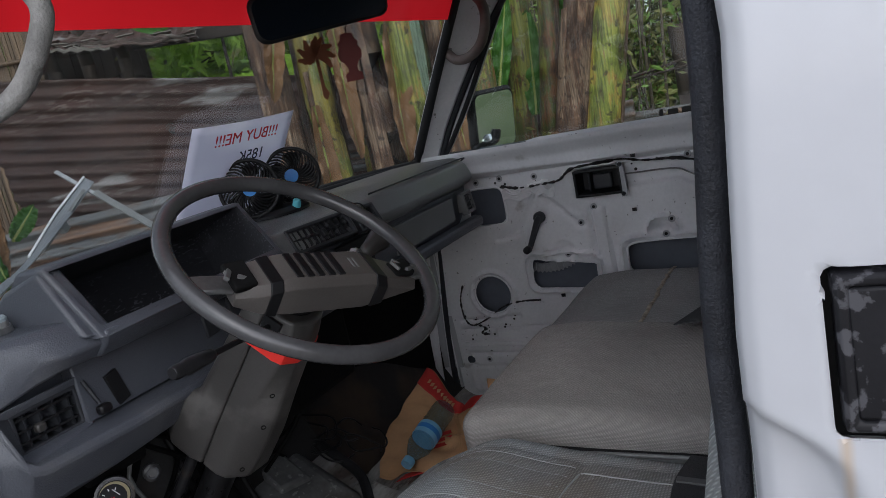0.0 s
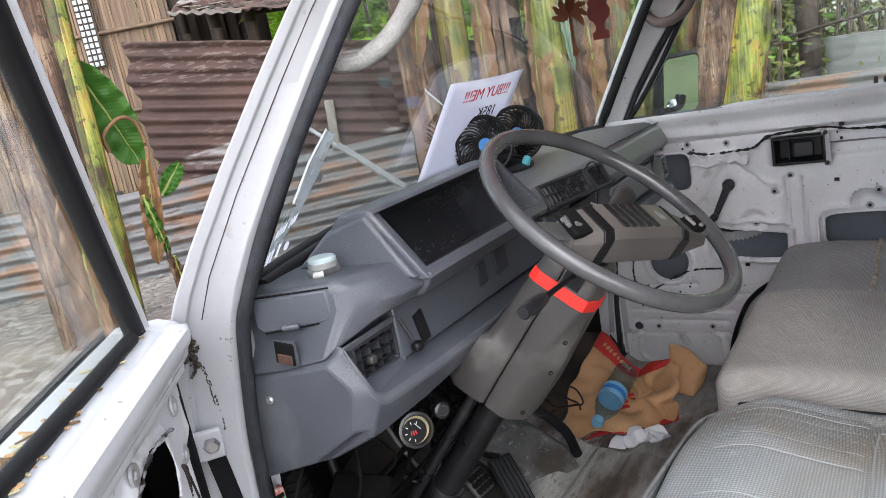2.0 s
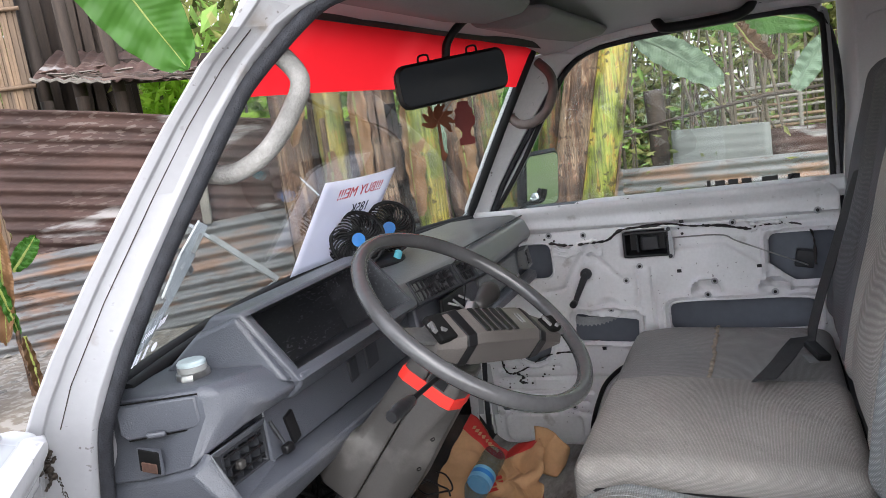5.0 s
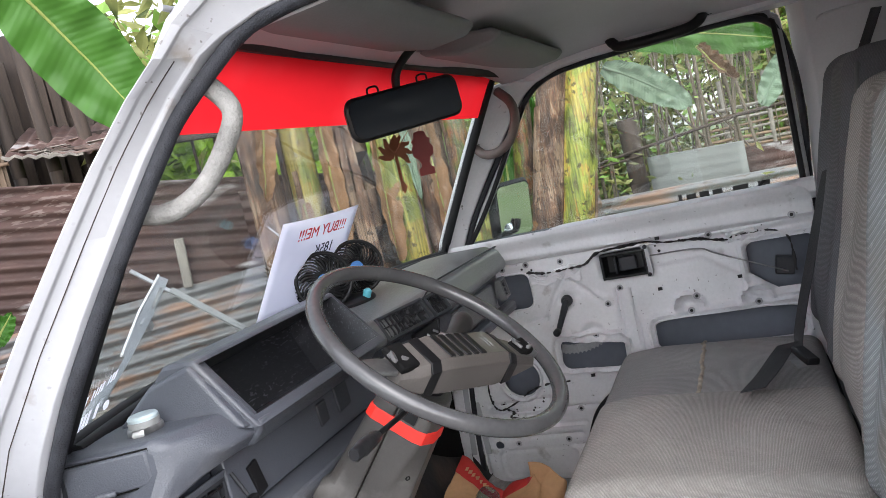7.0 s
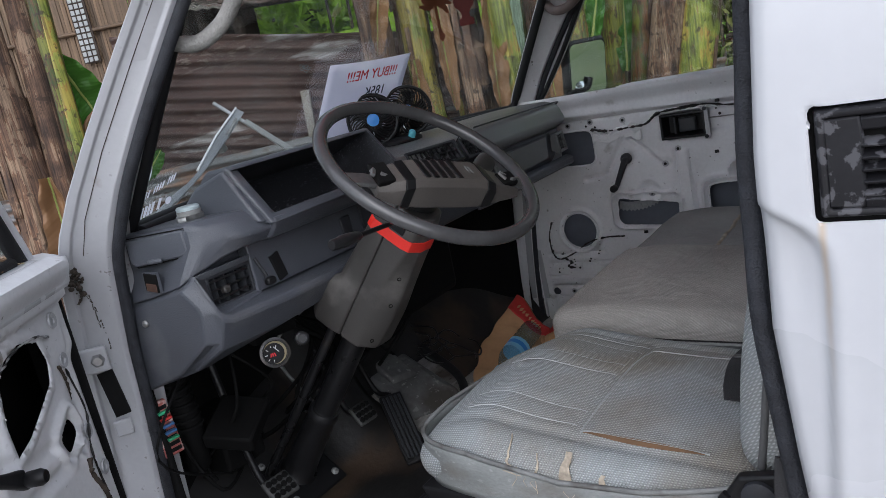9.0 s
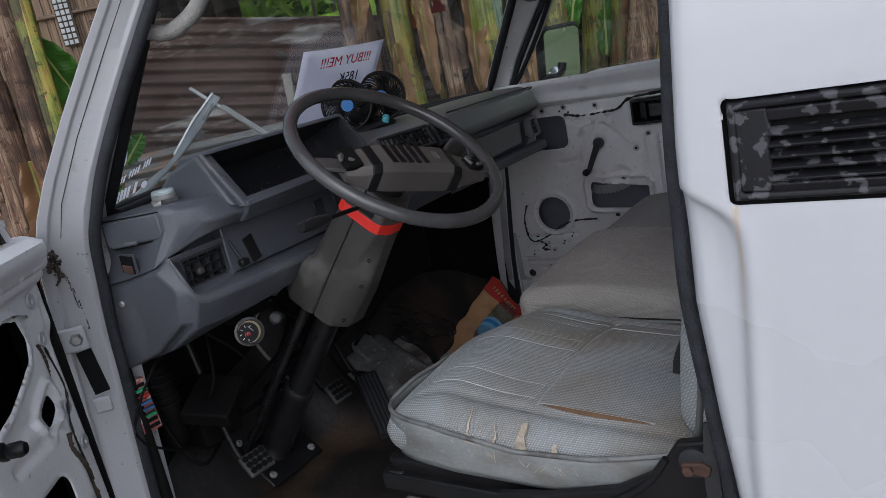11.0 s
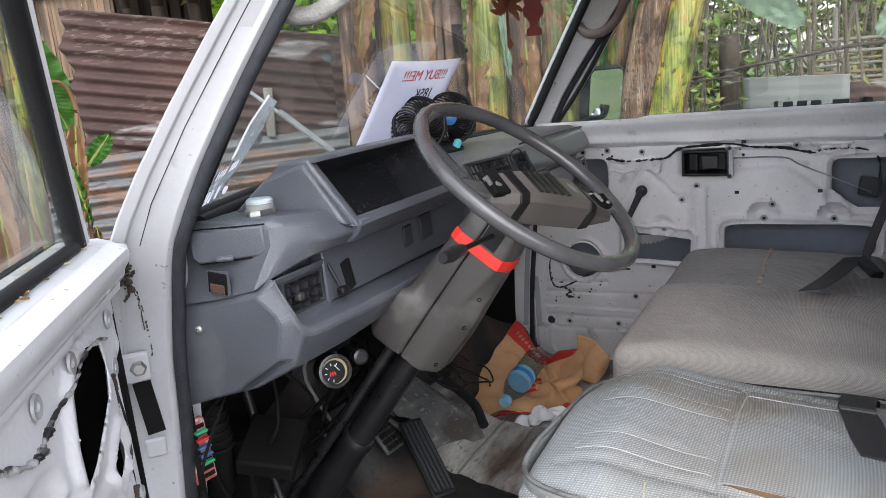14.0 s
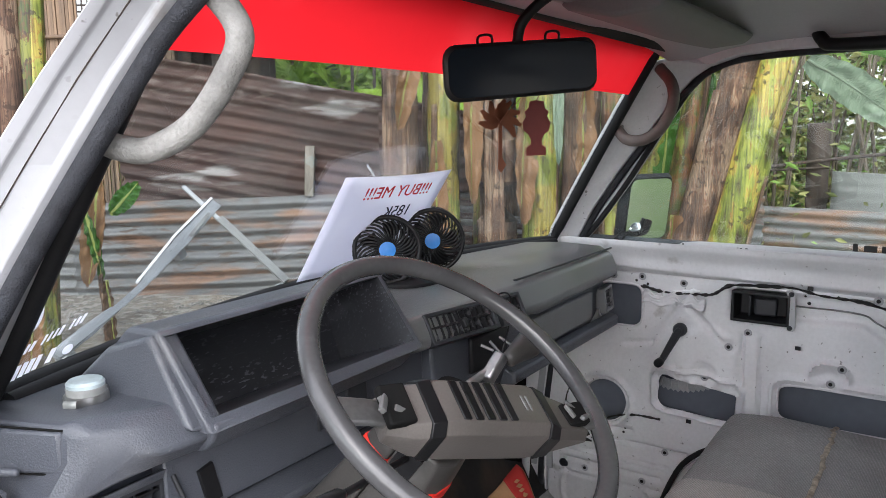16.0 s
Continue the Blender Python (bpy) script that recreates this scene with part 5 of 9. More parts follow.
part("crank_dish", bm_lathe([(0.024, 0.0), (0.023, 0.005), (0.012, 0.004), (0.008, 0.010), (0, 0.010)], at(on_dd(0.382, 0.958), DN), 24), DOORP, dd, "round white crank seat", 45)
ck = part("window_crank", bm_loft([[dplace(0.378 + 0.004 * c, 0.956 + d, 0.004 + e) for c, d, e in ((-2, -0.012, 0.0), (2, 0.012, 0.0), (2, 0.012, 0.012), (-2, -0.012, 0.012))], [dplace(0.345, 0.938 + d, 0.010 + e) for d, e in ((-0.011, 0.0), (0.011, 0.0), (0.011, 0.012), (-0.011, 0.012))], [dplace(0.322, 0.926 + d, 0.014 + e) for d, e in ((-0.015, 0.0), (0.015, 0.0), (0.015, 0.014), (-0.015, 0.014))]]), BLACK, dd, "black window crank", 35, 0.004, 3)
part("crank_knob", bm_lathe([(0.008, 0.0), (0.013, 0.006), (0.014, 0.026), (0.010, 0.034), (0, 0.035)], at(dplace(0.326, 0.927, 0.024), DN) @ Matrix.Scale(0.8, 4), 18), BLACK, ck, "black knob", 45)
sealant(dd, [(0.108, 0.846), (0.112, 0.82), (0.094, 0.785), (0.078, 0.752), (0.07, 0.70)], 0.006, on_dd, GRIME, 16)
sealant(dd, [(0.10, 1.00), (0.085, 0.97), (0.075, 0.935), (0.08, 0.90)], 0.0035, on_dd, GRIME, 17)
stw = thing("straw_bits", "dry straw and leaf bits lying on the door's shoulder", "straw")
rnd = random.Random(9)
for k in range(70):
    u = 0.30 + rnd.random() * 0.16 if k < 55 else 0.06 + rnd.random() * 0.2
    p = dplace(u, 1.1645, -0.012 - rnd.random() * 0.03)
    part("straw", bm_box((0.003, 0.012 + 0.02 * rnd.random(), 0.0015), Matrix.Translation(p) @ pose(0, 0, 0, rnd.gauss(0, 6), rnd.gauss(0, 6), rnd.random() * 180)), (CARDB, IVORY, KRAFT)[k % 3], stw, smooth=0)
rnd = random.Random(15)
for k in range(16):
    y = rnd.choice((-0.02, -0.03, -0.18, -0.27, -0.36, -0.5, -0.12)) + rnd.gauss(0, 0.012)
    part("paint_chip", bm_lathe([(0.002 + 0.003 * rnd.random(), 0), (0.001, 0.0012)], at((0.750, y, 1.150 + 0.014 * rnd.random()), (-1, 0, 0.15)), 6), GREASE, pd, "", 0)
# hinges on the pillar
hg = thing("door_hinge", "steel door hinge with bolts on the pillar", "hinge")
part("hinge_leaf", bm_box((0.05, 0.012, 0.045), pose(-0.838, 0.352, 0.957, 0, 0, -38)), JAMB, hg, "painted hinge leaf", 35, 0.004)
part("bolt", bm_lathe([(0.012, 0), (0.012, 0.006), (0.008, 0.012), (0, 0.012)], at((-0.833, 0.345, 0.957), (-0.6, -0.8, 0)), 6), STEEL, hg, smooth=30)
part("check_opening", bm_box((0.026, 0.006, 0.085), pose(-0.817, 0.358, 0.885, 0, -6, -38)), UNDER, hg, "dark check-strap slot", 0)
part("hinge_plate", bm_box((0.03, 0.008, 0.03), pose(-0.822, 0.352, 0.822, 0, 0, -38)), JAMB, hg, "painted lower plate", 35, 0.003)
pillar_seam(-1, 0.62, 0.0007, GRIME, "dirty seam along the pillar")
gr = thing("pillar_grime", "clump of brown-black grime in the pillar seam", "grime")
rnd = random.Random(4)
gb = bmesh.new()
for i in range(90):
    a = rnd.random() ** 2
    bmesh.ops.create_icosphere(gb, subdivisions=1, radius=0.0015 + 0.0045 * rnd.random() ** 2, matrix=pose(-0.828 + rnd.gauss(0, 0.009), 0.340 + rnd.gauss(0, 0.006), 1.105 + rnd.gauss(0, 0.012)))
part("clump", gb, GRIME, gr, smooth=60)
for seed_, pts_, r_ in ((41, [(-0.803, 0.338, 1.135), (-0.82, 0.338, 1.122), (-0.838, 0.342, 1.118)], 0.0022), (42, [(-0.828, 0.338, 1.095), (-0.83, 0.34, 1.072), (-0.836, 0.345, 1.06)], 0.003),
                        (43, [(-0.818, 0.338, 1.075), (-0.811, 0.340, 1.04), (-0.806, 0.343, 1.0), (-0.805, 0.347, 0.965)], 0.0016), (44, [(-0.826, 0.339, 1.085), (-0.815, 0.341, 1.05), (-0.812, 0.344, 1.01)], 0.0012)):
    rq = random.Random(seed_)
    pth = smooth_path(pts_, 12)
    part("grime_trail", bm_tube([Vector(p) + Vector((rq.gauss(0, 0.0012), -0.001, rq.gauss(0, 0.0012))) for p in pth], [r_ * max(0.2, 0.7 + 0.9 * noise.noise((i * 0.3, seed_, 0))) for i, _ in enumerate(pth)], 6), GRIME, gr, "dark grime in the seam", 60)

# ---- dashboard ----
dash = thing("dashboard", "worn blue-grey moulded plastic dashboard, instruments removed", "dashboard")


def block(x, y, z):
    """The upper block's end draws in towards the driver, its top a little lower."""
    d = float(np.interp(y, (0.12, 0.18, 0.237, 0.28), (0.050, 0.034, 0.008, 0.0))) * float(sstep(z, 1.05, 1.12)) * min(1.0, max(0.0, (-0.66 - x) / 0.105))
    return Vector((x + d, y, z - 0.010 * float(sstep(z, 1.13, 1.15))))


def sect(x, pts):
    return [Vector((x, y, z)) for y, z in pts]


# lower shell: wraps round the left end, ledge below the switch band
LOW = [(-0.768, [(0.40, 0.862), (0.335, 0.866), (0.225, 0.905), (0.135, 0.965), (0.122, 1.015), (0.128, 1.03), (0.16, 1.056), (0.24, 1.036), (0.31, 1.022), (0.40, 1.022)]),
       (-0.752, [(0.40, 0.862), (0.335, 0.864), (0.22, 0.902), (0.125, 0.96), (0.108, 1.013), (0.112, 1.03), (0.146, 1.068), (0.24, 1.06), (0.31, 1.06), (0.40, 1.06)]),
       (-0.746, [(0.40, 0.862), (0.32, 0.87), (0.20, 0.905), (0.122, 0.947), (0.100, 1.0), (0.104, 1.012), (0.140, 1.078), (0.24, 1.085), (0.31, 1.085), (0.40, 1.085)]),
       (-0.728, [(0.40, 0.862), (0.32, 0.87), (0.20, 0.905), (0.122, 0.945), (0.097, 0.992), (0.100, 1.003), (0.170, 1.008), (0.172, 1.09), (0.31, 1.09), (0.40, 1.09)]),
       (-0.60, [(0.40, 0.89), (0.30, 0.90), (0.20, 0.912), (0.135, 0.935), (0.096, 0.985), (0.099, 0.997), (0.170, 1.006), (0.172, 1.09), (0.31, 1.09), (0.40, 1.09)]),
       (-0.25, [(0.40, 0.93), (0.30, 0.935), (0.20, 0.94), (0.135, 0.95), (0.096, 0.982), (0.099, 0.994), (0.168, 1.004), (0.170, 1.09), (0.31, 1.10), (0.40, 1.10)]),
       (-0.12, [(0.40, 0.93), (0.30, 0.935), (0.22, 0.94), (0.17, 0.95), (0.15, 0.975), (0.15, 0.99), (0.165, 1.004), (0.167, 1.09), (0.31, 1.10), (0.40, 1.10)])]
part("lower_shell", bm_loft([sect(x, p) for x, p in LOW]), DASH, dash, "blue-grey lower dashboard shell", 32, 0.004, 2)
# upper left block with the plateau
UP = [(-0.768, [(0.42, 1.150), (0.30, 1.160), (0.165, 1.164), (0.150, 1.157), (0.150, 1.12), (0.162, 1.062), (0.24, 1.043), (0.315, 1.03), (0.42, 1.03)]),
      (-0.755, [(0.42, 1.152), (0.30, 1.164), (0.155, 1.170), (0.137, 1.160), (0.134, 1.12), (0.150, 1.072), (0.24, 1.062), (0.315, 1.062), (0.42, 1.062)]),
      (-0.70, [(0.42, 1.152), (0.30, 1.162), (0.145, 1.168), (0.124, 1.156), (0.112, 1.12), (0.128, 1.09), (0.24, 1.088), (0.315, 1.088), (0.42, 1.088)]),
      (-0.655, [(0.42, 1.152), (0.30, 1.162), (0.13, 1.168), (0.112, 1.155), (0.097, 1.118), (0.118, 1.096), (0.24, 1.09), (0.315, 1.09), (0.42, 1.09)]),
      (-0.60, [(0.42, 1.152), (0.30, 1.16), (0.125, 1.164), (0.106, 1.15), (0.092, 1.116), (0.115, 1.096), (0.24, 1.092), (0.315, 1.092), (0.42, 1.092)])]
part("upper_shell", bm_loft([[block(x, y, z) for y, z in p] for x, p in UP]), DASH, dash, "grained upper dashboard shell", 32, 0.005, 3)
# under-brow of the binnacle along the switch band
part("brow", bm_loft([sect(x, [(0.16, 1.085), (0.14, 1.092), (0.105, 1.096), (0.088, 1.112), (0.078, 1.128), (0.086, 1.136), (0.11, 1.112), (0.15, 1.10)]) for x in (-0.605, -0.5, -0.35, -0.24)]), DASH, dash, "rounded brow under the binnacle", 40, 0.006, 3)
# binnacle: an open dark box with a rounded hood
o = [(-0.605, 0.158, 1.222), (-0.214, 0.166, 1.224), (-0.256, 0.066, 1.147), (-0.600, 0.090, 1.139)]
q = [(-0.613, 0.161, 1.229), (-0.203, 0.168, 1.231), (-0.242, 0.058, 1.136), (-0.612, 0.080, 1.125)]
b_ = [(-0.612, 0.215, 1.226), (-0.195, 0.225, 1.226), (-0.195, 0.315, 1.13), (-0.632, 0.295, 1.14)]
i_ = [(-0.590, 0.262, 1.182), (-0.240, 0.262, 1.184), (-0.262, 0.205, 1.098), (-0.598, 0.210, 1.096)]
bb = bmesh.new()
O, Q, B, I = [[bb.verts.new(p) for p in s] for s in (o, q, b_, i_)]
for k in range(4):
    j = (k + 1) % 4
    bb.faces.new((O[k], O[j], Q[j], Q[k]))
    if k != 2:
        bb.faces.new((Q[k], Q[j], B[j], B[k]))
binn = part("binnacle", bb, DASH, dash, "blue-grey instrument hood", 32, 0.006, 3)
ib = bmesh.new()
O, I = [ib.verts.new(p) for p in o], [ib.verts.new(p) for p in i_]
for k in range(4):
    j = (k + 1) % 4
    ib.faces.new((O[k], I[k], I[j], O[j]))
ib.faces.new(I)
part("instrument_recess", ib, RECESS, binn, "empty scratched instrument recess", 32)
# flank of the binnacle on the plateau
part("binnacle_flank", bm_loft([[Vector(p) for p in r] for r in ([(-0.640, 0.30, 1.150), (-0.628, 0.24, 1.200), (-0.620, 0.166, 1.224), (-0.628, 0.09, 1.13)], [(-0.58, 0.30, 1.150), (-0.58, 0.24, 1.212), (-0.58, 0.172, 1.226), (-0.58, 0.09, 1.125)])]), DASH, binn, "", 40, 0.006, 3)
# hatch lid on the end, ash slot, screw
part("hatch_lid", bm_loft([[block(x, y, z) for y, z in ((0.268, 1.158), (0.162, 1.161), (0.160, 1.116), (0.166, 1.108), (0.258, 1.100), (0.268, 1.108))] for x in (-0.764, -0.7715)]), DASH, dash, "small hatch lid with a finger tab", 30, 0.003, 2)
# the gap's shade is drawn as a thin near-black bead
part("lid_gap", bm_tube([block(-0.7668, y, z) for y, z in ((0.2695, 1.159), (0.161, 1.1625), (0.1585, 1.116), (0.165, 1.1065), (0.258, 1.0985), (0.2695, 1.107))], 0.0012, 6, closed=True), UNDER, dash, "near-black bead drawn as the gap round the lid", 0)
part("lid_tab", bm_box((0.008, 0.026, 0.008), pose(-0.760, 0.213, 1.108, 0, 0, 28)), DASH, dash, "", 35, 0.003, 2)
part("ash_slot", bm_box((0.004, 0.036, 0.032), pose(-0.7700, 0.224, 1.074, 6)), UNDER, dash, "open square slot", 30, 0.002)
part("slot_rim", bm_loft([[Vector((-0.7705, 0.224 + sy * a, 1.074 + sz * a * 0.9)) for sy, sz in ((-1, -1), (1, -1), (1, 1), (-1, 1))] for a in (0.0195, 0.0165)], False), DASH, dash, "", 0, thick=0.004)
part("slot_spring", bm_box((0.003, 0.026, 0.014), pose(-0.7725, 0.224, 1.066, 6)), RUSTM, dash, "", 30, 0.002)
screw(dash, (-0.7695, 0.277, 1.000), (-1, -0.1, 0), 0.0065)


# air vents
def vent(name, c, w, h, nx, nz, tilt, turn, parent, label, slats=None, tone=None, rim=None):
    m = pose(*c, tilt, 0, turn)
    fr = bm_loft([[m @ Vector((sx * a, y, sz * b)) for sx, sz in ((-1, -1), (1, -1), (1, 1), (-1, 1))] for y, a, b in ((0.012, w / 2 + 0.007, h / 2 + 0.007), (-0.006, w / 2 + 0.007, h / 2 + 0.007), (-0.006, w / 2, h / 2), (0.03, w / 2 - 0.002, h / 2 - 0.002))], False)
    v = part(name, fr, rim or (UNDER if slats else DARKP), parent, label, 30, 0.002)
    back = 0.006 if slats else 0.03
    part("duct", bm_box((w, 0.004, h), m @ pose(0, back, 0)), UNDER if slats else BLACK, v, smooth=0)
    for i in range(nx):
        part("slat", bm_box((0.0032, 0.007 if slats else 0.020, h * 0.98), m @ pose((i + 0.5 - nx / 2) * w / nx, 0.001 if slats else 0.008, 0, 0, 0, 15)), slats or tone or DARKP, v, smooth=0)
    for j in range(nz):
        part("slat", bm_box((w * 0.98, 0.005 if slats else 0.018, 0.003), m @ pose(0, 0.0 if slats else 0.006, (j + 0.5 - nz / 2) * h / nz, -12)), slats or tone or BLACK, v, smooth=0)
    return v


lv = vent("side_vent", (-0.6755, 0.1515, 1.0365), 0.087, 0.047, 4, 3, 0, 0, dash, "black grid air vent")
part("vent_knob", bm_box((0.014, 0.012, 0.012), pose(-0.690, 0.146, 1.034)), COLUMN, lv, "worn grey vent knob", 35, 0.003)
part("vent_surround", bm_loft([[Vector(q_) for q_ in r] for r in ([(-0.7445, 0.106, 1.000), (-0.622, 0.1400, 1.004), (-0.622, 0.1425, 1.076), (-0.748, 0.138, 1.076)], [(-0.741, 0.113, 1.005), (-0.624, 0.1425, 1.007), (-0.624, 0.1440, 1.070), (-0.743, 0.141, 1.070)], [(-0.7225, 0.1455, 1.0105), (-0.629, 0.1455, 1.0105), (-0.629, 0.147, 1.0625), (-0.7225, 0.147, 1.0625)], [(-0.721, 0.160, 1.0115), (-0.630, 0.160, 1.0115), (-0.630, 0.160, 1.0615), (-0.721, 0.160, 1.0615)])], False), DASH, dash, "sloping worn vent surround", 30, 0.0025, 2, thick=-0.003)
part("switch_band", bm_loft([[Vector((x, y, z)) for y, z in ((0.168, 1.002), (0.141, 1.006), (0.143, 1.094), (0.168, 1.094))] for x in (-0.628, -0.13)]), DASH, dash, "blue-grey switch band under the brow", 30, 0.003)
part("slide_lever", bm_tube([(-0.618, 0.142, 1.066), (-0.612, 0.128, 1.03)], 0.003, 8), DARKP, dash, "bare lever", 60)
part("lever_knob", bm_box((0.02, 0.014, 0.014), pose(-0.611, 0.123, 1.022)), BLACK, dash, "", 35, 0.004)
part("switch_slot", bm_box((0.022, 0.006, 0.05), pose(-0.570, 0.1405, 1.036, 0, -14)), BLACK, dash, "empty switch slot", 30, 0.001)
part("blank_switch", bm_box((0.045, 0.008, 0.05), pose(-0.30, 0.1425, 1.06, 0, -4)), DARKP, dash, "blanked switch panel", 30, 0.003)
part("blank_switch", bm_box((0.03, 0.008, 0.04), pose(-0.37, 0.1425, 1.055, 0, -4)), DARKP, dash, "blanked switch panel", 30, 0.003)

# passenger's half: padded top, centre vents, glove box
PADS = [(-0.20, [(0.42, 1.155), (0.25, 1.165), (0.15, 1.166), (0.118, 1.156), (0.098, 1.118), (0.105, 1.105), (0.16, 1.095), (0.42, 1.09)]),
        (0.02, [(0.42, 1.155), (0.25, 1.165), (0.14, 1.166), (0.108, 1.156), (0.084, 1.115), (0.09, 1.102), (0.16, 1.09), (0.42, 1.09)]),
        (0.13, [(0.42, 1.155), (0.25, 1.166), (0.13, 1.168), (0.10, 1.156), (0.078, 1.112), (0.085, 1.10), (0.16, 1.085), (0.42, 1.09)]),
        (0.17, [(0.42, 1.158), (0.26, 1.172), (0.13, 1.172), (0.092, 1.158), (0.066, 1.115), (0.072, 1.098), (0.14, 1.08), (0.42, 1.09)]),
        (0.60, [(0.42, 1.155), (0.25, 1.168), (0.14, 1.168), (0.10, 1.152), (0.082, 1.112), (0.09, 1.098), (0.14, 1.075), (0.42, 1.09)]),
        (0.66, [(0.42, 1.15), (0.25, 1.16), (0.15, 1.158), (0.125, 1.14), (0.11, 1.108), (0.115, 1.095), (0.15, 1.075), (0.42, 1.09)]),
        (0.72, [(0.42, 1.14), (0.28, 1.145), (0.22, 1.14), (0.20, 1.13), (0.20, 1.108), (0.20, 1.095), (0.22, 1.075), (0.42, 1.09)])]
part("passenger_top", bm_loft([sect(x, p) for x, p in PADS]), DASHR, dash, "dusty dashboard top pad", 40, 0.008, 3)
GLV = [(-0.13, [(0.40, 1.095), (0.125, 1.095), (0.118, 1.02), (0.135, 0.96), (0.40, 0.95)]), (0.18, [(0.40, 1.095), (0.112, 1.095), (0.108, 1.02), (0.125, 0.965), (0.40, 0.95)]),
       (0.55, [(0.40, 1.085), (0.115, 1.085), (0.118, 1.01), (0.14, 0.968), (0.40, 0.96)]), (0.66, [(0.40, 1.085), (0.14, 1.085), (0.15, 1.02), (0.17, 0.985), (0.40, 0.98)])]
part("pad_bead", bm_tube(smooth_path([(x, p[3][0] + 0.012, p[3][1] + 0.0085) for x, p in PADS[2:6]], 6), 0.0022, 6), DARKP, dash, "dark bead along the pad's front edge", 60)
part("passenger_lower", bm_loft([sect(x, p) for x, p in GLV]), DASH, dash, "lower passenger dashboard", 35, 0.006, 2)
part("glove_lid", bm_loft([[Vector((x, y, z)) for x, z in ((0.19, 1.005), (0.50, 1.01), (0.50, 1.075), (0.19, 1.075))] for y in (0.104, 0.117)]), DASHR, dash, "closed glove box lid", 30, 0.004, 2)
part("lower_tray", bm_loft([[Vector((x, y, z)) for y, z in ((0.118, 0.998), (0.092, 0.992), (0.092, 0.968), (0.13, 0.958))] for x in (0.10, 0.64)]), DASH, dash, "lower tray edge", 35, 0.006, 2)
cv = vent("centre_vent", (-0.085, 0.093, 1.133), 0.15, 0.040, 10, 1, -28, -10, dash, "black slatted centre vent", None, FADED, DARKP)
part("vent_knob", bm_box((0.012, 0.012, 0.018), pose(-0.085, 0.088, 1.132, -28)), BLACK, cv, "", 35, 0.003)
vent("centre_vent", (0.055, 0.079, 1.128), 0.055, 0.040, 4, 1, -28, -10, dash, "black slatted centre vent", None, FADED, DARKP)
vent("end_vent", (0.575, 0.098, 1.045), 0.05, 0.045, 2, 3, -8, 6, dash, "black end vent in a grey frame", None, DARKP, DASHR)
# heater controls, torn out, with the gear lever beside
hc = part("heater_panel", bm_box((0.13, 0.01, 0.065), pose(0.035, 0.112, 1.055)), BLACK, dash, "bare heater control panel", 30, 0.004)
for x, a in ((0.0, 30), (0.03, -10), (0.065, 15)):
    part("heater_lever", bm_tube([(x, 0.107, 1.07), (x + 0.006, 0.085, 1.05 + a * 0.0004)], 0.003, 8), STEEL, hc, smooth=60)
part("loose_cable", bm_tube(smooth_path([(0.0, 0.10, 1.13), (0.01, 0.075, 1.165), (0.05, 0.075, 1.15), (0.06, 0.085, 1.09), (0.04, 0.09, 1.04)], 8), 0.0016, 6), BLACK, hc, smooth=60)
gl = thing("gear_lever", "column gear lever with a dark bulbous knob and steel joint", "gear lever")
part("knob", bm_lathe([(0.006, 0), (0.013, 0.006), (0.016, 0.025), (0.022, 0.05), (0.0235, 0.062), (0.019, 0.072), (0, 0.076)], at((-0.10, 0.0, 1.085), (0.9, -0.15, 0.25)), 24), COLUMN, gl, "taupe plastic knob", 50)
part("joint", bm_box((0.05, 0.02, 0.022), pose(-0.122, 0.01, 1.079, 10, -40, -10)), STEEL, gl, "bare steel joint", 35, 0.004)
part("rod", bm_tube([(-0.12, 0.01, 1.08), (-0.22, 0.05, 1.04), (-0.34, 0.08, 1.0)], 0.007, 10), STEEL, gl, smooth=60)

# cap left lying on the dashboard
cap = thing("radiator_cap", "radiator cap with a pale top lying on the dashboard", "cap")
CM = pose(-0.667, 0.218, 1.149, 0, 0, 25)
cb = bmesh.new()
ringpts = [(0.031 if (i % 12) in (0, 1, 11) else 0.024) for i in range(24)]
lobes = [[CM @ Vector((r * s * math.cos(i * math.pi / 12), r * s * math.sin(i * math.pi / 12), z)) for i, r in enumerate(ringpts)] for s, z in ((0.96, 0.002), (1.0, 0.004), (1.0, 0.012), (0.94, 0.015))]
part("flange", bm_loft(lobes), STEEL, cap, "bright lobed flange", 40)
part("drum", bm_lathe([(0.021, 0.012), (0.021, 0.022), (0.019, 0.024)], CM, 32), GREYM, cap, smooth=40)
part("lid", bm_lathe([(0.020, 0.023), (0.0205, 0.027), (0.018, 0.030), (0.012, 0.0305), (0.0, 0.030)], CM, 32), LIDM, cap, "pale blue-grey lid", 40)

# ---- steering wheel ----
WC, WN = Vector((-0.41, -0.12, 1.159)), Vector((-0.01, -0.62, 0.784)).normalized()
W1 = Vector((1, 0, 0)) - WN * WN.x
W1.normalize()
W2 = WN.cross(W1)
wp = lambda a, b, c=0.0: WC + W1 * a + W2 * b + WN * c
sw = thing("steering_wheel", "grey two-spoke steering wheel, its centre pad cracked and taped", "steering wheel")
part("rim", bm_tube([wp(0.1965 * math.cos(t), 0.1965 * math.sin(t)) for t in np.linspace(0, 2 * math.pi, 97)[:-1]], 0.0124, 16, closed=True, up=WN), RIM, sw, "worn shiny rim", 60)
TURN = radians(-25)
pw = lambda a, b, c: wp(-0.020 + (a * math.cos(TURN) - b * math.sin(TURN)), 0.006 + (a * math.sin(TURN) + b * math.cos(TURN)) - 0.045, c)
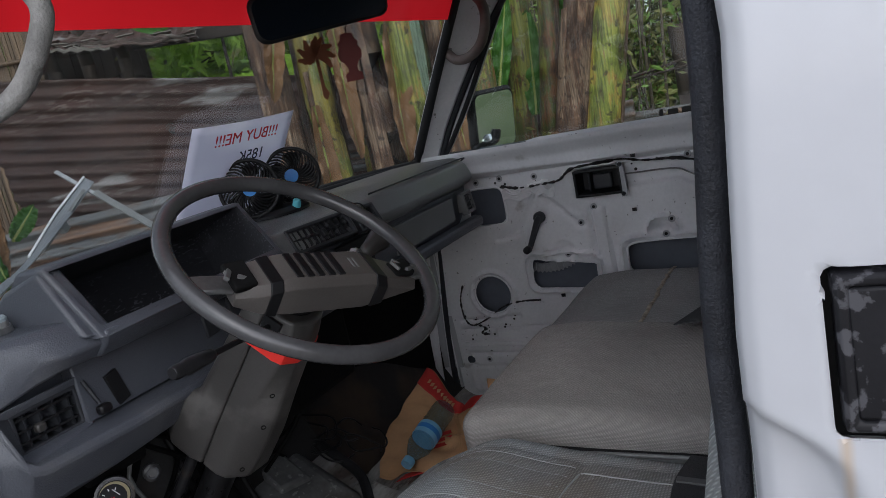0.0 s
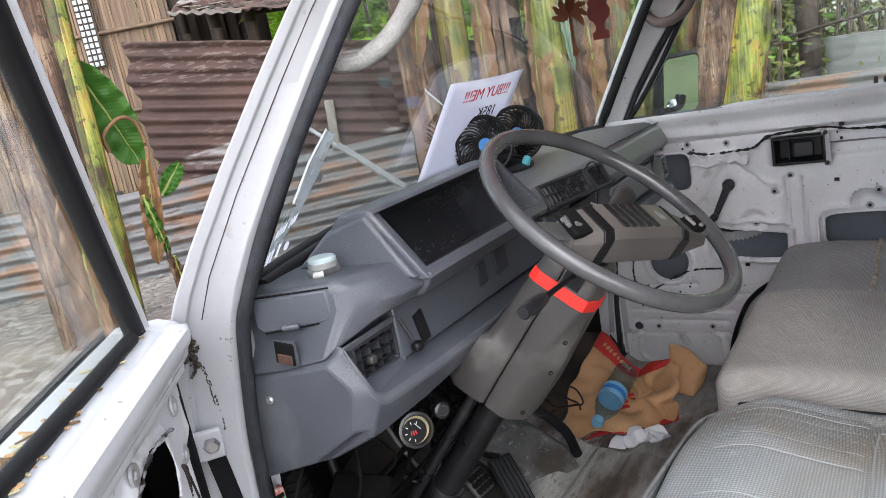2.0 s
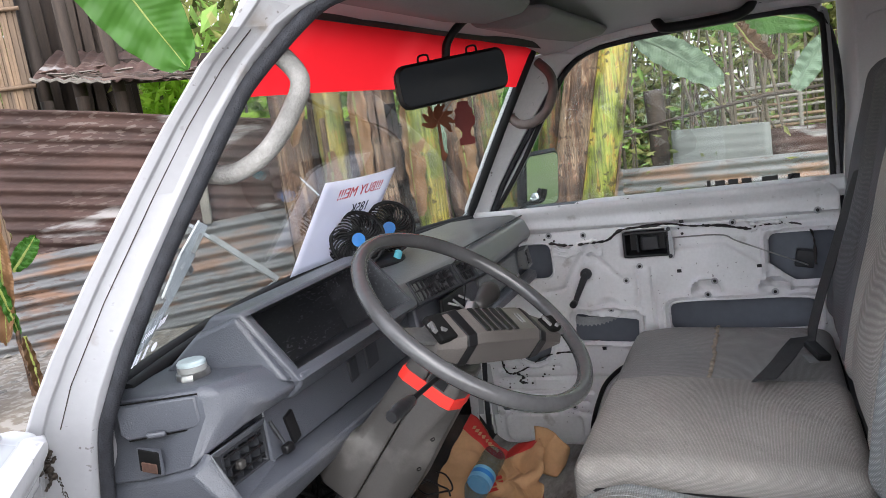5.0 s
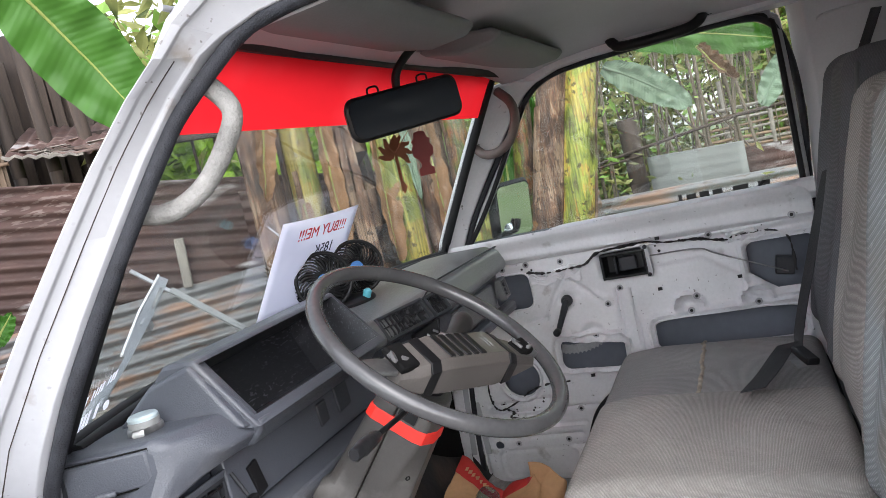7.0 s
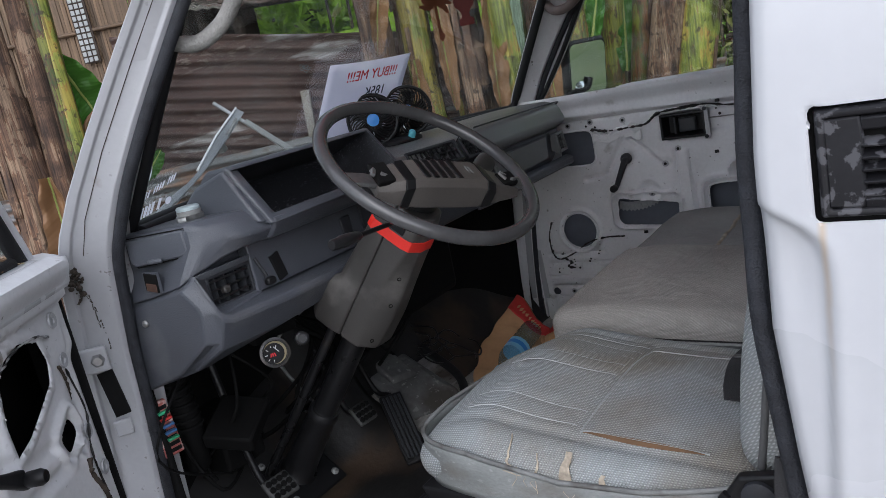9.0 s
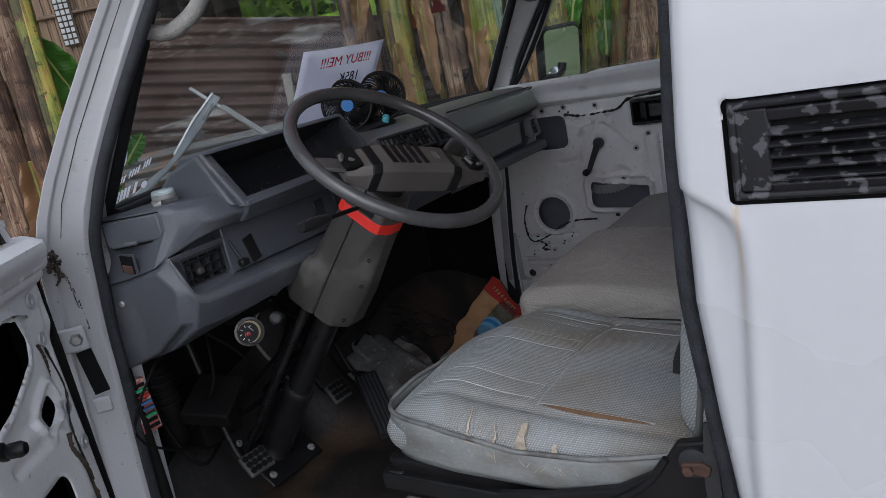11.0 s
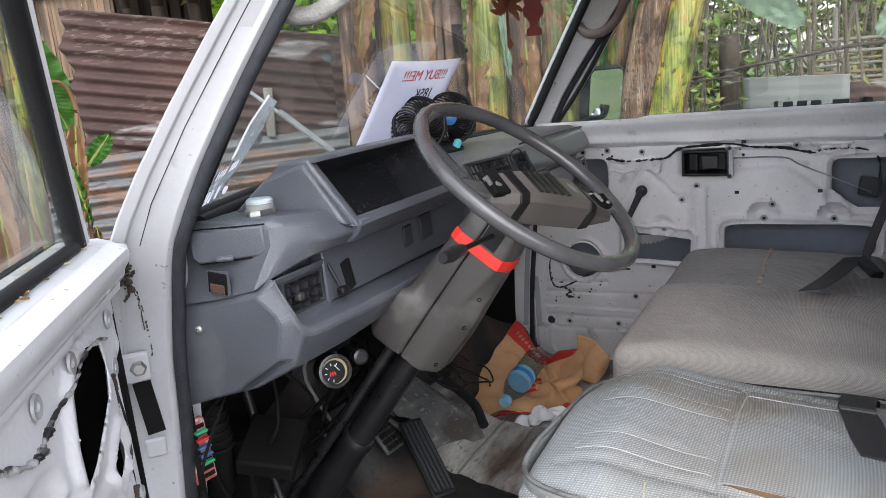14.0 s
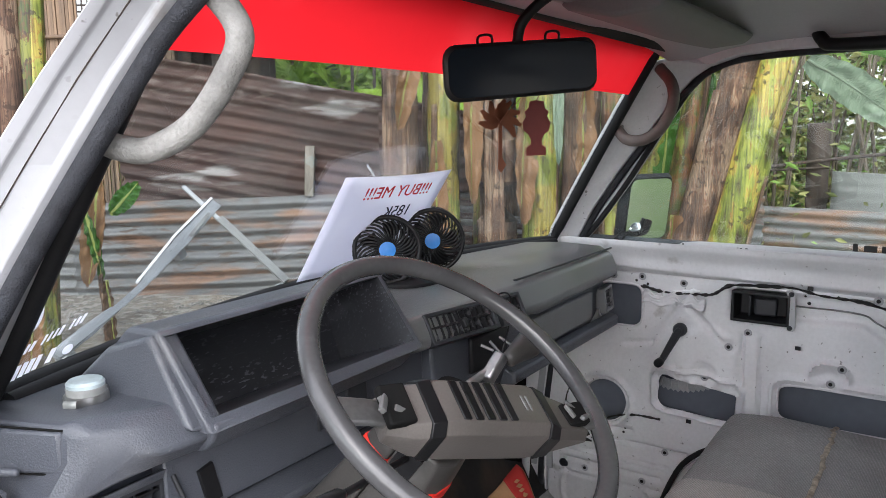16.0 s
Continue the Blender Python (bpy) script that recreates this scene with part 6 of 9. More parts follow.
PADS2 = [(-0.132, 0.022, 0.010, -0.018, 0.006), (-0.10, 0.034, 0.014, -0.024, 0.016), (-0.06, 0.036, 0.018, -0.028, 0.026), (0.065, 0.036, 0.018, -0.028, 0.026), (0.10, 0.033, 0.014, -0.022, 0.014), (0.165, 0.024, 0.008, -0.014, 0.0)]
part("centre_pad", bm_loft([[pw(a, b, c) for b, c in ((-w, lo), (w, lo), (w, hi - 0.012), (w * 0.72, hi), (-w * 0.72, hi), (-w, hi - 0.012))] for a, w, _, lo, hi in PADS2]), PAD, sw, "cracked taupe centre pad", 24, 0.0025, 2)
for k in range(5):
    part("grille_strip", bm_box((0.0105, 0.050, 0.004), Matrix.Translation(pw(-0.048 + k * 0.0165, 0.0, 0.0262)) @ Matrix((W1 * math.cos(TURN) + W2 * math.sin(TURN), -W1 * math.sin(TURN) + W2 * math.cos(TURN), WN)).transposed().to_4x4()), BLACK, sw, "dark ribbed strip", 30, 0.001)
WM = Matrix((W1 * math.cos(TURN) + W2 * math.sin(TURN), -W1 * math.sin(TURN) + W2 * math.cos(TURN), WN)).transposed().to_4x4()
for k in range(2):
    part("emblem_bar", bm_box((0.0025, 0.020, 0.002), Matrix.Translation(pw(0.046 + k * 0.007, 0.0, 0.0262)) @ WM), DASHR, sw, "", 0)
for a, w in ((-0.082, 0.016), (0.088, 0.022)):
    rings = []
    for da in (-w / 2, w / 2):
        ww, lo, hi = [float(np.interp(a + da, [r[0] for r in PADS2], [r[k] for r in PADS2])) for k in (1, 3, 4)]
        ww, lo, hi = ww + 0.0022, lo - 0.0022, hi + 0.0022
        rings.append([pw(a + da, b, c) for b, c in ((-ww, lo), (ww, lo), (ww, hi - 0.012), (ww * 0.72, hi), (-ww * 0.72, hi), (-ww, hi - 0.012))])
    part("black_tape", bm_loft(rings), BLACK, sw, "black tape round the pad", 32, 0.001)
for a0, a1, b0 in ((-0.11, -0.196, 0.0), (0.15, 0.2, 0.0)):
    tip = pw(a1, b0, 0.0)
    d = tip - WC
    tip = WC + d.normalized() * 0.193
    part("spoke", bm_ribbon([pw(a0, 0, -0.004), (pw(a0, 0, -0.004) + tip) / 2 + WN * 0.002, tip], WM.to_3x3() @ Vector((0, 1, 0)), 0.03, 0.008), STEEL, sw, "bare steel spoke", 35, 0.002)
for k, (da, db, r) in enumerate(((0.0, 0.012, 30), (0.012, -0.01, -20), (-0.012, -0.002, 60))):
    part("broken_clip", bm_box((0.026, 0.007, 0.006), Matrix.Translation(pw(-0.128 + da, db, 0.012 + 0.003 * k)) @ WM @ pose(0, 0, 0, 20, 10, r)), VINYLD, sw, "exposed horn contact", 35, 0.001)
    part("broken_clip", bm_box((0.018, 0.006, 0.005), Matrix.Translation(pw(0.140 + da, db * 0.8, 0.013 + 0.002 * k)) @ WM @ pose(0, 0, 0, -15, 10, -r)), VINYLD, sw, "exposed horn contact", 35, 0.001)
# near-black blocks stand for the shaded openings at the pad's ends
for a, b, sx_w, sy_w, hz in ((-0.122, 0.0, 0.032, 0.046, 0.013), (0.142, 0.0, 0.036, 0.03, 0.008)):
    part("broken_cavity", bm_box((sx_w, sy_w, 0.012), Matrix.Translation(pw(a, b, hz)) @ WM @ pose(0, 0, 0, 6, -8, 5)), UNDER, sw, "near-black block standing for the broken-open end", 30, 0.003)
part("hub_boss", bm_lathe([(0.03, -0.02), (0.034, -0.05), (0.04, -0.085)], at(WC, WN), 28), BLACK, sw, smooth=50)

# ---- steering column ----
AX = Vector((-0.075, 0.60, -0.795)).normalized()
AS = (Vector((1, 0, 0)) - AX * AX.x).normalized()
AU = AS.cross(AX)
if AU.y > 0:
    AU = -AU
cp = lambda s, a, b: WC + AX * s + AS * a + AU * b
sc = thing("steering_column", "brown-grey plastic steering column shroud with a red taped collar", "steering column")
# along the column: half widths of the knee and dash shells, depth to the dash, ridge, depth to the knees
SH = [(0.075, 0.042, 0.042, 0.044, 0.040, 0.050), (0.11, 0.045, 0.045, 0.048, 0.046, 0.055), (0.142, 0.047, 0.047, 0.050, 0.046, 0.057), (0.21, 0.052, 0.052, 0.056, 0.034, 0.060), (0.266, 0.055, 0.055, 0.062, 0.034, 0.064),
      (0.284, 0.056, 0.065, 0.086, 0.034, 0.065), (0.36, 0.058, 0.065, 0.084, 0.038, 0.062), (0.375, 0.055, 0.061, 0.078, 0.036, 0.056)]


def knee_side(w, v, u, r, t):
    return [(-w, -0.0072), (-w, r - 0.014), (-w * 0.9, r), (-w * 0.35, t), (w * 0.35, t), (w * 0.9, r), (w, r - 0.014), (w, -0.0072)]


def dash_side(w, v, u, r, t):
    return [(w, -0.0088), (v, -u * 0.35), (v, -u + 0.012), (v * 0.85, -u), (-v * 0.85, -u), (-v, -u + 0.012), (-v, -u * 0.35), (-w, -0.0088)]


def sh_at(s, k=1.0):
    row = [float(np.interp(s, [r[0] for r in SH], [r[i] for r in SH])) for i in range(1, 6)]
    return [cp(s, a * k, b * k) for a, b in knee_side(*row) + dash_side(*row)]


for side_of, tone in ((knee_side, "brown-grey shroud half towards the knees"), (dash_side, "brown-grey shroud half towards the dashboard")):
    part("shroud_half", bm_loft([[cp(r[0], a, b) for a, b in side_of(*r[1:])] for r in SH]), COLUMN, sc, tone, 30, 0.004, 3)
part("core", bm_tube([cp(0.08, 0, 0), cp(0.37, 0, 0)], 0.036, 12), UNDER, sc, "dark column core", 60)
part("red_collar", bm_loft([sh_at(0.122, 1.03), sh_at(0.142, 1.03)]), REDTAPE, sc, "glossy red tape collar", 24, 0.001)
for s, a, b in ((0.352, -0.036, 0.0505), (0.205, -0.032, 0.0485), (0.265, -0.030, 0.054)):
    part("screw_hole", bm_lathe([(0.0040, -0.002), (0.0040, 0.0006), (0.0026, 0.0003), (0.0026, -0.004)], at(cp(s, a, b), AU - AS * 0.75), 14), UNDER, sc, smooth=40)
stalk_root, stalk_end = cp(0.095, -0.05, 0.01), Vector((-0.632, -0.080, 1.09))
sd = (stalk_end - stalk_root).normalized()
st = part("stalk", bm_tube([stalk_root, stalk_root + sd * 0.13], 0.0042, 10), BLACK, sc, "black indicator stalk", 60)
part("stalk_knob", bm_lathe([(0.004, -0.050), (0.0085, -0.042), (0.0105, -0.018), (0.0112, 0.0), (0.0095, 0.007), (0.0095, 0.022), (0.0075, 0.025), (0, 0.025)], at(stalk_root + sd * 0.160, sd), 10), GLOSSB, st, "ribbed black knob", 40)
part("stalk_slot", bm_box((0.006, 0.03, 0.035), Matrix.Translation(cp(0.10, -0.0455, 0.012)) @ Matrix((AS, AU, AX)).transposed().to_4x4()), BLACK, sc, smooth=0)
part("lower_tube", bm_tube([cp(0.37, 0, 0), cp(0.86, 0, 0)], 0.026, 16), GLOSSB, sc, "black column tube", 60)
part("boot", bm_lathe([(0.03, 0.0), (0.033, 0.006), (0.033, 0.02), (0.031, 0.024), (0.035, 0.15), (0.037, 0.19), (0.05, 0.20), (0.055, 0.215)], at(cp(0.60, 0, 0), AX), 28), GLOSSB, sc, "black rubber boot", 50)
part("flange", bm_box((0.17, 0.16, 0.01), Matrix.Translation(cp(0.80, 0, 0)) @ Matrix((AS, AU, AX)).transposed().to_4x4()), BLACK, sc, "bolted steel plate", 35, 0.01)
for a_, b_ in ((-0.065, 0.055), (0.065, 0.055), (-0.065, -0.055), (0.065, -0.055)):
    screw(sc, cp(0.795, a_, b_), -AX, 0.009, GREYM, "bolt")
part("shift_rod", bm_tube([cp(0.36, -0.048, -0.03), cp(0.82, -0.066, -0.03)], 0.0095, 10), GLOSSB, sc, "black shift rod", 60)
part("shift_rod", bm_tube([cp(0.30, 0.06, -0.05), cp(0.75, 0.09, -0.06)], 0.008, 10), BLACK, sc, "black shift rod", 60)

# ---- under the dashboard ----
ga = thing("hanging_gauge", "round gauge with an ivory dial hung under the dashboard", "gauge")
GM = at((-0.614, 0.158, 0.884), (-0.55, -0.80, 0.25)) @ Matrix.Scale(0.84, 4)
part("case", bm_lathe([(0.022, -0.05), (0.030, -0.045), (0.030, -0.004), (0.033, 0.0), (0.033, 0.006), (0.028, 0.007), (0.027, 0.001)], GM, 32), GLOSSB, ga, "black gauge case", 40)
part("dial", bm_lathe([(0.0265, 0.0018), (0.0, 0.0018)], GM, 32), BLACK, ga, "dark dial", 0)
part("dial_scale", bm_lathe([(0.0250, 0.0024), (0.0, 0.0024)], GM, 28), IVORY, ga, "ivory crescent scale", 0)
part("dial_mark", bm_lathe([(0.0228, 0.003), (0.0, 0.003)], GM @ pose(-0.0028, -0.0012, 0), 24), BLACK, ga, "dark dial centre", 0)
for k in range(6):
    a_ = radians(60 + 40 * k)
    part("dial_bar", bm_box((0.0014, 0.005, 0.0006), GM @ pose(-0.0036 + 0.016 * math.cos(a_), -0.0020 + 0.016 * math.sin(a_), 0.0034, 0, 0, 60 + 40 * k - 90)), STICK, ga, smooth=0)
for k in range(3):
    part("dial_bar", bm_box((0.0022, 0.008, 0.0006), GM @ pose(-0.010 + 0.0045 * k, -0.004, 0.0034, 0, 0, 14 * k - 14)), REDINK, ga, smooth=0)
part("needle", bm_box((0.0012, 0.016, 0.0008), GM @ pose(0.004, 0.006, 0.004, 0, 0, 35)), STICK, ga, smooth=0)
gk = thing("dash_knob", "black ribbed pull knob under the dashboard", "knob")
KM = at((-0.550, 0.150, 0.885), (-0.5, -0.83, 0.2))
part("knob", bm_lathe([(0.008, -0.03), (0.011, -0.014), (0.0135, -0.010), (0.0135, 0.004), (0.0095, 0.006)], KM, 12), GLOSSB, gk, smooth=25)
part("ring", bm_lathe([(0.009, 0.0055), (0.009, 0.0075), (0.0068, 0.0075), (0.006, 0.003)], KM, 20), DARKP, gk, "worn dark ring", 45)
part("bracket", bm_box((0.10, 0.03, 0.03), pose(-0.57, 0.205, 0.912, 15, 0, -8)), UNDER, ga, "dark bracket", 35, 0.005)
fb = thing("fuse_box", "open red fuse box with coloured fuses on the kick panel", "fuse box")
FM = pose(-0.760, 0.334, 0.788, 0, -4, -16)
part("base", bm_box((0.036, 0.014, 0.108), FM), FUSER, fb, "dusty red base", 30, 0.003)
part("bracket", bm_box((0.02, 0.07, 0.05), FM @ pose(0.002, 0.042, 0)), UNDER, fb, "dark bracket", 0)
for k in range(8):
    part("fuse_slot", bm_box((0.026, 0.003, 0.0075), FM @ pose(0.002, -0.0062, 0.042 - k * 0.0122)), UNDER, fb, smooth=0)
for k, tone in enumerate((FGREEN, REDP, FBLUE, FBLUE, FGREEN)):
    fu = part("fuse", bm_box((0.021, 0.011, 0.0045), FM @ pose(0.005, -0.012, 0.034 - k * 0.0133)), tone, fb, smooth=30, bevel=0.001)
    for c in (-1, 1):
        part("blade", bm_box((0.004, 0.006, 0.002), FM @ pose(0.005 + c * 0.006, -0.0055, 0.034 - k * 0.0133)), STEEL, fu, smooth=0)
# housing, ducts and cables carry the underdash shade in their near-black colour
ub = thing("heater_housing", "heater housing and ducts under the dashboard, coloured near black for shade", "heater")
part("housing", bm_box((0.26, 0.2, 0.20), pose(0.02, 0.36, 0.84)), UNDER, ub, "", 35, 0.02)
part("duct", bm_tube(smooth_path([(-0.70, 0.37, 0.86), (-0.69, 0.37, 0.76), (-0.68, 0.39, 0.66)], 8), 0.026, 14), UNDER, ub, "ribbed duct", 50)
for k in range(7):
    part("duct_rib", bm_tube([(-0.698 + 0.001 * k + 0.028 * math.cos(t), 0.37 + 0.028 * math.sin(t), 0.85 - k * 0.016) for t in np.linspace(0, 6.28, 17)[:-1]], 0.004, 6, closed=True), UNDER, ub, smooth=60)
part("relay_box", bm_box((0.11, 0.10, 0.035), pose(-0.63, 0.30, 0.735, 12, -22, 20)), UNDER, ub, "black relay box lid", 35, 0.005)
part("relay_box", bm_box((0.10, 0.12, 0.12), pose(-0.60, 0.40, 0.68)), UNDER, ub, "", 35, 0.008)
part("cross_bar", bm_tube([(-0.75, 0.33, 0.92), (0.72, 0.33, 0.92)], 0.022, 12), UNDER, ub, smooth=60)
rnd = random.Random(21)
for k in range(16):
    x0 = -0.72 + rnd.random() * 0.75
    pts = [(x0, 0.24 + rnd.random() * 0.1, 0.90), (x0 + rnd.gauss(0, 0.06), 0.25 + rnd.random() * 0.12, 0.82 - rnd.random() * 0.06), (x0 + rnd.gauss(0, 0.08), 0.30 + rnd.random() * 0.1, 0.72 - rnd.random() * 0.12), (x0 + rnd.gauss(0, 0.1), 0.36 + rnd.random() * 0.1, 0.62)]
    part("cable", bm_tube(smooth_path(pts, 6), 0.0025 + 0.003 * rnd.random(), 6), UNDER if k != 5 else GREYM, ub, smooth=60)

# pedals
def pedal(c, w, h, tilt, turn, label, arm_to):
    p = thing("pedal", label, "pedal")
    m = pose(*c, tilt, 0, turn)
    part("pad", bm_box((w, 0.012, h), m), PEDALM, p, "", 35, 0.005)
    # raised near-black discs stand for the pad's dark holes
    for i in range(4):
        for j in range(3):
            part("stud", bm_lathe([(0.0065, 0), (0.0065, 0.003), (0.004, 0.004)], m @ pose((i - 1.5) * w / 4.6, -0.006, (j - 1) * h / 3.6, 90), 8), UNDER, p, smooth=0)
    part("arm", bm_tube(smooth_path([Vector(c) + Vector((0, 0.01, 0)), Vector(c) + Vector((0, 0.06, 0.02)), Vector(arm_to)], 6), 0.008, 8), BLACK, p, smooth=60)


pedal((-0.608, 0.255, 0.585), 0.062, 0.052, -48, -6, "black rubber clutch pedal worn grey", (-0.60, 0.38, 0.85))
pedal((-0.325, 0.265, 0.60), 0.055, 0.05, -40, -6, "black rubber brake pedal", (-0.34, 0.38, 0.85))
ac = thing("pedal", "long ribbed black accelerator pedal", "pedal")
A0, A1 = Vector((-0.297, 0.156, 0.474)), Vector((-0.192, 0.295, 0.576))
AW = Vector((0.8, -0.6, 0.0)).normalized()
AN = (A1 - A0).cross(AW).normalized()
AN = AN if AN.z > 0 else -AN
part("treadle", bm_ribbon([A0, A1], AW, 0.056, 0.013), RUBBER, ac, "ribbed treadle", 35, 0.004)
for k in range(5):
    o_ = AW * (-0.02 + k * 0.01) + AN * 0.008
    part("rib", bm_ribbon([A0.lerp(A1, 0.05) + o_, A0.lerp(A1, 0.95) + o_], AW, 0.005, 0.006), DARKP, ac, "", 0)
part("arm", bm_tube(smooth_path([A1, A1 + Vector((0.0, 0.05, 0.02)), A1 + Vector((-0.02, 0.09, 0.20))], 6), 0.007, 8), BLACK, ac, smooth=60)
# engine cover bulge beyond the accelerator
ec = thing("engine_cover_step", "dusty grey metal housing on the floor with loose wires", "metal cover")
part("cover", bm_loft([[Vector(p) for p in r] for r in ([(-0.21, 0.25, 0.465), (-0.02, 0.18, 0.465), (0.05, 0.50, 0.465), (-0.20, 0.50, 0.465)], [(-0.20, 0.262, 0.53), (-0.03, 0.20, 0.52), (0.04, 0.50, 0.60), (-0.19, 0.50, 0.60)], [(-0.18, 0.30, 0.58), (-0.05, 0.25, 0.565), (0.01, 0.49, 0.66), (-0.17, 0.49, 0.66)])]), COVERM, ec, "dirty grey cover", 35, 0.012, 3)
part("cover_plate", bm_loft([[Vector(p) for p in r] for r in ([(-0.155, 0.31, 0.572), (-0.075, 0.285, 0.57), (-0.05, 0.38, 0.61), (-0.13, 0.40, 0.615)], [(-0.15, 0.315, 0.60), (-0.08, 0.292, 0.592), (-0.058, 0.372, 0.63), (-0.128, 0.392, 0.637)])]), COVERM, ec, "raised plate", 35, 0.006, 2)
part("cover_pipe", bm_tube(smooth_path([(-0.02, 0.19, 0.50), (0.03, 0.24, 0.53), (0.05, 0.32, 0.57), (0.06, 0.42, 0.62)], 6), 0.012, 10), RUBBER, ec, "black hose", 60)
for k in range(7):
    x0, y0 = 0.03 + rnd.random() * 0.12, 0.27 + rnd.random() * 0.18
    rr = 0.03 + 0.03 * rnd.random()
    pts = [(x0 + rr * math.cos(t_) , y0 + rr * math.sin(t_), 0.565 + (y0 - 0.3) * 0.5 + 0.006 * math.sin(3 * t_ + k) + 0.35 * rr * math.sin(t_)) for t_ in np.linspace(k, k + 4.5, 9)]
    part("loose_wire", bm_tube(smooth_path(pts, 8), 0.0025, 6), BLACK, ec, smooth=60)

# ---- seats ----
def rounded_block(half, r, n, deform):
    """A soft-edged block on a fine grid; deform moves each point."""
    bm = bmesh.new()
    h = np.array(half)
    for ax in range(3):
        for sg in (-1, 1):
            vs = {}
            for i in range(n[0] + 1):
                for j in range(n[1] + 1):
                    c = np.zeros(3)
                    c[ax], c[(ax + 1) % 3], c[(ax + 2) % 3] = sg, -1 + 2 * i / n[0], -1 + 2 * j / n[1]
                    p = c * h
                    inner = np.clip(p, -(h - r), h - r)
                    d = p - inner
                    L = np.linalg.norm(d)
                    vs[i, j] = bm.verts.new(deform(inner + (d / L * r if L > 0 else 0)))
            for i in range(n[0]):
                for j in range(n[1]):
                    bm.faces.new((vs[i, j], vs[i + 1, j], vs[i + 1, j + 1], vs[i, j + 1]))
    bmesh.ops.remove_doubles(bm, verts=bm.verts, dist=0.0002)
    return bm


def piping(pts, parent, r=0.0045, material=None, closed=False):
    return part("piping", bm_tube(pts, r, 8, closed=closed), material or VINYL, parent, "stitched piping", 60)


ds = thing("driver_seat", "worn grey-green woven driver's seat with torn front edge", "seat")
DX, DY, DZ = -0.452, -0.43, 0.738


def d_cush(p):
    x, y, z = p
    top = float(sstep(z, 0.0, 0.05))
    dome = 0.018 * (1 - (x / 0.26) ** 2) * top
    roll = -0.03 * float(sstep(y, 0.12, 0.26)) * top + 0.010 * float(sstep(y, 0.02, 0.16)) * (1 - float(sstep(y, 0.16, 0.25))) * top
    pleat = 0.0
    if top > 0.3 and abs(x) < 0.175 and 0.0 < y < 0.20:
        pleat = -0.0022 * math.exp(-((((x + 0.175) / 0.039) % 1.0 - 0.5) / 0.07) ** 2) * float(sstep(y, 0.0, 0.02)) * (1 - float(sstep(y, 0.18, 0.20)))
    crease = (-0.006 * math.exp(-((abs(x) - 0.185) / 0.007) ** 2) * (1 if y < 0.21 else 0) - 0.006 * math.exp(-((y - 0.0) / 0.008) ** 2) * (1 if abs(x) < 0.185 else 0)) * top
    wob = 0.004 * noise.noise((x * 9, y * 9, z * 9))
    return Vector((DX + x * (1 - 0.05 * float(sstep(y, 0.05, 0.26))), DY + y, DZ + z + dome + roll + pleat + crease + wob - 0.022 * float(sstep(x, 0.02, 0.24)) * top - 0.04 * (0.26 - y) / 0.52 * top))


part("cushion", rounded_block((0.245, 0.26, 0.05), 0.04, (72, 72), lambda p: d_cush((p[0], p[1], p[2] + 0.02))), CLOTH, ds, "grey-green woven cushion", 60)


def pipe_z(x, y):
    """Height of the cushion's piping: it sags along the doorway side."""
    sag = float(np.interp(y, (-0.67, -0.618, -0.545, -0.467, -0.365, -0.287, -0.2), (0.788, 0.782, 0.769, 0.760, 0.772, 0.784, 0.786)))
    return sag if x < DX - 0.1 else sag + (0.752 - sag) * min(1.0, (x - DX + 0.1) / 0.3)


edge, hem = [], []
for k in range(120):
    t = 2 * math.pi * k / 120
    cx, cy = abs(math.cos(t)) ** 0.28 * math.copysign(1, math.cos(t)), abs(math.sin(t)) ** 0.28 * math.copysign(1, math.sin(t))
    p = d_cush((cx * 0.244, cy * 0.259, 0.0))
    out = Vector((0.004 * math.cos(t), 0.004 * math.sin(t), 0))
    edge.append(Vector((p.x, p.y, pipe_z(p.x, p.y))) + out)
    hem.append(Vector((p.x, p.y, 0.709 + 0.004 * noise.noise((p.x * 8, p.y * 8, 2)))) + out * 0.4)
piping(edge, ds, 0.0038, VINYLM, True)
part("skirt", bm_loft([[a.lerp(b, t) + (a - Vector((DX, DY, a.z))).normalized() * (0.004 * math.sin(3.1 * t) + 0.003 * noise.noise((a.x * 14, a.y * 14, t * 2))) for a, b in zip(edge, hem)] for t in np.linspace(0, 1, 7)], False), SKIRT, ds, "stained grey vinyl skirt", 60, thick=0.002)
part("seat_frame", bm_loft([[Vector((DX + sx * a, DY - 0.005 + sy * b, z)) for sx, sy in ((-1, -1), (1, -1), (1, 1), (-1, 1))] for z, a, b in ((0.64, 0.224, 0.232), (0.711, 0.238, 0.252))]), BLACK, ds, "black steel seat frame", 35, 0.004)
for sx in (-1, 1):
    part("seat_slide", bm_box((0.03, 0.5, 0.022), pose(DX + sx * 0.2, DY + 0.02, 0.592)), GREYM, ds, "dirty steel slide", 35, 0.003)
# open flap in the cover showing brown card, torn tongues at the front
grid_mesh("seam_gap", lambda u, v: d_cush((-0.172 + 0.010 * (v - 0.5) * math.sin(math.pi * u), -0.01 - 0.165 * u, 0.07)) + Vector((0, 0, 0.0015)), 14, 2, CARDB, ds, "open seam with brown card", 0, thick=0.002)
for a_, b_s in (((-0.168, -0.004), (0.13, -0.008)), ((-0.168, -0.004), (-0.170, -0.18)), ((0.132, -0.01), (0.128, -0.18))):
    part("stitch_line", bm_tube([d_cush((a_[0] + (b_s[0] - a_[0]) * t, a_[1] + (b_s[1] - a_[1]) * t, 0.07)) + Vector((0, 0, 0.0004)) for t in np.linspace(0, 1, 24)], 0.0013, 6), VINYL, ds, "pale stitched seam", 60)
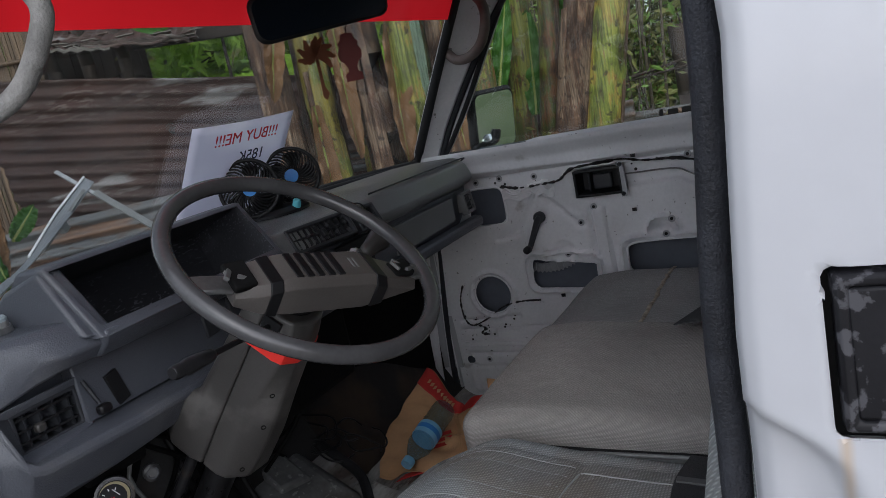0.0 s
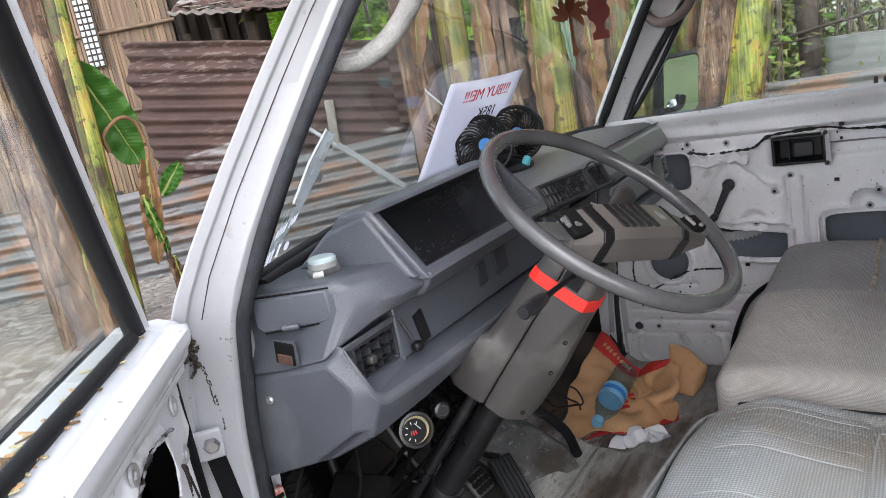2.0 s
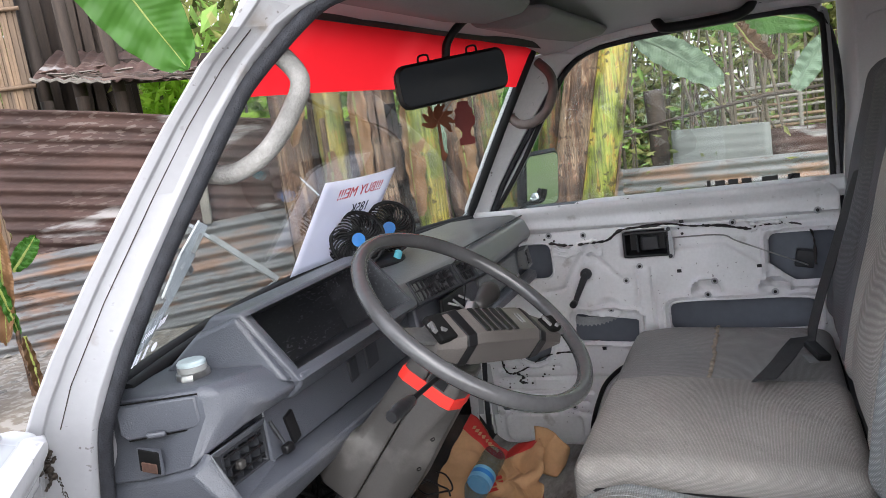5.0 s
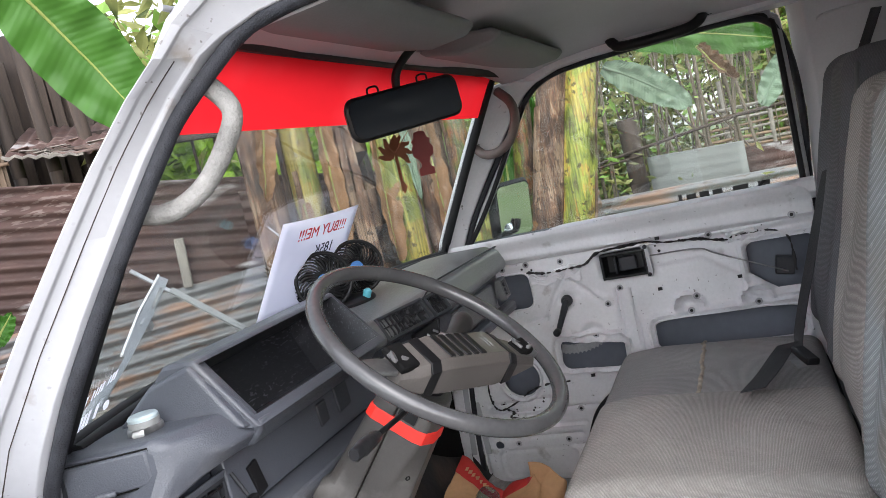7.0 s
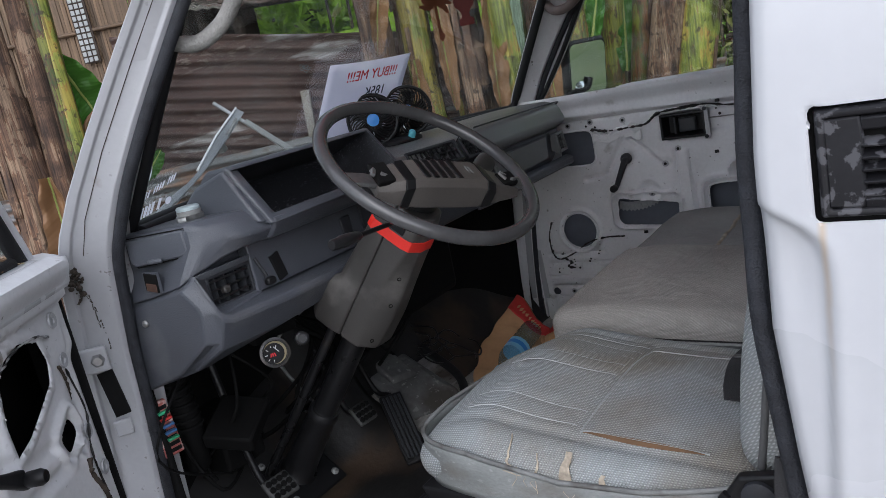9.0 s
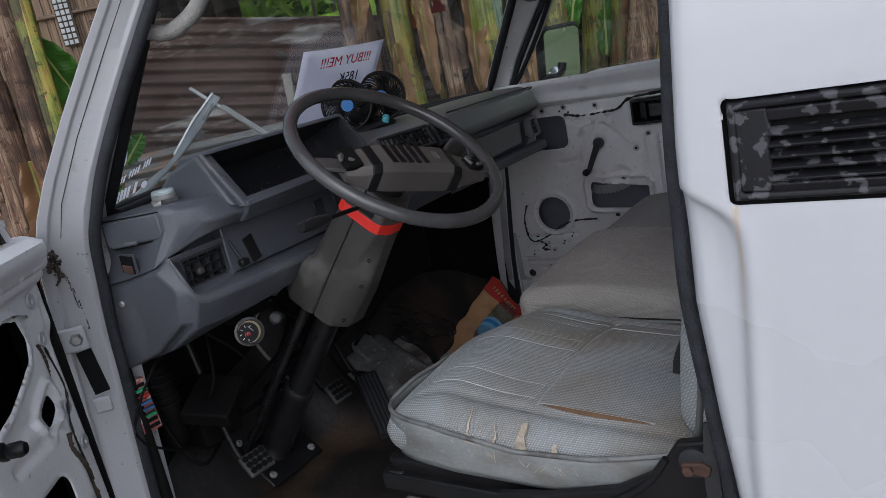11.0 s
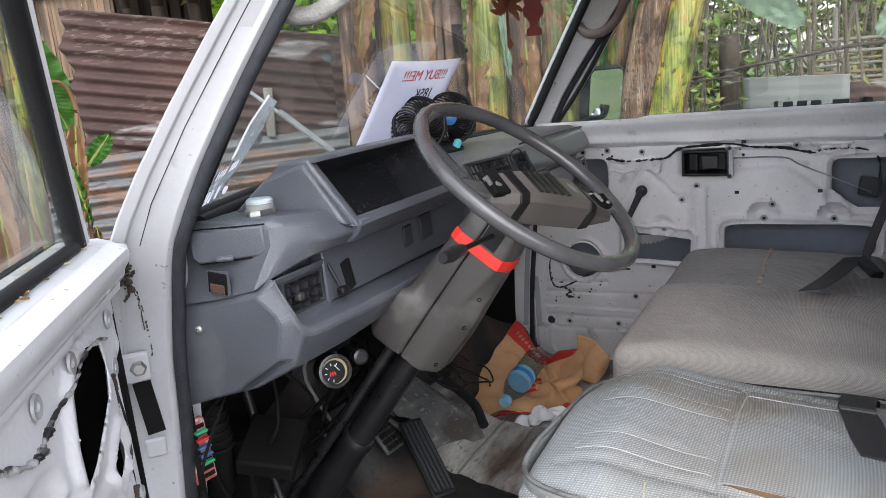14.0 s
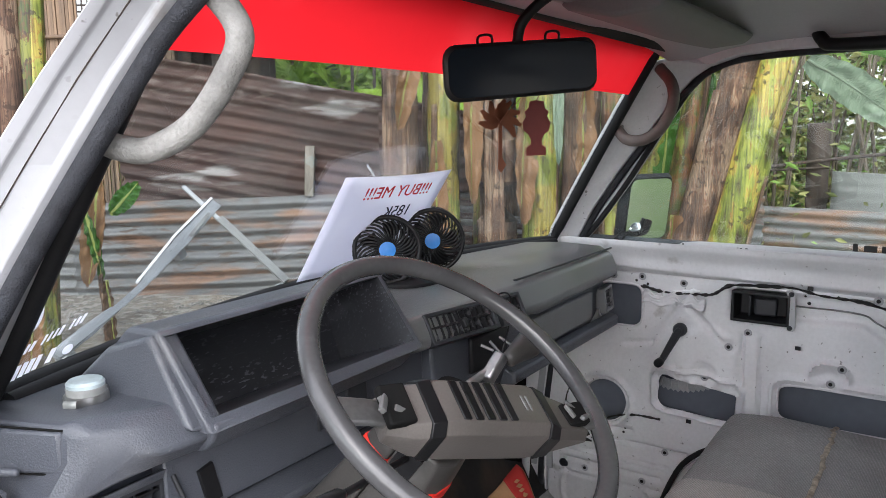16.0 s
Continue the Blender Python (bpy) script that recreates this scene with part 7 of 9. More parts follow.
def on_side(y, z):
    """On the cushion's doorway side, a little proud of the cloth."""
    r = max(0.0, min(0.039, z - DZ - 0.03))
    p = d_cush((-(0.2065 + math.sqrt(0.04 ** 2 - r ** 2)), y - DY, z - DZ))
    return Vector((p.x, p.y, z + (p.z - z) * 0.6))


rnd = random.Random(31)
for y0, w, h in ((-0.440, 0.010, 0.040), (-0.492, 0.007, 0.028), (-0.352, 0.002, 0.036), (-0.398, 0.002, 0.03)):
    tb = bmesh.new()
    zb = pipe_z(-0.7, y0) + 0.002
    rows_ = [(y0 + rnd.gauss(0, 0.0012), w * (1.0 - 0.65 * t) * (1 + 0.3 * rnd.random()), zb + h * t) for t in np.linspace(0, 1, 8)]
    vs = [[tb.verts.new(on_side(yc + sgn * wd, zc)) for sgn in (-1, 1)] for yc, wd, zc in rows_]
    for a, b in zip(vs, vs[1:]):
        tb.faces.new((a[0], a[1], b[1], b[0]))
    part("torn_patch", tb, FRAY, ds, "frayed pale backing at a tear", 0, thick=0.001)
fy = np.linspace(-0.345, -0.515, 30)
fh = [0.004 + 0.007 * rnd.random() for _ in fy]
link_mesh("torn_hem", [on_side(y, pipe_z(-0.7, y) + dz) for y, h in zip(fy, fh) for dz in (-0.003, h)], [(2 * k, 2 * k + 1, 2 * k + 3, 2 * k + 2) for k in range(29)], FRAY, ds, "frayed hem above the piping", 0, thick=0.001)
for k in range(14):
    y = rnd.uniform(-0.52, -0.34)
    q_ = on_side(y, pipe_z(-0.7, y))
    part("thread", bm_tube([q_, q_ + Vector((-0.004, rnd.gauss(0, 0.004), -0.005)), q_ + Vector((-0.005, rnd.gauss(0, 0.008), -0.012 - 0.008 * rnd.random()))], 0.0005, 4), FRAY, ds, "", 0)
for k in range(9):
    xk = -0.1555 + 0.039 * k
    part("pleat_seam", bm_tube([d_cush((xk, 0.006 + 0.185 * t, 0.07)) + Vector((0, 0, 0.0003)) for t in np.linspace(0, 1, 20)], 0.0010, 6), VINYL, ds, "pale pleat seam", 60)
part("seat_rail", bm_box((0.03, 0.5, 0.03), pose(-0.684, -0.42, 0.672)), BLACK, ds, "black seat rail", 35, 0.004)
part("seat_rail", bm_box((0.03, 0.5, 0.03), pose(-0.22, -0.42, 0.672)), BLACK, ds, "black seat rail", 35, 0.004)
part("front_bar", bm_box((0.48, 0.03, 0.035), pose(-0.455, -0.195, 0.672)), BLACK, ds, "black front bar", 35, 0.004)
part("recliner", bm_loft([[Vector((x, y, z)) for y, z in ((-0.40, 0.655), (-0.76, 0.655), (-0.775, 0.80), (-0.715, 0.832), (-0.668, 0.822), (-0.640, 0.778), (-0.585, 0.745), (-0.48, 0.716), (-0.40, 0.704))] for x in (-0.704, -0.720)]), BLACK, ds, "black recliner bracket", 35, 0.004, 3)
part("recliner_rib", bm_tube(smooth_path([(-0.720, -0.43, 0.69), (-0.721, -0.55, 0.715), (-0.721, -0.62, 0.755), (-0.721, -0.655, 0.80)], 6), 0.005, 8), BLACK, ds, "pressed rib", 60)
part("recliner_cap", bm_lathe([(0.019, 0), (0.019, 0.006), (0.012, 0.009), (0, 0.009)], at((-0.720, -0.690, 0.802), (-1, 0, 0)), 24), DARKP, ds, "round plastic cap", 45)
part("recliner_bolt", bm_lathe([(0.012, 0), (0.010, 0.005), (0.005, 0.006), (0.004, 0.003), (0, 0.003)], at((-0.720, -0.612, 0.722), (-1, 0, 0)), 24), RUSTM, ds, "rusty pivot bolt", 45)


def backrest(name, cx, w, y0, z0, z1, lean, parent, material, label, head=True):
    hz = (z1 - z0) / 2

    def fn(p):
        x, y, z = p
        t = (z + hz) / (2 * hz)
        bulge = 0.025 * math.exp(-((t - 0.25) / 0.22) ** 2) * float(sstep(y, 0.0, 0.04)) * (1 - (x / w) ** 2)
        side = 0.018 * float(sstep(abs(x) / w, 0.6, 0.9)) * float(sstep(y, 0.0, 0.04))
        narrow = 1 - 0.22 * float(sstep(t, 0.72, 1.0))
        line = -0.005 * math.exp(-((abs(x) - w * 0.62) / 0.008) ** 2) * float(sstep(y, 0.0, 0.04))
        return Vector((cx + x * narrow, y0 + y + bulge + side + line - lean * t + 0.003 * noise.noise((x * 8, z * 8, 3)), z0 + hz + z))
    part(name, rounded_block((w, 0.065, hz), 0.05, (40, 40), fn), material, parent, label, 60)
    pts = [fn((sx * w * 0.985, 0.035, z)) for sx, z in [(-1, zz) for zz in np.linspace(-hz * 0.9, hz * 0.9, 14)] + [(1, zz) for zz in np.linspace(hz * 0.9, -hz * 0.9, 14)]]
    piping(pts, parent, material=VINYLD)


backrest("backrest", DX, 0.245, -0.737, 0.79, 1.40, 0.09, ds, CLOTH, "grey woven backrest")

# middle and passenger seats
def plain_seat(name, label, x0, x1, y0, y1, ztop, front, material):
    s = thing(name, label, "seat")
    cx, cy, hx, hy = (x0 + x1) / 2, (y0 + y1) / 2, (x1 - x0) / 2, (y1 - y0) / 2

    def fn(p):
        x, y, z = p
        top = float(sstep(z, -0.01, 0.05))
        dome = 0.012 * (1 - (x / hx) ** 2) * (1 - (y / hy) ** 4) * top
        return Vector((cx + x, cy + y, ztop - 0.075 + z + dome - 0.012 * float(sstep(y, hy * 0.45, hy)) * top - 0.02 * (hy - y) / (2 * hy) * top + 0.004 * noise.noise((x * 7 + x0 * 5, y * 7, z * 7))))
    part("cushion", rounded_block((hx, hy, 0.075), 0.035, (48, 48), fn), material, s, "", 60)
    ring_pts = []
    for k in range(72):
        t = 2 * math.pi * k / 72
        px, py = abs(math.cos(t)) ** 0.25 * math.copysign(1, math.cos(t)), abs(math.sin(t)) ** 0.25 * math.copysign(1, math.sin(t))
        ring_pts.append(fn((px * (hx - 0.001), py * (hy - 0.001), 0.012)) + Vector((0.003 * math.cos(t), 0.003 * math.sin(t), 0)))
    # dark piping, thickened and blackened to draw the shaded gap between seats too
    piping(ring_pts, s, 0.006, closed=True, material=RUBBER)
    part("base", bm_box((x1 - x0 - 0.05, y1 - y0 - 0.05, 0.12), pose(cx, cy - 0.01, ztop - 0.20)), VINYLD, s, "dark seat base", 35, 0.02)
    return s, fn


ms, mfn = plain_seat("middle_seat", "soiled brown-grey cloth middle seat", -0.195, 0.255, -0.685, -0.175, 0.818, 0, CLOTHB)
ps, pfn = plain_seat("passenger_seat", "dark grey cloth passenger seat with a split seam", 0.265, 0.715, -0.685, -0.165, 0.792, 0, CLOTHP)
rnd = random.Random(8)
spl = [pfn((x, 0.025 + 0.002 * rnd.gauss(0, 1), 0.075)) + Vector((0, 0, 0.002)) for x in np.linspace(-0.215, 0.20, 26)]
part("split_seam", bm_tube(spl, [0.0035 + 0.0025 * rnd.random() for _ in spl], 6, flat=0.5), FRAY, ps, "pale frayed split seam", 60)
backrest("backrest", 0.03, 0.222, -0.745, 0.80, 1.40, 0.12, ms, CLOTHB, "brown-grey cloth backrest")
backrest("backrest", 0.49, 0.222, -0.745, 0.80, 1.46, 0.13, ps, CLOTHD, "dark grey cloth backrest")

# belts
sb = thing("seat_belt", "black seat belt with a buckle lying on the passenger's seat", "seat belt")
part("webbing", bm_ribbon(smooth_path([(0.70, -0.93, 1.55), (0.64, -0.78, 1.24), (0.56, -0.68, 0.98), (0.47, -0.63, 0.855), (0.40, -0.62, 0.826)], 8), (0.75, 0.25, 0.1), 0.046, 0.0018), BELT, sb, "black webbing", 40)
part("webbing", bm_ribbon(smooth_path([(0.43, -0.60, 0.835), (0.40, -0.58, 0.822), (0.30, -0.55, 0.818), (0.17, -0.515, 0.826)], 8), (0.2, -0.95, 0.05), 0.05, 0.0018), BELT, sb, "black webbing", 40)
part("buckle", bm_box((0.03, 0.07, 0.016), pose(0.33, -0.628, 0.835, 12, 10, -65)), BLACK, sb, "black buckle", 35, 0.004)
part("tongue", bm_box((0.022, 0.035, 0.003), pose(0.285, -0.612, 0.832, 12, 10, -65)), STEEL, sb, "steel tongue", 35, 0.001)
db = thing("seat_belt", "black seat belt lying across the driver's seat", "seat belt")
on_ds = lambda x, y: d_cush((x - DX, y - DY, 0.07)) + Vector((0, 0, 0.004))
part("webbing", bm_ribbon(smooth_path([(-0.222, -0.60, 0.765), on_ds(-0.30, -0.594), on_ds(-0.37, -0.600), on_ds(-0.44, -0.610), on_ds(-0.49, -0.622)], 8), (0.12, 0.99, 0.0), 0.052, 0.002), BELT, db, "black webbing", 40)
part("stitching", bm_ribbon([on_ds(-0.305, -0.594) + Vector((0, 0, 0.001)), on_ds(-0.325, -0.596) + Vector((0, 0, 0.001))], (0.12, 0.99, 0.0), 0.048, 0.003), VINYLD, db, "stitched belt end", 40)
part("buckle_stalk", bm_box((0.02, 0.03, 0.09), pose(-0.222, -0.61, 0.715, 8, 12, 0)), BLACK, db, "black buckle stalk", 35, 0.005)
bt = thing("belt_anchor", "rusty belt anchor bracket at the door post", "bracket")
part("bracket", bm_loft([[Vector((x_, y_, z_ + 0.8455)) for y_, z_ in ((-0.7, -0.006), (-0.728, -0.008), (-0.732, 0.004), (-0.722, 0.009), (-0.70, 0.005))] for x_ in (-0.797, -0.803)]), RUSTM, bt, "bent rusty tongue", 35, 0.002)
part("bolt", bm_lathe([(0.006, 0), (0.006, 0.005), (0, 0.006)], at((-0.803, -0.708, 0.845), (-1, 0, 0)), 6), RUSTM, bt, smooth=30)
part("strap", bm_ribbon([(-0.795, -0.735, 0.90), (-0.797, -0.73, 0.84), (-0.795, -0.732, 0.74)], (0, 1, 0), 0.016, 0.003), BELT, bt, smooth=40)

# ---- things in the cab ----
# inside mirror
mr = thing("rear_view_mirror", "black inside mirror hanging from the windscreen header", "mirror")
RM = look((-0.055, 0.0, 1.54), (-0.75, -1.0, 1.50)) @ pose(0, 0, 0, 0, 0, -5)
ring = lambda w, h, z, r: [RM @ Vector((sx * (w - r) + r * math.cos(a), sz * (h - r) + r * math.sin(a), z)) for sx, sz, a0 in ((1, 1, 0), (-1, 1, 90), (-1, -1, 180), (1, -1, 270)) for a in [radians(a0 + k * 22.5) for k in range(5)]]
part("housing", bm_loft([ring(0.10, 0.022, 0.022, 0.02), ring(0.128, 0.038, 0.008, 0.022), ring(0.132, 0.042, -0.004, 0.022), ring(0.127, 0.037, -0.009, 0.02)]), BLACK, mr, "black mirror housing", 45)
part("mirror_glass", bm_loft([ring(0.126, 0.036, -0.0092, 0.02), ring(0.126, 0.036, -0.0105, 0.02)]), MIRD, mr, "mirror glass coloured like its dark reflection", 0)
part("stem", bm_tube(smooth_path([(-0.05, 0.012, 1.575), (-0.055, 0.0, 1.61), (-0.035, -0.03, 1.645), (0.0, -0.06, 1.665)], 8), 0.0085, 10), BLACK, mr, "black bent stem", 60)
part("stem_mount", bm_box((0.06, 0.05, 0.02), pose(0.0, -0.055, 1.668, 0, 15, -25)), VISOR, mr, "mount", 35, 0.008)
for dx in (-0.055, 0.06):
    part("hook", bm_tube(smooth_path([RM @ Vector((dx - 0.012, 0.036, 0)), RM @ Vector((dx - 0.010, 0.052, -0.002)), RM @ Vector((dx + 0.010, 0.052, -0.002)), RM @ Vector((dx + 0.012, 0.036, 0))], 5), 0.0022, 6), BLACK, mr, "small wire hook", 60)


# cards hanging from the mirror
def flat_shape(name, pts, m, material, parent, thick=0.002, label=""):
    bm = bmesh.new()
    bm.faces.new([bm.verts.new(m @ Vector((x, y, 0))) for x, y in pts])
    return part(name, bm, material, parent, label, 0, thick=thick)


HM = pose(0.055, 0.03, 1.452, 90, 0, -50)
fr1 = thing("air_freshener", "dark red lantern-shaped card air freshener hanging from the mirror", "air freshener")
prof = [(0.0, 0.045), (0.012, 0.043), (0.014, 0.032), (0.021, 0.026), (0.018, 0.018), (0.024, 0.008), (0.022, -0.006), (0.014, -0.012), (0.009, -0.022), (0.010, -0.03), (0.017, -0.034), (0.017, -0.048), (0.0, -0.048)]
flat_shape("card", prof + [(-x, y) for x, y in reversed(prof[1:-1])], HM, DARKRED, fr1)
flat_shape("print_bar", [(-0.012, -0.002), (0.012, -0.002), (0.012, 0.006), (-0.012, 0.006)], HM @ pose(0, 0, -0.003), DARKP, fr1, 0.0005)
part("string", bm_tube([HM @ Vector((0, 0.045, 0)), (0.03, 0.005, 1.515)], 0.0008, 5), DARKRED, fr1, smooth=0)
fr2 = thing("air_freshener", "brown palm-tree shaped card hanging from the mirror", "air freshener")
PM = pose(-0.012, 0.062, 1.462, 90, 0, -50)
for k, a in enumerate((10, 45, 82, 100, 138, 172, 205, -25)):
    fm = PM @ pose(0, 0, 0, 0, 0, a)
    pts = [(0, 0.003)] + [(0.036 * t, 0.009 * math.sin(math.pi * t) - 0.014 * t * t + (0.0022 if i % 2 else 0)) for i, t in enumerate(np.linspace(0.15, 1, 8))] + [(0.031, -0.015), (0.018, -0.008), (0, -0.003)]
    flat_shape("frond", pts, fm, AMBER, fr2, 0.0012)
flat_shape("trunk", [(-0.003, 0), (0.003, 0), (0.0035, -0.06), (0.010, -0.072), (0.002, -0.085), (-0.004, -0.078), (-0.003, -0.06)], PM, AMBER, fr2, 0.0012)
part("string", bm_tube([PM @ Vector((0, 0.0, 0)), (-0.02, 0.008, 1.51)], 0.0008, 5), AMBER, fr2, smooth=0)

# the sign: bottom on the windscreen's foot, leaning back along the glass
sg = thing("paper_sign", "white paper sale sign leaning on the windscreen, seen from behind", "sign")
S0, S1, S2 = Vector((-0.184, 0.372, 1.188)), Vector((-0.192, 0.244, 1.374)), Vector((0.095, 0.229, 1.374))
sx, sy = (S2 - S1), (S1 - S0)
grid_mesh("sheet", lambda u, v: S0 + sx * u + sy * v + sx.cross(sy).normalized() * (0.006 * math.sin(math.pi * u) * v), 12, 12, SIGNP, sg, "white paper sheet", thick=0.0006)
SXn, SYn = sx.normalized(), (sy - sx * (sy.dot(sx) / sx.length_squared)).normalized()
SN = SXn.cross(SYn)
mt = lambda a, b: Matrix.Translation(S0 + sx * a + sy * b + (-SN if SN.y > 0 else SN) * 0.006) @ Matrix((-SXn, SYn, SYn.cross(SXn))).transposed().to_4x4() @ Matrix.Diagonal((1, 1, 1, 1))
text_mesh("inscription", "!!!BUY ME!!!", 0.036, mt(0.52, 0.84), REDINK, sg)
text_mesh("inscription", "185K", 0.036, mt(0.60, 0.63), INK, sg)

# twin fan
fan = thing("dashboard_fan", "black twin-head dashboard fan with blue hub discs", "fan")
FN = Vector((-0.72, -0.68, 0.08)).normalized()
part("base", bm_lathe([(0.062, 0), (0.062, 0.006), (0.055, 0.012), (0.035, 0.016), (0.0, 0.018)], Matrix.Translation((0.02, 0.27, 1.166)) @ Matrix.Diagonal((1.25, 0.9, 1, 1)), 32), BLACK, fan, "black round base", 45)
part("bracket", bm_tube(smooth_path([(0.02, 0.27, 1.18), (0.02, 0.285, 1.20), (-0.03, 0.30, 1.215)], 6), 0.009, 10), BLACK, fan, smooth=60)
part("bracket", bm_tube(smooth_path([(0.02, 0.27, 1.18), (0.05, 0.285, 1.20), (0.085, 0.285, 1.215)], 6), 0.009, 10), BLACK, fan, smooth=60)
part("speed_knob", bm_lathe([(0.009, 0), (0.009, 0.02), (0.006, 0.023), (0, 0.023)], at((0.02, 0.225, 1.172), (-0.2, -0.5, 0.8)), 16), TEAL, fan, "teal speed knob", 45)


def fan_head(c, d, parent):
    m = at(c, d) @ Matrix.Scale(1.12, 4)
    head = part("fan_cage", bm_tube([m @ Vector((0.053 * math.cos(t), 0.053 * math.sin(t), 0.0)) for t in np.linspace(0, 2 * math.pi, 49)[:-1]], 0.0045, 8, closed=True), BLACK, parent, "black fan cage", 60)
    part("back_ring", bm_tube([m @ Vector((0.052 * math.cos(t), 0.052 * math.sin(t), -0.050)) for t in np.linspace(0, 2 * math.pi, 49)[:-1]], 0.004, 8, closed=True), BLACK, head, smooth=60)
    part("hub_disc", bm_lathe([(0.0135, 0.002), (0.0135, 0.006), (0.0, 0.007)], m, 24), BLUE, head, "blue hub disc", 40)
    part("motor", bm_lathe([(0.015, -0.05), (0.018, -0.03), (0.016, 0.0025)], m, 20), BLACK, head, smooth=45)
    for k in range(34):
        a = k * 2 * math.pi / 34
        pts = [m @ Vector((r * math.cos(a + tw), r * math.sin(a + tw), z)) for r, tw, z in ((0.012, 0, 0.004), (0.025, 0.16, 0.006), (0.04, 0.4, 0.004), (0.052, 0.7, 0.0))]
        part("spoke", bm_tube(smooth_path(pts, 3), 0.0021, 5), BLACK, head, smooth=60)
    for k in range(40):
        a = k * 2 * math.pi / 40
        part("cage_bar", bm_tube([m @ Vector((0.0535 * math.cos(a), 0.0535 * math.sin(a), 0)), m @ Vector((0.053 * math.cos(a), 0.053 * math.sin(a), -0.05))], 0.0018, 5), BLACK, head, smooth=60)
    for k in range(14):
        a = k * 2 * math.pi / 14
        part("cage_bar", bm_tube([m @ Vector((0.052 * math.cos(a), 0.052 * math.sin(a), -0.05)), m @ Vector((0.015 * math.cos(a), 0.015 * math.sin(a), -0.060))], 0.0016, 5), BLACK, head, smooth=60)
    for k in range(5):
        a = k * 2 * math.pi / 5
        bl = bmesh.new()
        pts = [m @ Vector((r * math.cos(a + da), r * math.sin(a + da), z)) for r, da, z in ((0.014, -0.3, -0.02), (0.045, -0.35, -0.028), (0.047, 0.1, -0.022), (0.044, 0.45, -0.012), (0.014, 0.4, -0.01))]
        bl.faces.new([bl.verts.new(p) for p in pts])
        part("blade", bl, BLACK, head, "", 0, thick=0.0012)


fan_head(Vector((-0.05, 0.275, 1.235)), FN, fan)
fan_head(Vector((0.076, 0.262, 1.237)), Vector((-0.80, -0.60, 0.02)), fan)

# wipers outside
wi = thing("windscreen_wiper", "silver windscreen wiper with its blade lifted off", "wiper")
part("pivot", bm_lathe([(0.014, 0), (0.014, 0.012), (0.009, 0.018), (0, 0.018)], at((-0.555, 0.455, 1.128), (0, 0.5, 0.8)), 16), ALLOY, wi, smooth=45)
WB0, WB1, WBW = Vector((-0.396, 0.507, 1.206)), Vector((-0.190, 0.563, 1.320)), Vector((-0.34, 0.42, 0.41))
part("arm", bm_ribbon(smooth_path([(-0.587, 0.425, 1.150), (-0.53, 0.440, 1.170), (-0.42, 0.482, 1.205), WB0.lerp(WB1, 0.55) + Vector((0, -0.012, 0))], 6), WBW, 0.010, 0.005), ALLOY, wi, "silver arm", 40)
part("arm_foot", bm_loft([[p + WBW * w + Vector((0, dy, 0)) for w, dy in ((-h, 0), (h, 0), (h, 0.006), (-h, 0.006))] for p, h in ((Vector((-0.59, 0.424, 1.149)), 0.012), (Vector((-0.53, 0.440, 1.170)), 0.014), (Vector((-0.47, 0.462, 1.188)), 0.009))]), ALLOY, wi, "wide arm foot", 40, 0.002)
part("blade", bm_loft([[p + WBW * (w + o_) + Vector((0, dy, 0)) for w, o_, dy in ((-h, 0, 0), (h, 0, 0), (h, 0, 0.004), (-h, 0, 0.004))] for p, h in ((WB0, 0.003), (WB0.lerp(WB1, 0.12), 0.015), (WB0.lerp(WB1, 0.5), 0.017), (WB1, 0.015))]), ALLOY, wi, "silver blade back", 40, 0.001)
part("blade_rubber", bm_ribbon([WB0 + WBW * 0.012, WB0.lerp(WB1, 0.5) + WBW * 0.022, WB1 + WBW * 0.018], WBW, 0.004, 0.006), STICK, wi, "pale blade edge", 40)
part("blade_clip", bm_box((0.018, 0.016, 0.022), Matrix.Translation(WB0.lerp(WB1, 0.42) + Vector((0, -0.008, -0.008))) @ pose(0, 0, 0, 0, -28, 12)), ALLOY, wi, smooth=35, bevel=0.002)
part("blade_bridge", bm_ribbon([WB0.lerp(WB1, 0.15) + Vector((0, -0.006, 0)), WB0.lerp(WB1, 0.45) + Vector((0, -0.012, 0)), WB0.lerp(WB1, 0.85) + Vector((0, -0.006, 0))], WBW, 0.006, 0.004), GREYM, wi, "dull bridge along the blade", 40)
w2 = thing("windscreen_wiper", "long silver wiper arm lifted off the windscreen", "wiper")
W2A, W2B = Vector((-0.225, 0.612, 1.350)), Vector((-0.160, 0.424, 1.178))
part("arm", bm_ribbon([W2A, W2A.lerp(W2B, 0.5) + Vector((0, 0, 0.002)), W2B], (0.75, -0.1, 0.35), 0.008, 0.004), ALLOY, w2, "silver arm", 40)
part("arm_channel", bm_ribbon([W2A.lerp(W2B, 0.35) + Vector((0, -0.003, 0.004)), W2B + Vector((0, -0.003, 0.004))], (0.75, -0.1, 0.35), 0.014, 0.003), GREYM, w2, "dull grey channel", 40)
part("pivot", bm_lathe([(0.012, 0), (0.012, 0.012), (0.008, 0.017), (0, 0.017)], at(W2B - Vector((0, -0.01, 0.02)), (0, 0.5, 0.8)), 16), ALLOY, w2, smooth=45)
w3 = thing("windscreen_wiper", "thin silver wiper arm behind the sign", "wiper")
part("arm", bm_ribbon([(0.30, 0.425, 1.155), (0.33, 0.50, 1.21), (0.43, 0.713, 1.359)], (0.4, 0.4, 0.6), 0.012, 0.005), ALLOY, w3, "silver arm", 40)

# stickers on the windscreen: plain bars
st_ = thing("windscreen_stickers", "white sticker lettering low on the windscreen", "sticker")
rnd = random.Random(31)
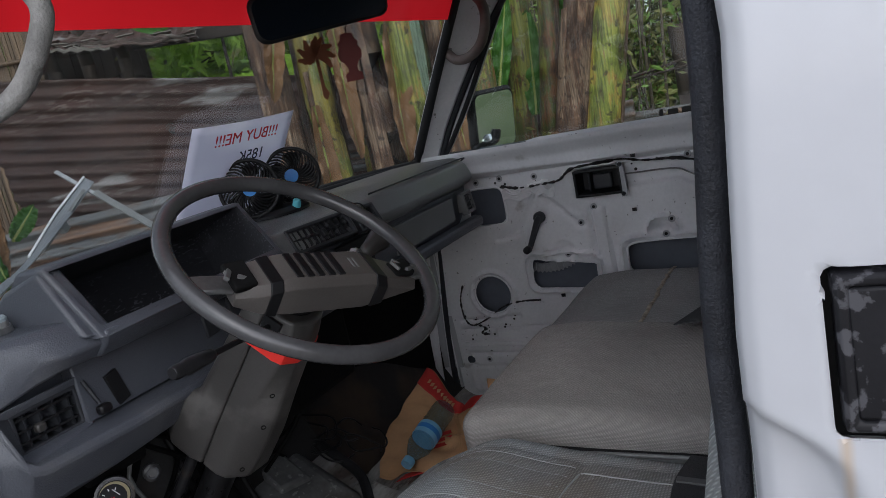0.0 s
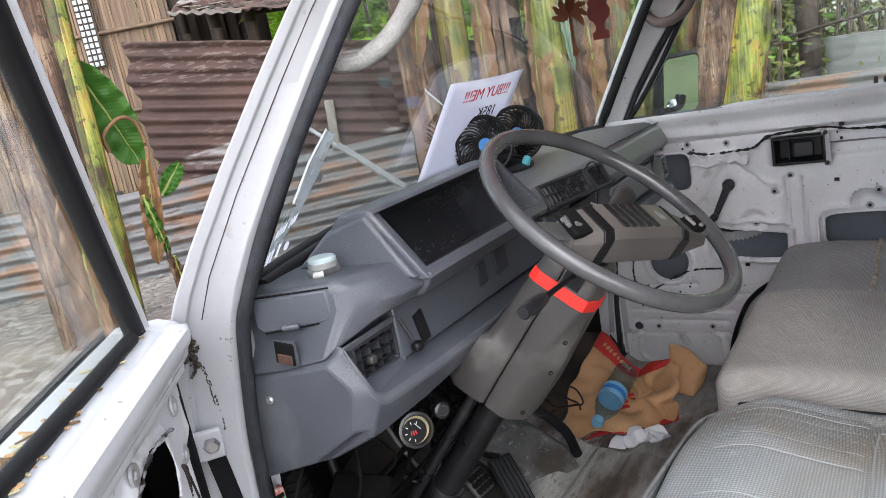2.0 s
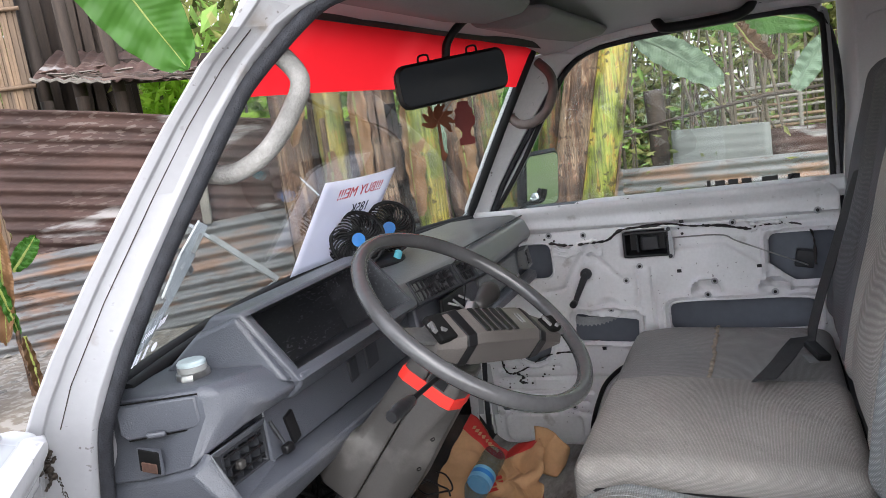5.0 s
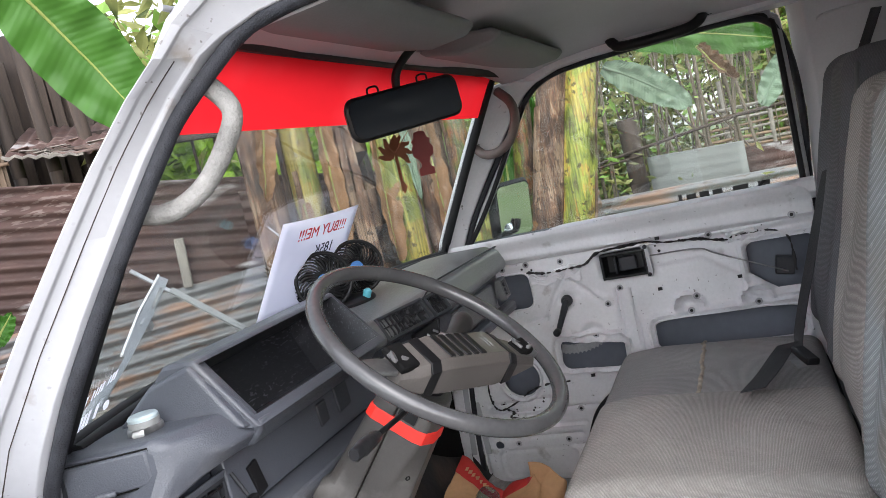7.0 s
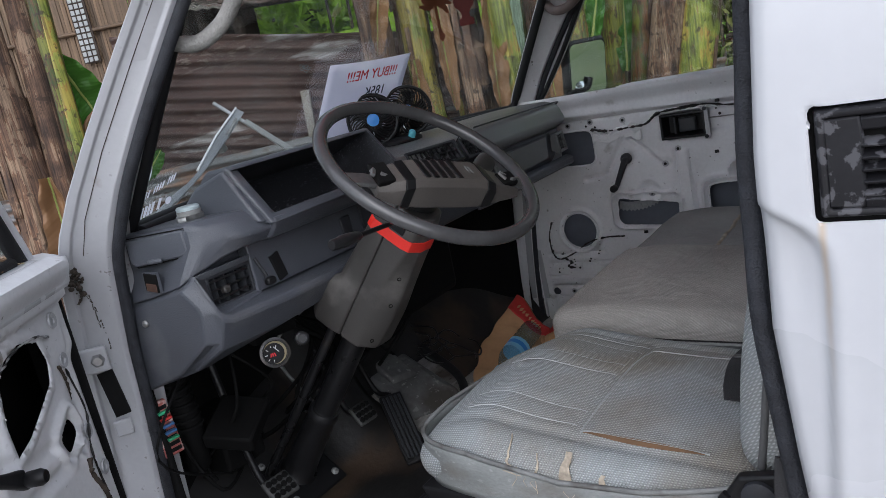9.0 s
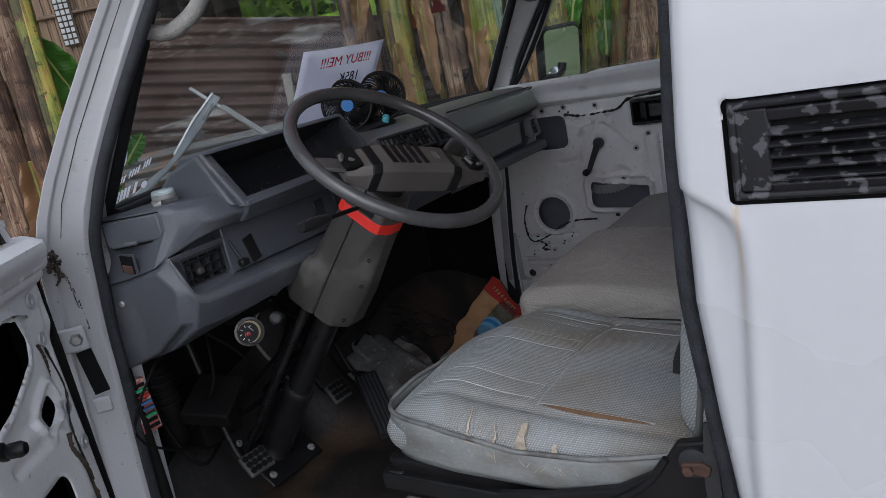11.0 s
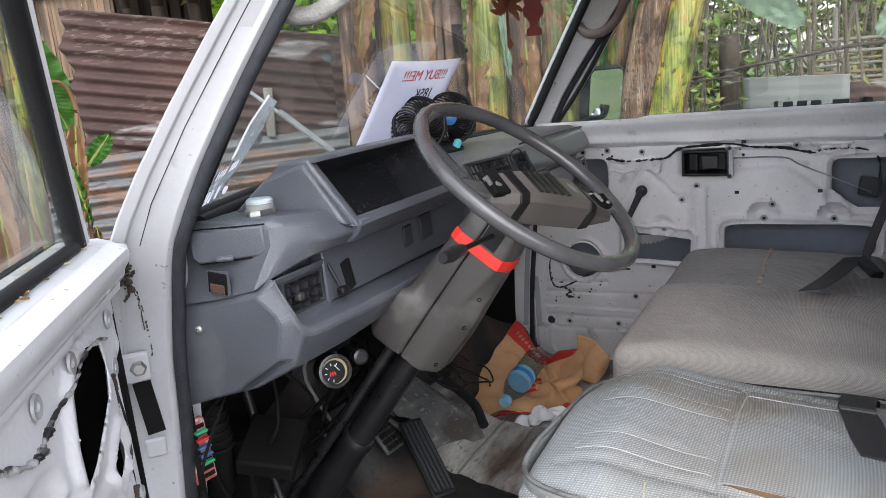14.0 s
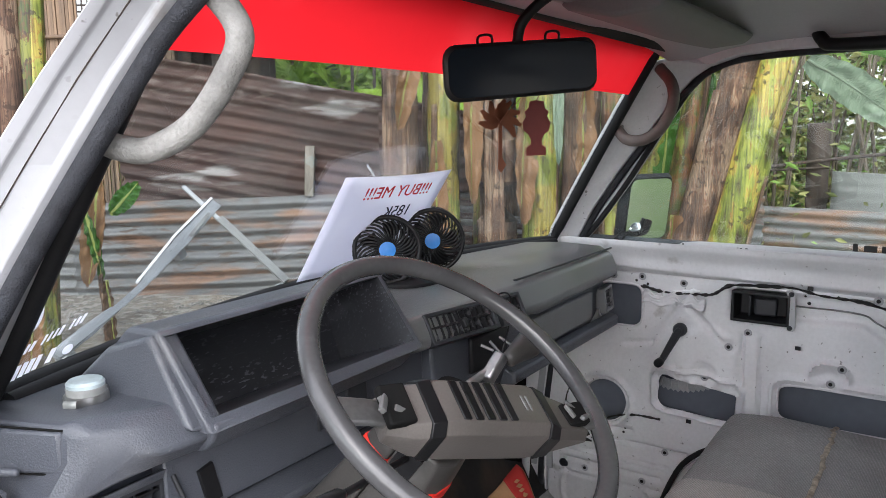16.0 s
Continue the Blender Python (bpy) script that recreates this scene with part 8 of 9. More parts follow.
for row, (xa, za, xb, zb, h) in enumerate(((-0.708, 1.214, -0.612, 1.236, 0.013), (-0.70, 1.188, -0.645, 1.196, 0.020))):
    for k in range(13 if row == 0 else 6):
        t = (k + 0.5) / (13 if row == 0 else 6)
        if k % 5 == 4:
            continue
        x, z, w = xa + (xb - xa) * t, za + (zb - za) * t, (0.0035 if row == 0 else 0.006) + 0.002 * rnd.random()
        grid_mesh("sticker", lambda u, v: (x + (u - 0.5) * w + 0.004 * (v - 0.5), glass_y(x + (u - 0.5) * w, z + (v - 0.5) * h) - 0.0045, z + (v - 0.5) * h - 0.012 * (x / 0.72) ** 2), 2, 2, SIGNP, st_, "", 0)
for cx, cz, rx, rz in ((-0.69, 1.258, 0.010, 0.019), (-0.625, 1.196, 0.008, 0.007)):
    grid_mesh("sticker", lambda u, v: (cx + rx * v * math.cos(6.283 * u), glass_y(cx + rx * v * math.cos(6.283 * u), cz + rz * v * math.sin(6.283 * u)) - 0.0045, cz + rz * v * math.sin(6.283 * u) - 0.01), 20, 3, SIGNP, st_, "round white sticker", 0)

# paper bag with bottle and crumpled paper on the floor
bag = thing("paper_bag", "torn brown kraft paper bag with red print", "paper bag")
BAG_FOOT = [Vector(p) for p in ((0.11, 0.325, 0.474), (0.09, 0.23, 0.472), (0.135, 0.172, 0.478), (0.15, 0.115, 0.474), (0.225, 0.03, 0.48))]
BAG_RIM = [Vector(p) for p in ((0.458, 0.292, 0.601), (0.445, 0.245, 0.560), (0.43, 0.205, 0.510), (0.425, 0.178, 0.492), (0.41, 0.065, 0.560))]


def crumple(p, k, s=14.0):
    return Vector(p) + Vector((noise.noise(Vector(p) * s), noise.noise(Vector(p) * s + Vector((5, 0, 0))), 1.4 * noise.noise(Vector(p) * s + Vector((0, 7, 0))))) * k


def along(pts, t):
    k = min(int(t * (len(pts) - 1)), len(pts) - 2)
    return pts[k].lerp(pts[k + 1], t * (len(pts) - 1) - k)


def bag_fn(u, v):
    """u: from the foot on the floor up to the red rim; v: from the front corner to the flap."""
    p = along(BAG_FOOT, v).lerp(along(BAG_RIM, v), u)
    fold = 0.012 * math.sin(9 * v + 5 * u) * float(sstep(v, 0.45, 0.7)) * math.sin(math.pi * u)
    return crumple(p + Vector((0, 0, abs(fold) + 0.004)), 0.009 + 0.012 * float(sstep(v, 0.45, 0.75)), 20)


grid_mesh("sheet", bag_fn, 50, 60, KRAFT, bag, "creased kraft paper", 14, thick=0.001)
grid_mesh("red_band", lambda u, v: bag_fn(0.83 + 0.165 * u, v * 0.97) + Vector((-0.003, -0.001, 0.003)), 8, 60, REDP, bag, "red printed band", 14, thick=0.0008)
grid_mesh("underside", lambda u, v: crumple(along(BAG_FOOT, v) + Vector((0.01 + 0.04 * u, 0.01 * u, -0.004 - 0.003 * u)) + Vector((-0.012, -0.006, 0)) * (1 - u), 0.002, 20), 6, 30, REDP, bag, "red underside", 14, thick=0.0008)
FLAP = [Vector(p) for p in ((0.40, 0.085, 0.592), (0.395, 0.025, 0.592), (0.395, -0.008, 0.545), (0.40, 0.0, 0.50))]
grid_mesh("flap", lambda u, v: crumple(along(FLAP, u).lerp(Vector((0.375 - 0.02 * u, 0.085 - 0.05 * u, 0.478)), v) + Vector((-0.03 * math.sin(math.pi * v) * u, 0, 0)), 0.010, 18), 26, 18, KRAFT, bag, "standing kraft flap", 14, thick=0.001)
for k in range(3):
    p = bag_fn(0.36 + 0.05 * k, 0.60)
    part("print_bar", bm_box((0.012, 0.05, 0.001), Matrix.Translation(p + Vector((-0.002, 0, 0.006))) @ pose(0, 0, 0, -4, -15, 35)), REDP, bag, "red printed bar", 0)
for k in range(9):
    p = bag_fn(0.915, 0.13 + 0.045 * k)
    part("print_mark", bm_box((0.012, 0.009 + 0.004 * (k % 2), 0.001), Matrix.Translation(p + Vector((-0.006, -0.001, 0.007))) @ pose(0, 0, 0, 0, -20, -10)), KRAFT, bag, "", 0)
bo = thing("water_bottle", "clear plastic water bottle with a blue label and cap", "bottle")
bd = (Vector((0.30, 0.175, 0.552)) - Vector((0.115, 0.192, 0.505))).normalized()
BM = at((0.115, 0.192, 0.507), bd)
part("shell", bm_lathe([(0.012, 0.014), (0.013, 0.022), (0.02, 0.035), (0.031, 0.06), (0.032, 0.075), (0.03, 0.08), (0.032, 0.085), (0.032, 0.125), (0.0295, 0.13), (0.032, 0.14), (0.0295, 0.15), (0.032, 0.16), (0.0295, 0.17), (0.032, 0.18), (0.03, 0.2), (0.022, 0.206), (0.0, 0.202)], BM, 28), PET, bo, "clear ribbed bottle", 40)
part("label", bm_lathe([(0.0326, 0.084), (0.0328, 0.086), (0.0328, 0.122), (0.0326, 0.124)], BM, 28), CAPBLUE, bo, "blue label", 40)
part("label_band", bm_lathe([(0.0331, 0.098), (0.0331, 0.112)], BM, 28), BLUE, bo, "", 40)
part("cap", bm_lathe([(0.0, -0.004), (0.014, -0.004), (0.015, 0.0), (0.015, 0.014), (0.013, 0.016)], BM, 24), CAPBLUE, bo, "blue cap", 40)
cp_ = thing("crumpled_paper", "crumpled white paper on the cab floor", "paper")
for c, r in (((0.095, 0.085, 0.49), 0.028), ((0.125, 0.055, 0.488), 0.022)):
    bm = bmesh.new()
    bmesh.ops.create_icosphere(bm, subdivisions=4, radius=r, matrix=pose(*c))
    for v in bm.verts:
        v.co = crumple(v.co, 0.020, 34)
        v.co.z = max(0.468, c[2] + (v.co.z - c[2]) * 0.75)
    part("wad", bm, PAPER, cp_, "", 14)
grid_mesh("loose_corner", lambda u, v: crumple(Vector((0.07 + 0.05 * u, 0.11 + 0.04 * v, 0.472 + 0.01 * u)), 0.006, 30), 10, 10, PAPER, cp_, "", 18, thick=0.0005)

# laid in the passenger's footwell, scaled about the camera's eye to fit its view
EYE_SCALE = Matrix.Translation((-1.46, -0.54, 1.39)) @ Matrix.Scale(1.07, 4) @ Matrix.Translation((1.46, 0.54, -1.39))
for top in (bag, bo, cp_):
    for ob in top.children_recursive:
        ob.data.transform(EYE_SCALE)

# air grille in the side panel
gr_ = thing("side_air_grille", "black plastic air grille with worn grey paint and rust below", "grille")
# near-black sheets stand for the shaded hollow behind and round the grille
part("gap", bm_box((0.0015, 0.236, 0.0935), pose(-0.8465, -0.9025, 1.191)), UNDER, gr_, "near-black sheet standing for the gap round the grille", 0)
part("frame", bm_loft([[Vector((x, -0.9045 + sy * a, 1.191 + sz * b)) for sy, sz in ((-1, -1), (1, -1), (1, 1), (-1, 1))] for x, a, b in ((-0.846, 0.1125, 0.0425), (-0.8575, 0.1105, 0.0405), (-0.8585, 0.106, 0.0365), (-0.855, 0.1035, 0.034), (-0.846, 0.1035, 0.034))], False), FADED, gr_, "worn black frame", 30, 0.003)
part("end_plate", bm_loft([[Vector((x, y, z)) for y, z in ((-0.799, 1.157), (-0.799, 1.225), (-0.824, 1.2255), (-0.8255, 1.206), (-0.8235, 1.190), (-0.8255, 1.176), (-0.824, 1.1565))] for x in (-0.847, -0.8565)]), FADED, gr_, "worn flat end plate", 30, 0.002)
part("backing", bm_box((0.0015, 0.238, 0.0905), pose(-0.8455, -0.9025, 1.191)), UNDER, gr_, smooth=0)
for z, h in ((1.2195, 0.010), (1.160, 0.008)):
    part("rail", bm_box((0.007, 0.186, h), pose(-0.8525, -0.9165, z, 0, -14)), FADED, gr_, "", 30, 0.0015)
for k in range(5):
    part("slat", bm_box((0.013, 0.186, 0.0026), pose(-0.8515, -0.9165, 1.1685 + k * 0.0092, 0, -24)), FADED, gr_, "", 30, 0.0008)

# rubber-edged wheel arch lip between the passenger's seat and the door
arch = thing("wheel_arch_trim", "black rubber trim along the passenger's wheel arch", "trim")
part("lip", bm_tube(smooth_path([(0.722, 0.005, 0.43), (0.72, -0.005, 0.48), (0.718, -0.03, 0.55), (0.716, -0.062, 0.61), (0.715, -0.12, 0.66), (0.712, -0.2, 0.69)], 6), 0.007, 8), RUBBER, arch, "", 60)
part("flange", bm_ribbon(smooth_path([(0.735, 0.0, 0.43), (0.735, -0.012, 0.48), (0.733, -0.037, 0.55), (0.731, -0.07, 0.605), (0.730, -0.125, 0.652), (0.728, -0.2, 0.682)], 6), (1, 0, 0), 0.03, 0.003), JAMB, arch, "white painted flange", 40)

# flakes of rust and dirt lying in the ribs of the floor
rnd = random.Random(61)
V_, F_ = [], []
for k in range(700):
    x, y = rnd.uniform(-0.26, 0.22), rnd.uniform(-0.26, 0.08)
    s = rnd.uniform(0.0015, 0.006)
    z = floor_fn((x + 0.8) / 1.6, (0.52 - y) / 0.85)[2] + 0.001
    a = rnd.random() * 6.28
    b = len(V_)
    V_ += [(x + s * f * math.cos(a + d), y + s * f * math.sin(a + d), z) for d, f in ((0, 1.6), (1.5, 0.6), (3.1, 1.2), (4.6, 0.7))] + [(x, y, z + s * 0.5)]
    F_ += [(b + i, b + (i + 1) % 4, b + 4) for i in range(4)]
tagged(link_mesh("floor_dirt", V_, F_, GRIME, None, "", 0), "dark flakes of rust and dirt on the cab floor", "dirt", kind="stuff")

# ---- outside: ground, fence, huts, plants ----
SOIL = mat("damp_soil_and_gravel", (0.22, 0.19, 0.155), 0.9, scale=3, vary=0.4, grain=30, bump=0.8, second=(0.33, 0.31, 0.28), amount=0.8, stain_scale=16, edge=0.5, soft=0.08)
GRASSM = mat("short_grass_ground", (0.09, 0.14, 0.035), 0.9, scale=2, vary=0.4, grain=30, bump=0.8, second=(0.2, 0.17, 0.11), amount=0.7, stain_scale=4, edge=0.55)
ZINC = mat("weathered_galvanised_sheet", (0.15, 0.152, 0.152), 0.5, 0.2, scale=2.0, vary=0.3, grain=50, bump=0.1, second=(0.22, 0.12, 0.07), amount=0.85, stain_scale=3.4, edge=0.5, soft=0.1, stretch=(0.6, 0.6, 3.0), rand=0.1, specks=((0.08, 0.05, 0.035), 0.8, 22.0, 0.56))
RUSTS = mat("rusted_corrugated_sheet", (0.078, 0.042, 0.033), 0.75, 0.1, scale=3.0, vary=0.45, grain=60, bump=0.2, second=(0.38, 0.37, 0.36), amount=0.7, stain_scale=2.4, edge=0.62, soft=0.05, stretch=(0.6, 0.6, 3.0), rand=0.15, specks=((0.2, 0.16, 0.14), 0.6, 20.0, 0.56))
BAMB = mat("split_bamboo", (0.15, 0.098, 0.058), 0.7, scale=5, vary=0.3, grain=70, bump=0.4, stretch=(3, 3, 0.4), rand=0.34)
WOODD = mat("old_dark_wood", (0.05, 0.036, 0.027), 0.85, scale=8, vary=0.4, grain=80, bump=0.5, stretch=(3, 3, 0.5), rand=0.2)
ROTTEN = mat("rotten_reddish_wood", (0.13, 0.09, 0.075), 0.9, scale=12, vary=0.45, grain=90, bump=0.6, stretch=(1, 1, 3), rand=0.2)
WOODG = mat("grey_weathered_wood", (0.22, 0.2, 0.17), 0.85, scale=8, vary=0.35, grain=80, bump=0.5, stretch=(3, 3, 0.5), rand=0.2)


def streak_mat(name, colors, rough=0.6, across=26.0, along=1.1):
    """Fibrous stem: vertical streaks through several colours, with blotches and fibre relief."""
    m = bpy.data.materials.new(name)
    m.use_nodes = True
    n, l = m.node_tree.nodes, m.node_tree.links
    p = n["Principled BSDF"]
    p.inputs["Roughness"].default_value = rough
    tc, mp, nz, blot, ad, r = n.new("ShaderNodeTexCoord"), n.new("ShaderNodeMapping"), n.new("ShaderNodeTexNoise"), n.new("ShaderNodeTexNoise"), n.new("ShaderNodeMath"), n.new("ShaderNodeValToRGB")
    mp.inputs["Scale"].default_value = (across, across, along)
    l.new(tc.outputs["Object"], mp.inputs["Vector"])
    l.new(mp.outputs[0], nz.inputs["Vector"])
    nz.inputs["Scale"].default_value, nz.inputs["Detail"].default_value, nz.inputs["Roughness"].default_value = 1.0, 6.0, 0.65
    l.new(tc.outputs["Object"], blot.inputs["Vector"])
    blot.inputs["Scale"].default_value, blot.inputs["Detail"].default_value = 7.0, 9.0
    ad.operation = "MULTIPLY_ADD"
    l.new(blot.outputs[0], ad.inputs[0])
    ad.inputs[1].default_value = 0.9
    l.new(nz.outputs[0], ad.inputs[2])
    cr = r.color_ramp
    k = len(colors)
    cr.elements[0].position, cr.elements[1].position = 0.70, 1.22
    cr.elements[0].color, cr.elements[1].color = (*colors[0], 1), (*colors[-1], 1)
    for i in range(1, k - 1):
        e = cr.elements.new(0.70 + 0.52 * i / (k - 1))
        e.color = (*colors[i], 1)
    l.new(ad.outputs[0], r.inputs[0])
    oi, hs, mr_ = n.new("ShaderNodeObjectInfo"), n.new("ShaderNodeHueSaturation"), n.new("ShaderNodeMapRange")
    mr_.inputs[3].default_value, mr_.inputs[4].default_value = 0.75, 1.2
    l.new(oi.outputs["Random"], mr_.inputs[0])
    l.new(mr_.outputs[0], hs.inputs["Value"])
    l.new(r.outputs[0], hs.inputs["Color"])
    fm, fb, ft, fx = n.new("ShaderNodeMapping"), n.new("ShaderNodeTexNoise"), n.new("ShaderNodeMapRange"), n.new("ShaderNodeMixRGB")
    fm.inputs["Scale"].default_value = (across * 6, across * 6, along * 2.5)
    l.new(tc.outputs["Object"], fm.inputs["Vector"])
    l.new(fm.outputs[0], fb.inputs["Vector"])
    fb.inputs["Scale"].default_value, fb.inputs["Detail"].default_value = 1.0, 5.0
    ft.inputs[1].default_value, ft.inputs[2].default_value, ft.inputs[3].default_value, ft.inputs[4].default_value = 0.36, 0.6, 0.35, 1.1
    l.new(fb.outputs[0], ft.inputs[0])
    fx.blend_type, fx.inputs[0].default_value = "MULTIPLY", 0.85
    l.new(hs.outputs[0], fx.inputs[1])
    l.new(ft.outputs[0], fx.inputs[2])
    sp, sr, sx = n.new("ShaderNodeTexNoise"), n.new("ShaderNodeMapRange"), n.new("ShaderNodeMixRGB")
    l.new(tc.outputs["Object"], sp.inputs["Vector"])
    sp.inputs["Scale"].default_value, sp.inputs["Detail"].default_value = 26.0, 3.0
    sr.inputs[1].default_value, sr.inputs[2].default_value, sr.inputs[3].default_value, sr.inputs[4].default_value = 0.60, 0.66, 0.0, 0.8
    l.new(sp.outputs[0], sr.inputs[0])
    l.new(sr.outputs[0], sx.inputs[0])
    l.new(fx.outputs[0], sx.inputs[1])
    sx.inputs[2].default_value = (0.03, 0.017, 0.01, 1)
    l.new(sx.outputs[0], p.inputs["Base Color"])
    bp = n.new("ShaderNodeBump")
    bp.inputs["Strength"].default_value, bp.inputs["Distance"].default_value = 0.6, 0.01
    l.new(nz.outputs[0], bp.inputs["Height"])
    l.new(bp.outputs[0], p.inputs["Normal"])
    return m


STEMG = streak_mat("green_banana_stem", [(0.016, 0.010, 0.007), (0.17, 0.065, 0.018), (0.05, 0.085, 0.010), (0.085, 0.135, 0.014), (0.16, 0.17, 0.025), (0.12, 0.045, 0.015)], 0.5, 14.0, 0.8)
STEMY = streak_mat("yellow_green_banana_stem", [(0.05, 0.03, 0.015), (0.13, 0.16, 0.025), (0.26, 0.27, 0.05), (0.32, 0.26, 0.05), (0.3, 0.12, 0.035)], 0.5, 14.0, 0.8)
SHEATH = streak_mat("dry_brown_leaf_sheath", [(0.02, 0.013, 0.01), (0.075, 0.042, 0.027), (0.14, 0.08, 0.048), (0.23, 0.155, 0.10), (0.11, 0.045, 0.022)], 0.85, 30.0, 1.0)
LEAF = leaf_mat("banana_leaf_green", (0.036, 0.108, 0.013), 0.3, 0.2)
MIDRIB = leaf_mat("yellow_green_midrib", (0.26, 0.30, 0.08), 0.2, 0.2)
LEAFP = leaf_mat("pale_banana_leaf", (0.2, 0.27, 0.19), 0.2, 0.4)
# Brightened: sunlight on the leaves behind the fence is put into their colour.
LEAFY = leaf_mat("sunlit_tone_banana_leaf", (0.30, 0.48, 0.05), 0.3, 0.55)
DRYL = leaf_mat("dry_leaf_brown", (0.155, 0.086, 0.042), 0.5, 0.15)
BUSH = leaf_mat("bush_leaves", (0.15, 0.25, 0.055), 0.75, 0.4, dry=(0.4, 0.4, 0.14))


def ground_z(x, y):
    d = max(0.0, x * 0.45 + y * 0.9 - 0.7)
    rise = 0.5 * float(sstep(d, 0.0, 2.0))
    side = 0.35 * float(sstep(x, 1.2, 4.5)) * (1 - float(sstep(d, 0.0, 2.0)))
    return rise + side * 0.6 + 0.02 * noise.noise((x * 1.7, y * 1.7, 0)) + 0.015 * noise.noise((x * 7, y * 7, 2))


def gfn(u, v):
    f = lambda t: math.copysign(abs(2 * t - 1) ** 3.2 * 60 + abs(2 * t - 1) * 8, 2 * t - 1)
    x, y = f(u) + 1.0, f(v) + 1.5
    return (x, y, ground_z(x, y))


gnd = grid_mesh("ground", gfn, 160, 160, [SOIL, GRASSM], None, "", 60)
for poly in gnd.data.polygons:
    wander = 0.7 * noise.noise((poly.center.x * 0.9, poly.center.y * 0.9, 4)) + 0.3 * noise.noise((poly.center.x * 3, poly.center.y * 3, 1))
    if poly.center.y < -1.2 + wander and poly.center.x > 1.2 + wander or poly.center.x > 3.6 + 0.4 * wander:
        poly.material_index = 1
tagged(gnd, "damp brown soil and gravel ground", "ground", kind="structure")
# scattered pebbles by the fence foot
rnd = random.Random(31)
pv, pf = [], []
for k in range(900):
    s = rnd.uniform(-1.8, 1.0)
    off = rnd.uniform(-0.9, 0.05)
    x, y = 1.70 + s * 0.56 + off * 0.83, 3.15 - s * 0.83 + off * 0.56
    r = rnd.uniform(0.008, 0.028)
    z = ground_z(x, y)
    b = len(pv)
    a0 = rnd.random() * 6
    for i in range(5):
        a = a0 + i * 1.257
        pv.append((x + r * math.cos(a) * rnd.uniform(0.7, 1.2), y + r * math.sin(a) * rnd.uniform(0.7, 1.2), z))
    pv.append((x + rnd.gauss(0, r * 0.2), y + rnd.gauss(0, r * 0.2), z + r * 0.4))
    pf += [(b + i, b + (i + 1) % 5, b + 5) for i in range(5)]
PEB = mat("grey_pebbles", (0.21, 0.2, 0.18), 0.9, scale=4, vary=0.3, grain=40, bump=0.3)
tagged(link_mesh("pebbles", pv, pf, PEB, None, "", 0), "loose grey pebbles and dead leaves by the fence", "pebbles", kind="stuff")

# corrugated fence
FD, FO = Vector((0.56, -0.83, 0)).normalized(), Vector((1.70, 3.15, 0))
FNn = Vector((-FD.y, FD.x, 0))
if FNn.dot(Vector((-1.4, -0.6, 0)) - FO) < 0:
    FNn = -FNn


def fence_sheet(parent, s0, s1, z0, z1, slope, material, off, label, jag=0.0, pitch=0.076):
    rnd2 = random.Random(int(s0 * 100 + z0 * 999))
    rows = int((z1 - z0) / pitch * 8)
    nu = 26

    def fn(u, v):
        s = s0 + (s1 - s0) * u
        if jag and u < 0.02:
            s += jag * noise.noise((0, v * 9, s0))
        z = z0 + (z1 - z0) * v
        d = 0.014 * math.sin(2 * math.pi * z / pitch) + 0.004 * noise.noise((s * 3, z * 3, off * 50)) + off
        p = FO + FD * s + FNn * d
        return (p.x, p.y, z + slope * (s - s0) + 0.006 * noise.noise((s * 2, z * 1.5, 9)))
    return grid_mesh("sheet", fn, nu, rows, material, parent, label, 60, thick=0.0008)


fe = thing("corrugated_fence", "patched fence of rusty and grey corrugated iron sheets", "fence")
fence_sheet(fe, -0.375, 2.1, 1.03, 1.925, -0.18, RUSTS, 0.02, "rusty brown corrugated sheet", 0.05)
fence_sheet(fe, 1.15, 3.0, 1.15, 1.56, -0.10, RUSTS, 0.05, "rusty brown corrugated sheet")
fence_sheet(fe, -0.66, 1.5, 0.44, 1.045, 0.03, ZINC, 0.05, "grey galvanised corrugated sheet", 0.0)
fence_sheet(fe, -2.9, -0.60, 0.42, 1.07, 0.0, ZINC, 0.03, "grey galvanised corrugated sheet")
fence_sheet(fe, 1.3, 3.4, 0.42, 1.10, -0.02, ZINC, 0.025, "grey galvanised corrugated sheet")
for s, h in ((-2.0, 1.0), (0.3, 1.6), (0.75, 1.62), (1.9, 1.5), (2.9, 1.4)):
    p = FO + FD * s + FNn * (-0.05 if s != 0.75 else 0.07)
    z0, z1 = (0.40, h) if s != 0.75 else (1.08, 1.37)
    part("post", bm_box((0.055, 0.03, z1 - z0), pose(p.x, p.y, (z0 + z1) / 2, 2, 3, -56)), WOODG, fe, "weathered wooden post", 30, 0.006)

# bamboo hut wall and lean-to behind the fence
hut = thing("bamboo_hut", "hut with split-bamboo walls and a dark rusty lean-to roof", "hut")
rnd = random.Random(3)
hp = lambda s, d: FO + FD * s - FNn * d
for k in range(132):
    s = -3.0 + k * 0.0205
    p = hp(s, 0.85 + 0.012 * rnd.random())
    part("bamboo_slat", bm_box((0.0195, 0.010 + 0.006 * rnd.random(), 2.7), pose(p.x, p.y, 1.85, rnd.gauss(0, 0.3), rnd.gauss(0, 0.25), -56 + rnd.gauss(0, 9))), BAMB, hut, smooth=0)
for z in (0.95, 1.55, 2.1, 2.6):
    a, b = hp(-3.0, 0.825), hp(-0.27, 0.825)
    part("batten", bm_tube([(a.x, a.y, z), (b.x, b.y, z)], 0.014, 8), BAMB, hut, "bamboo batten", 60)
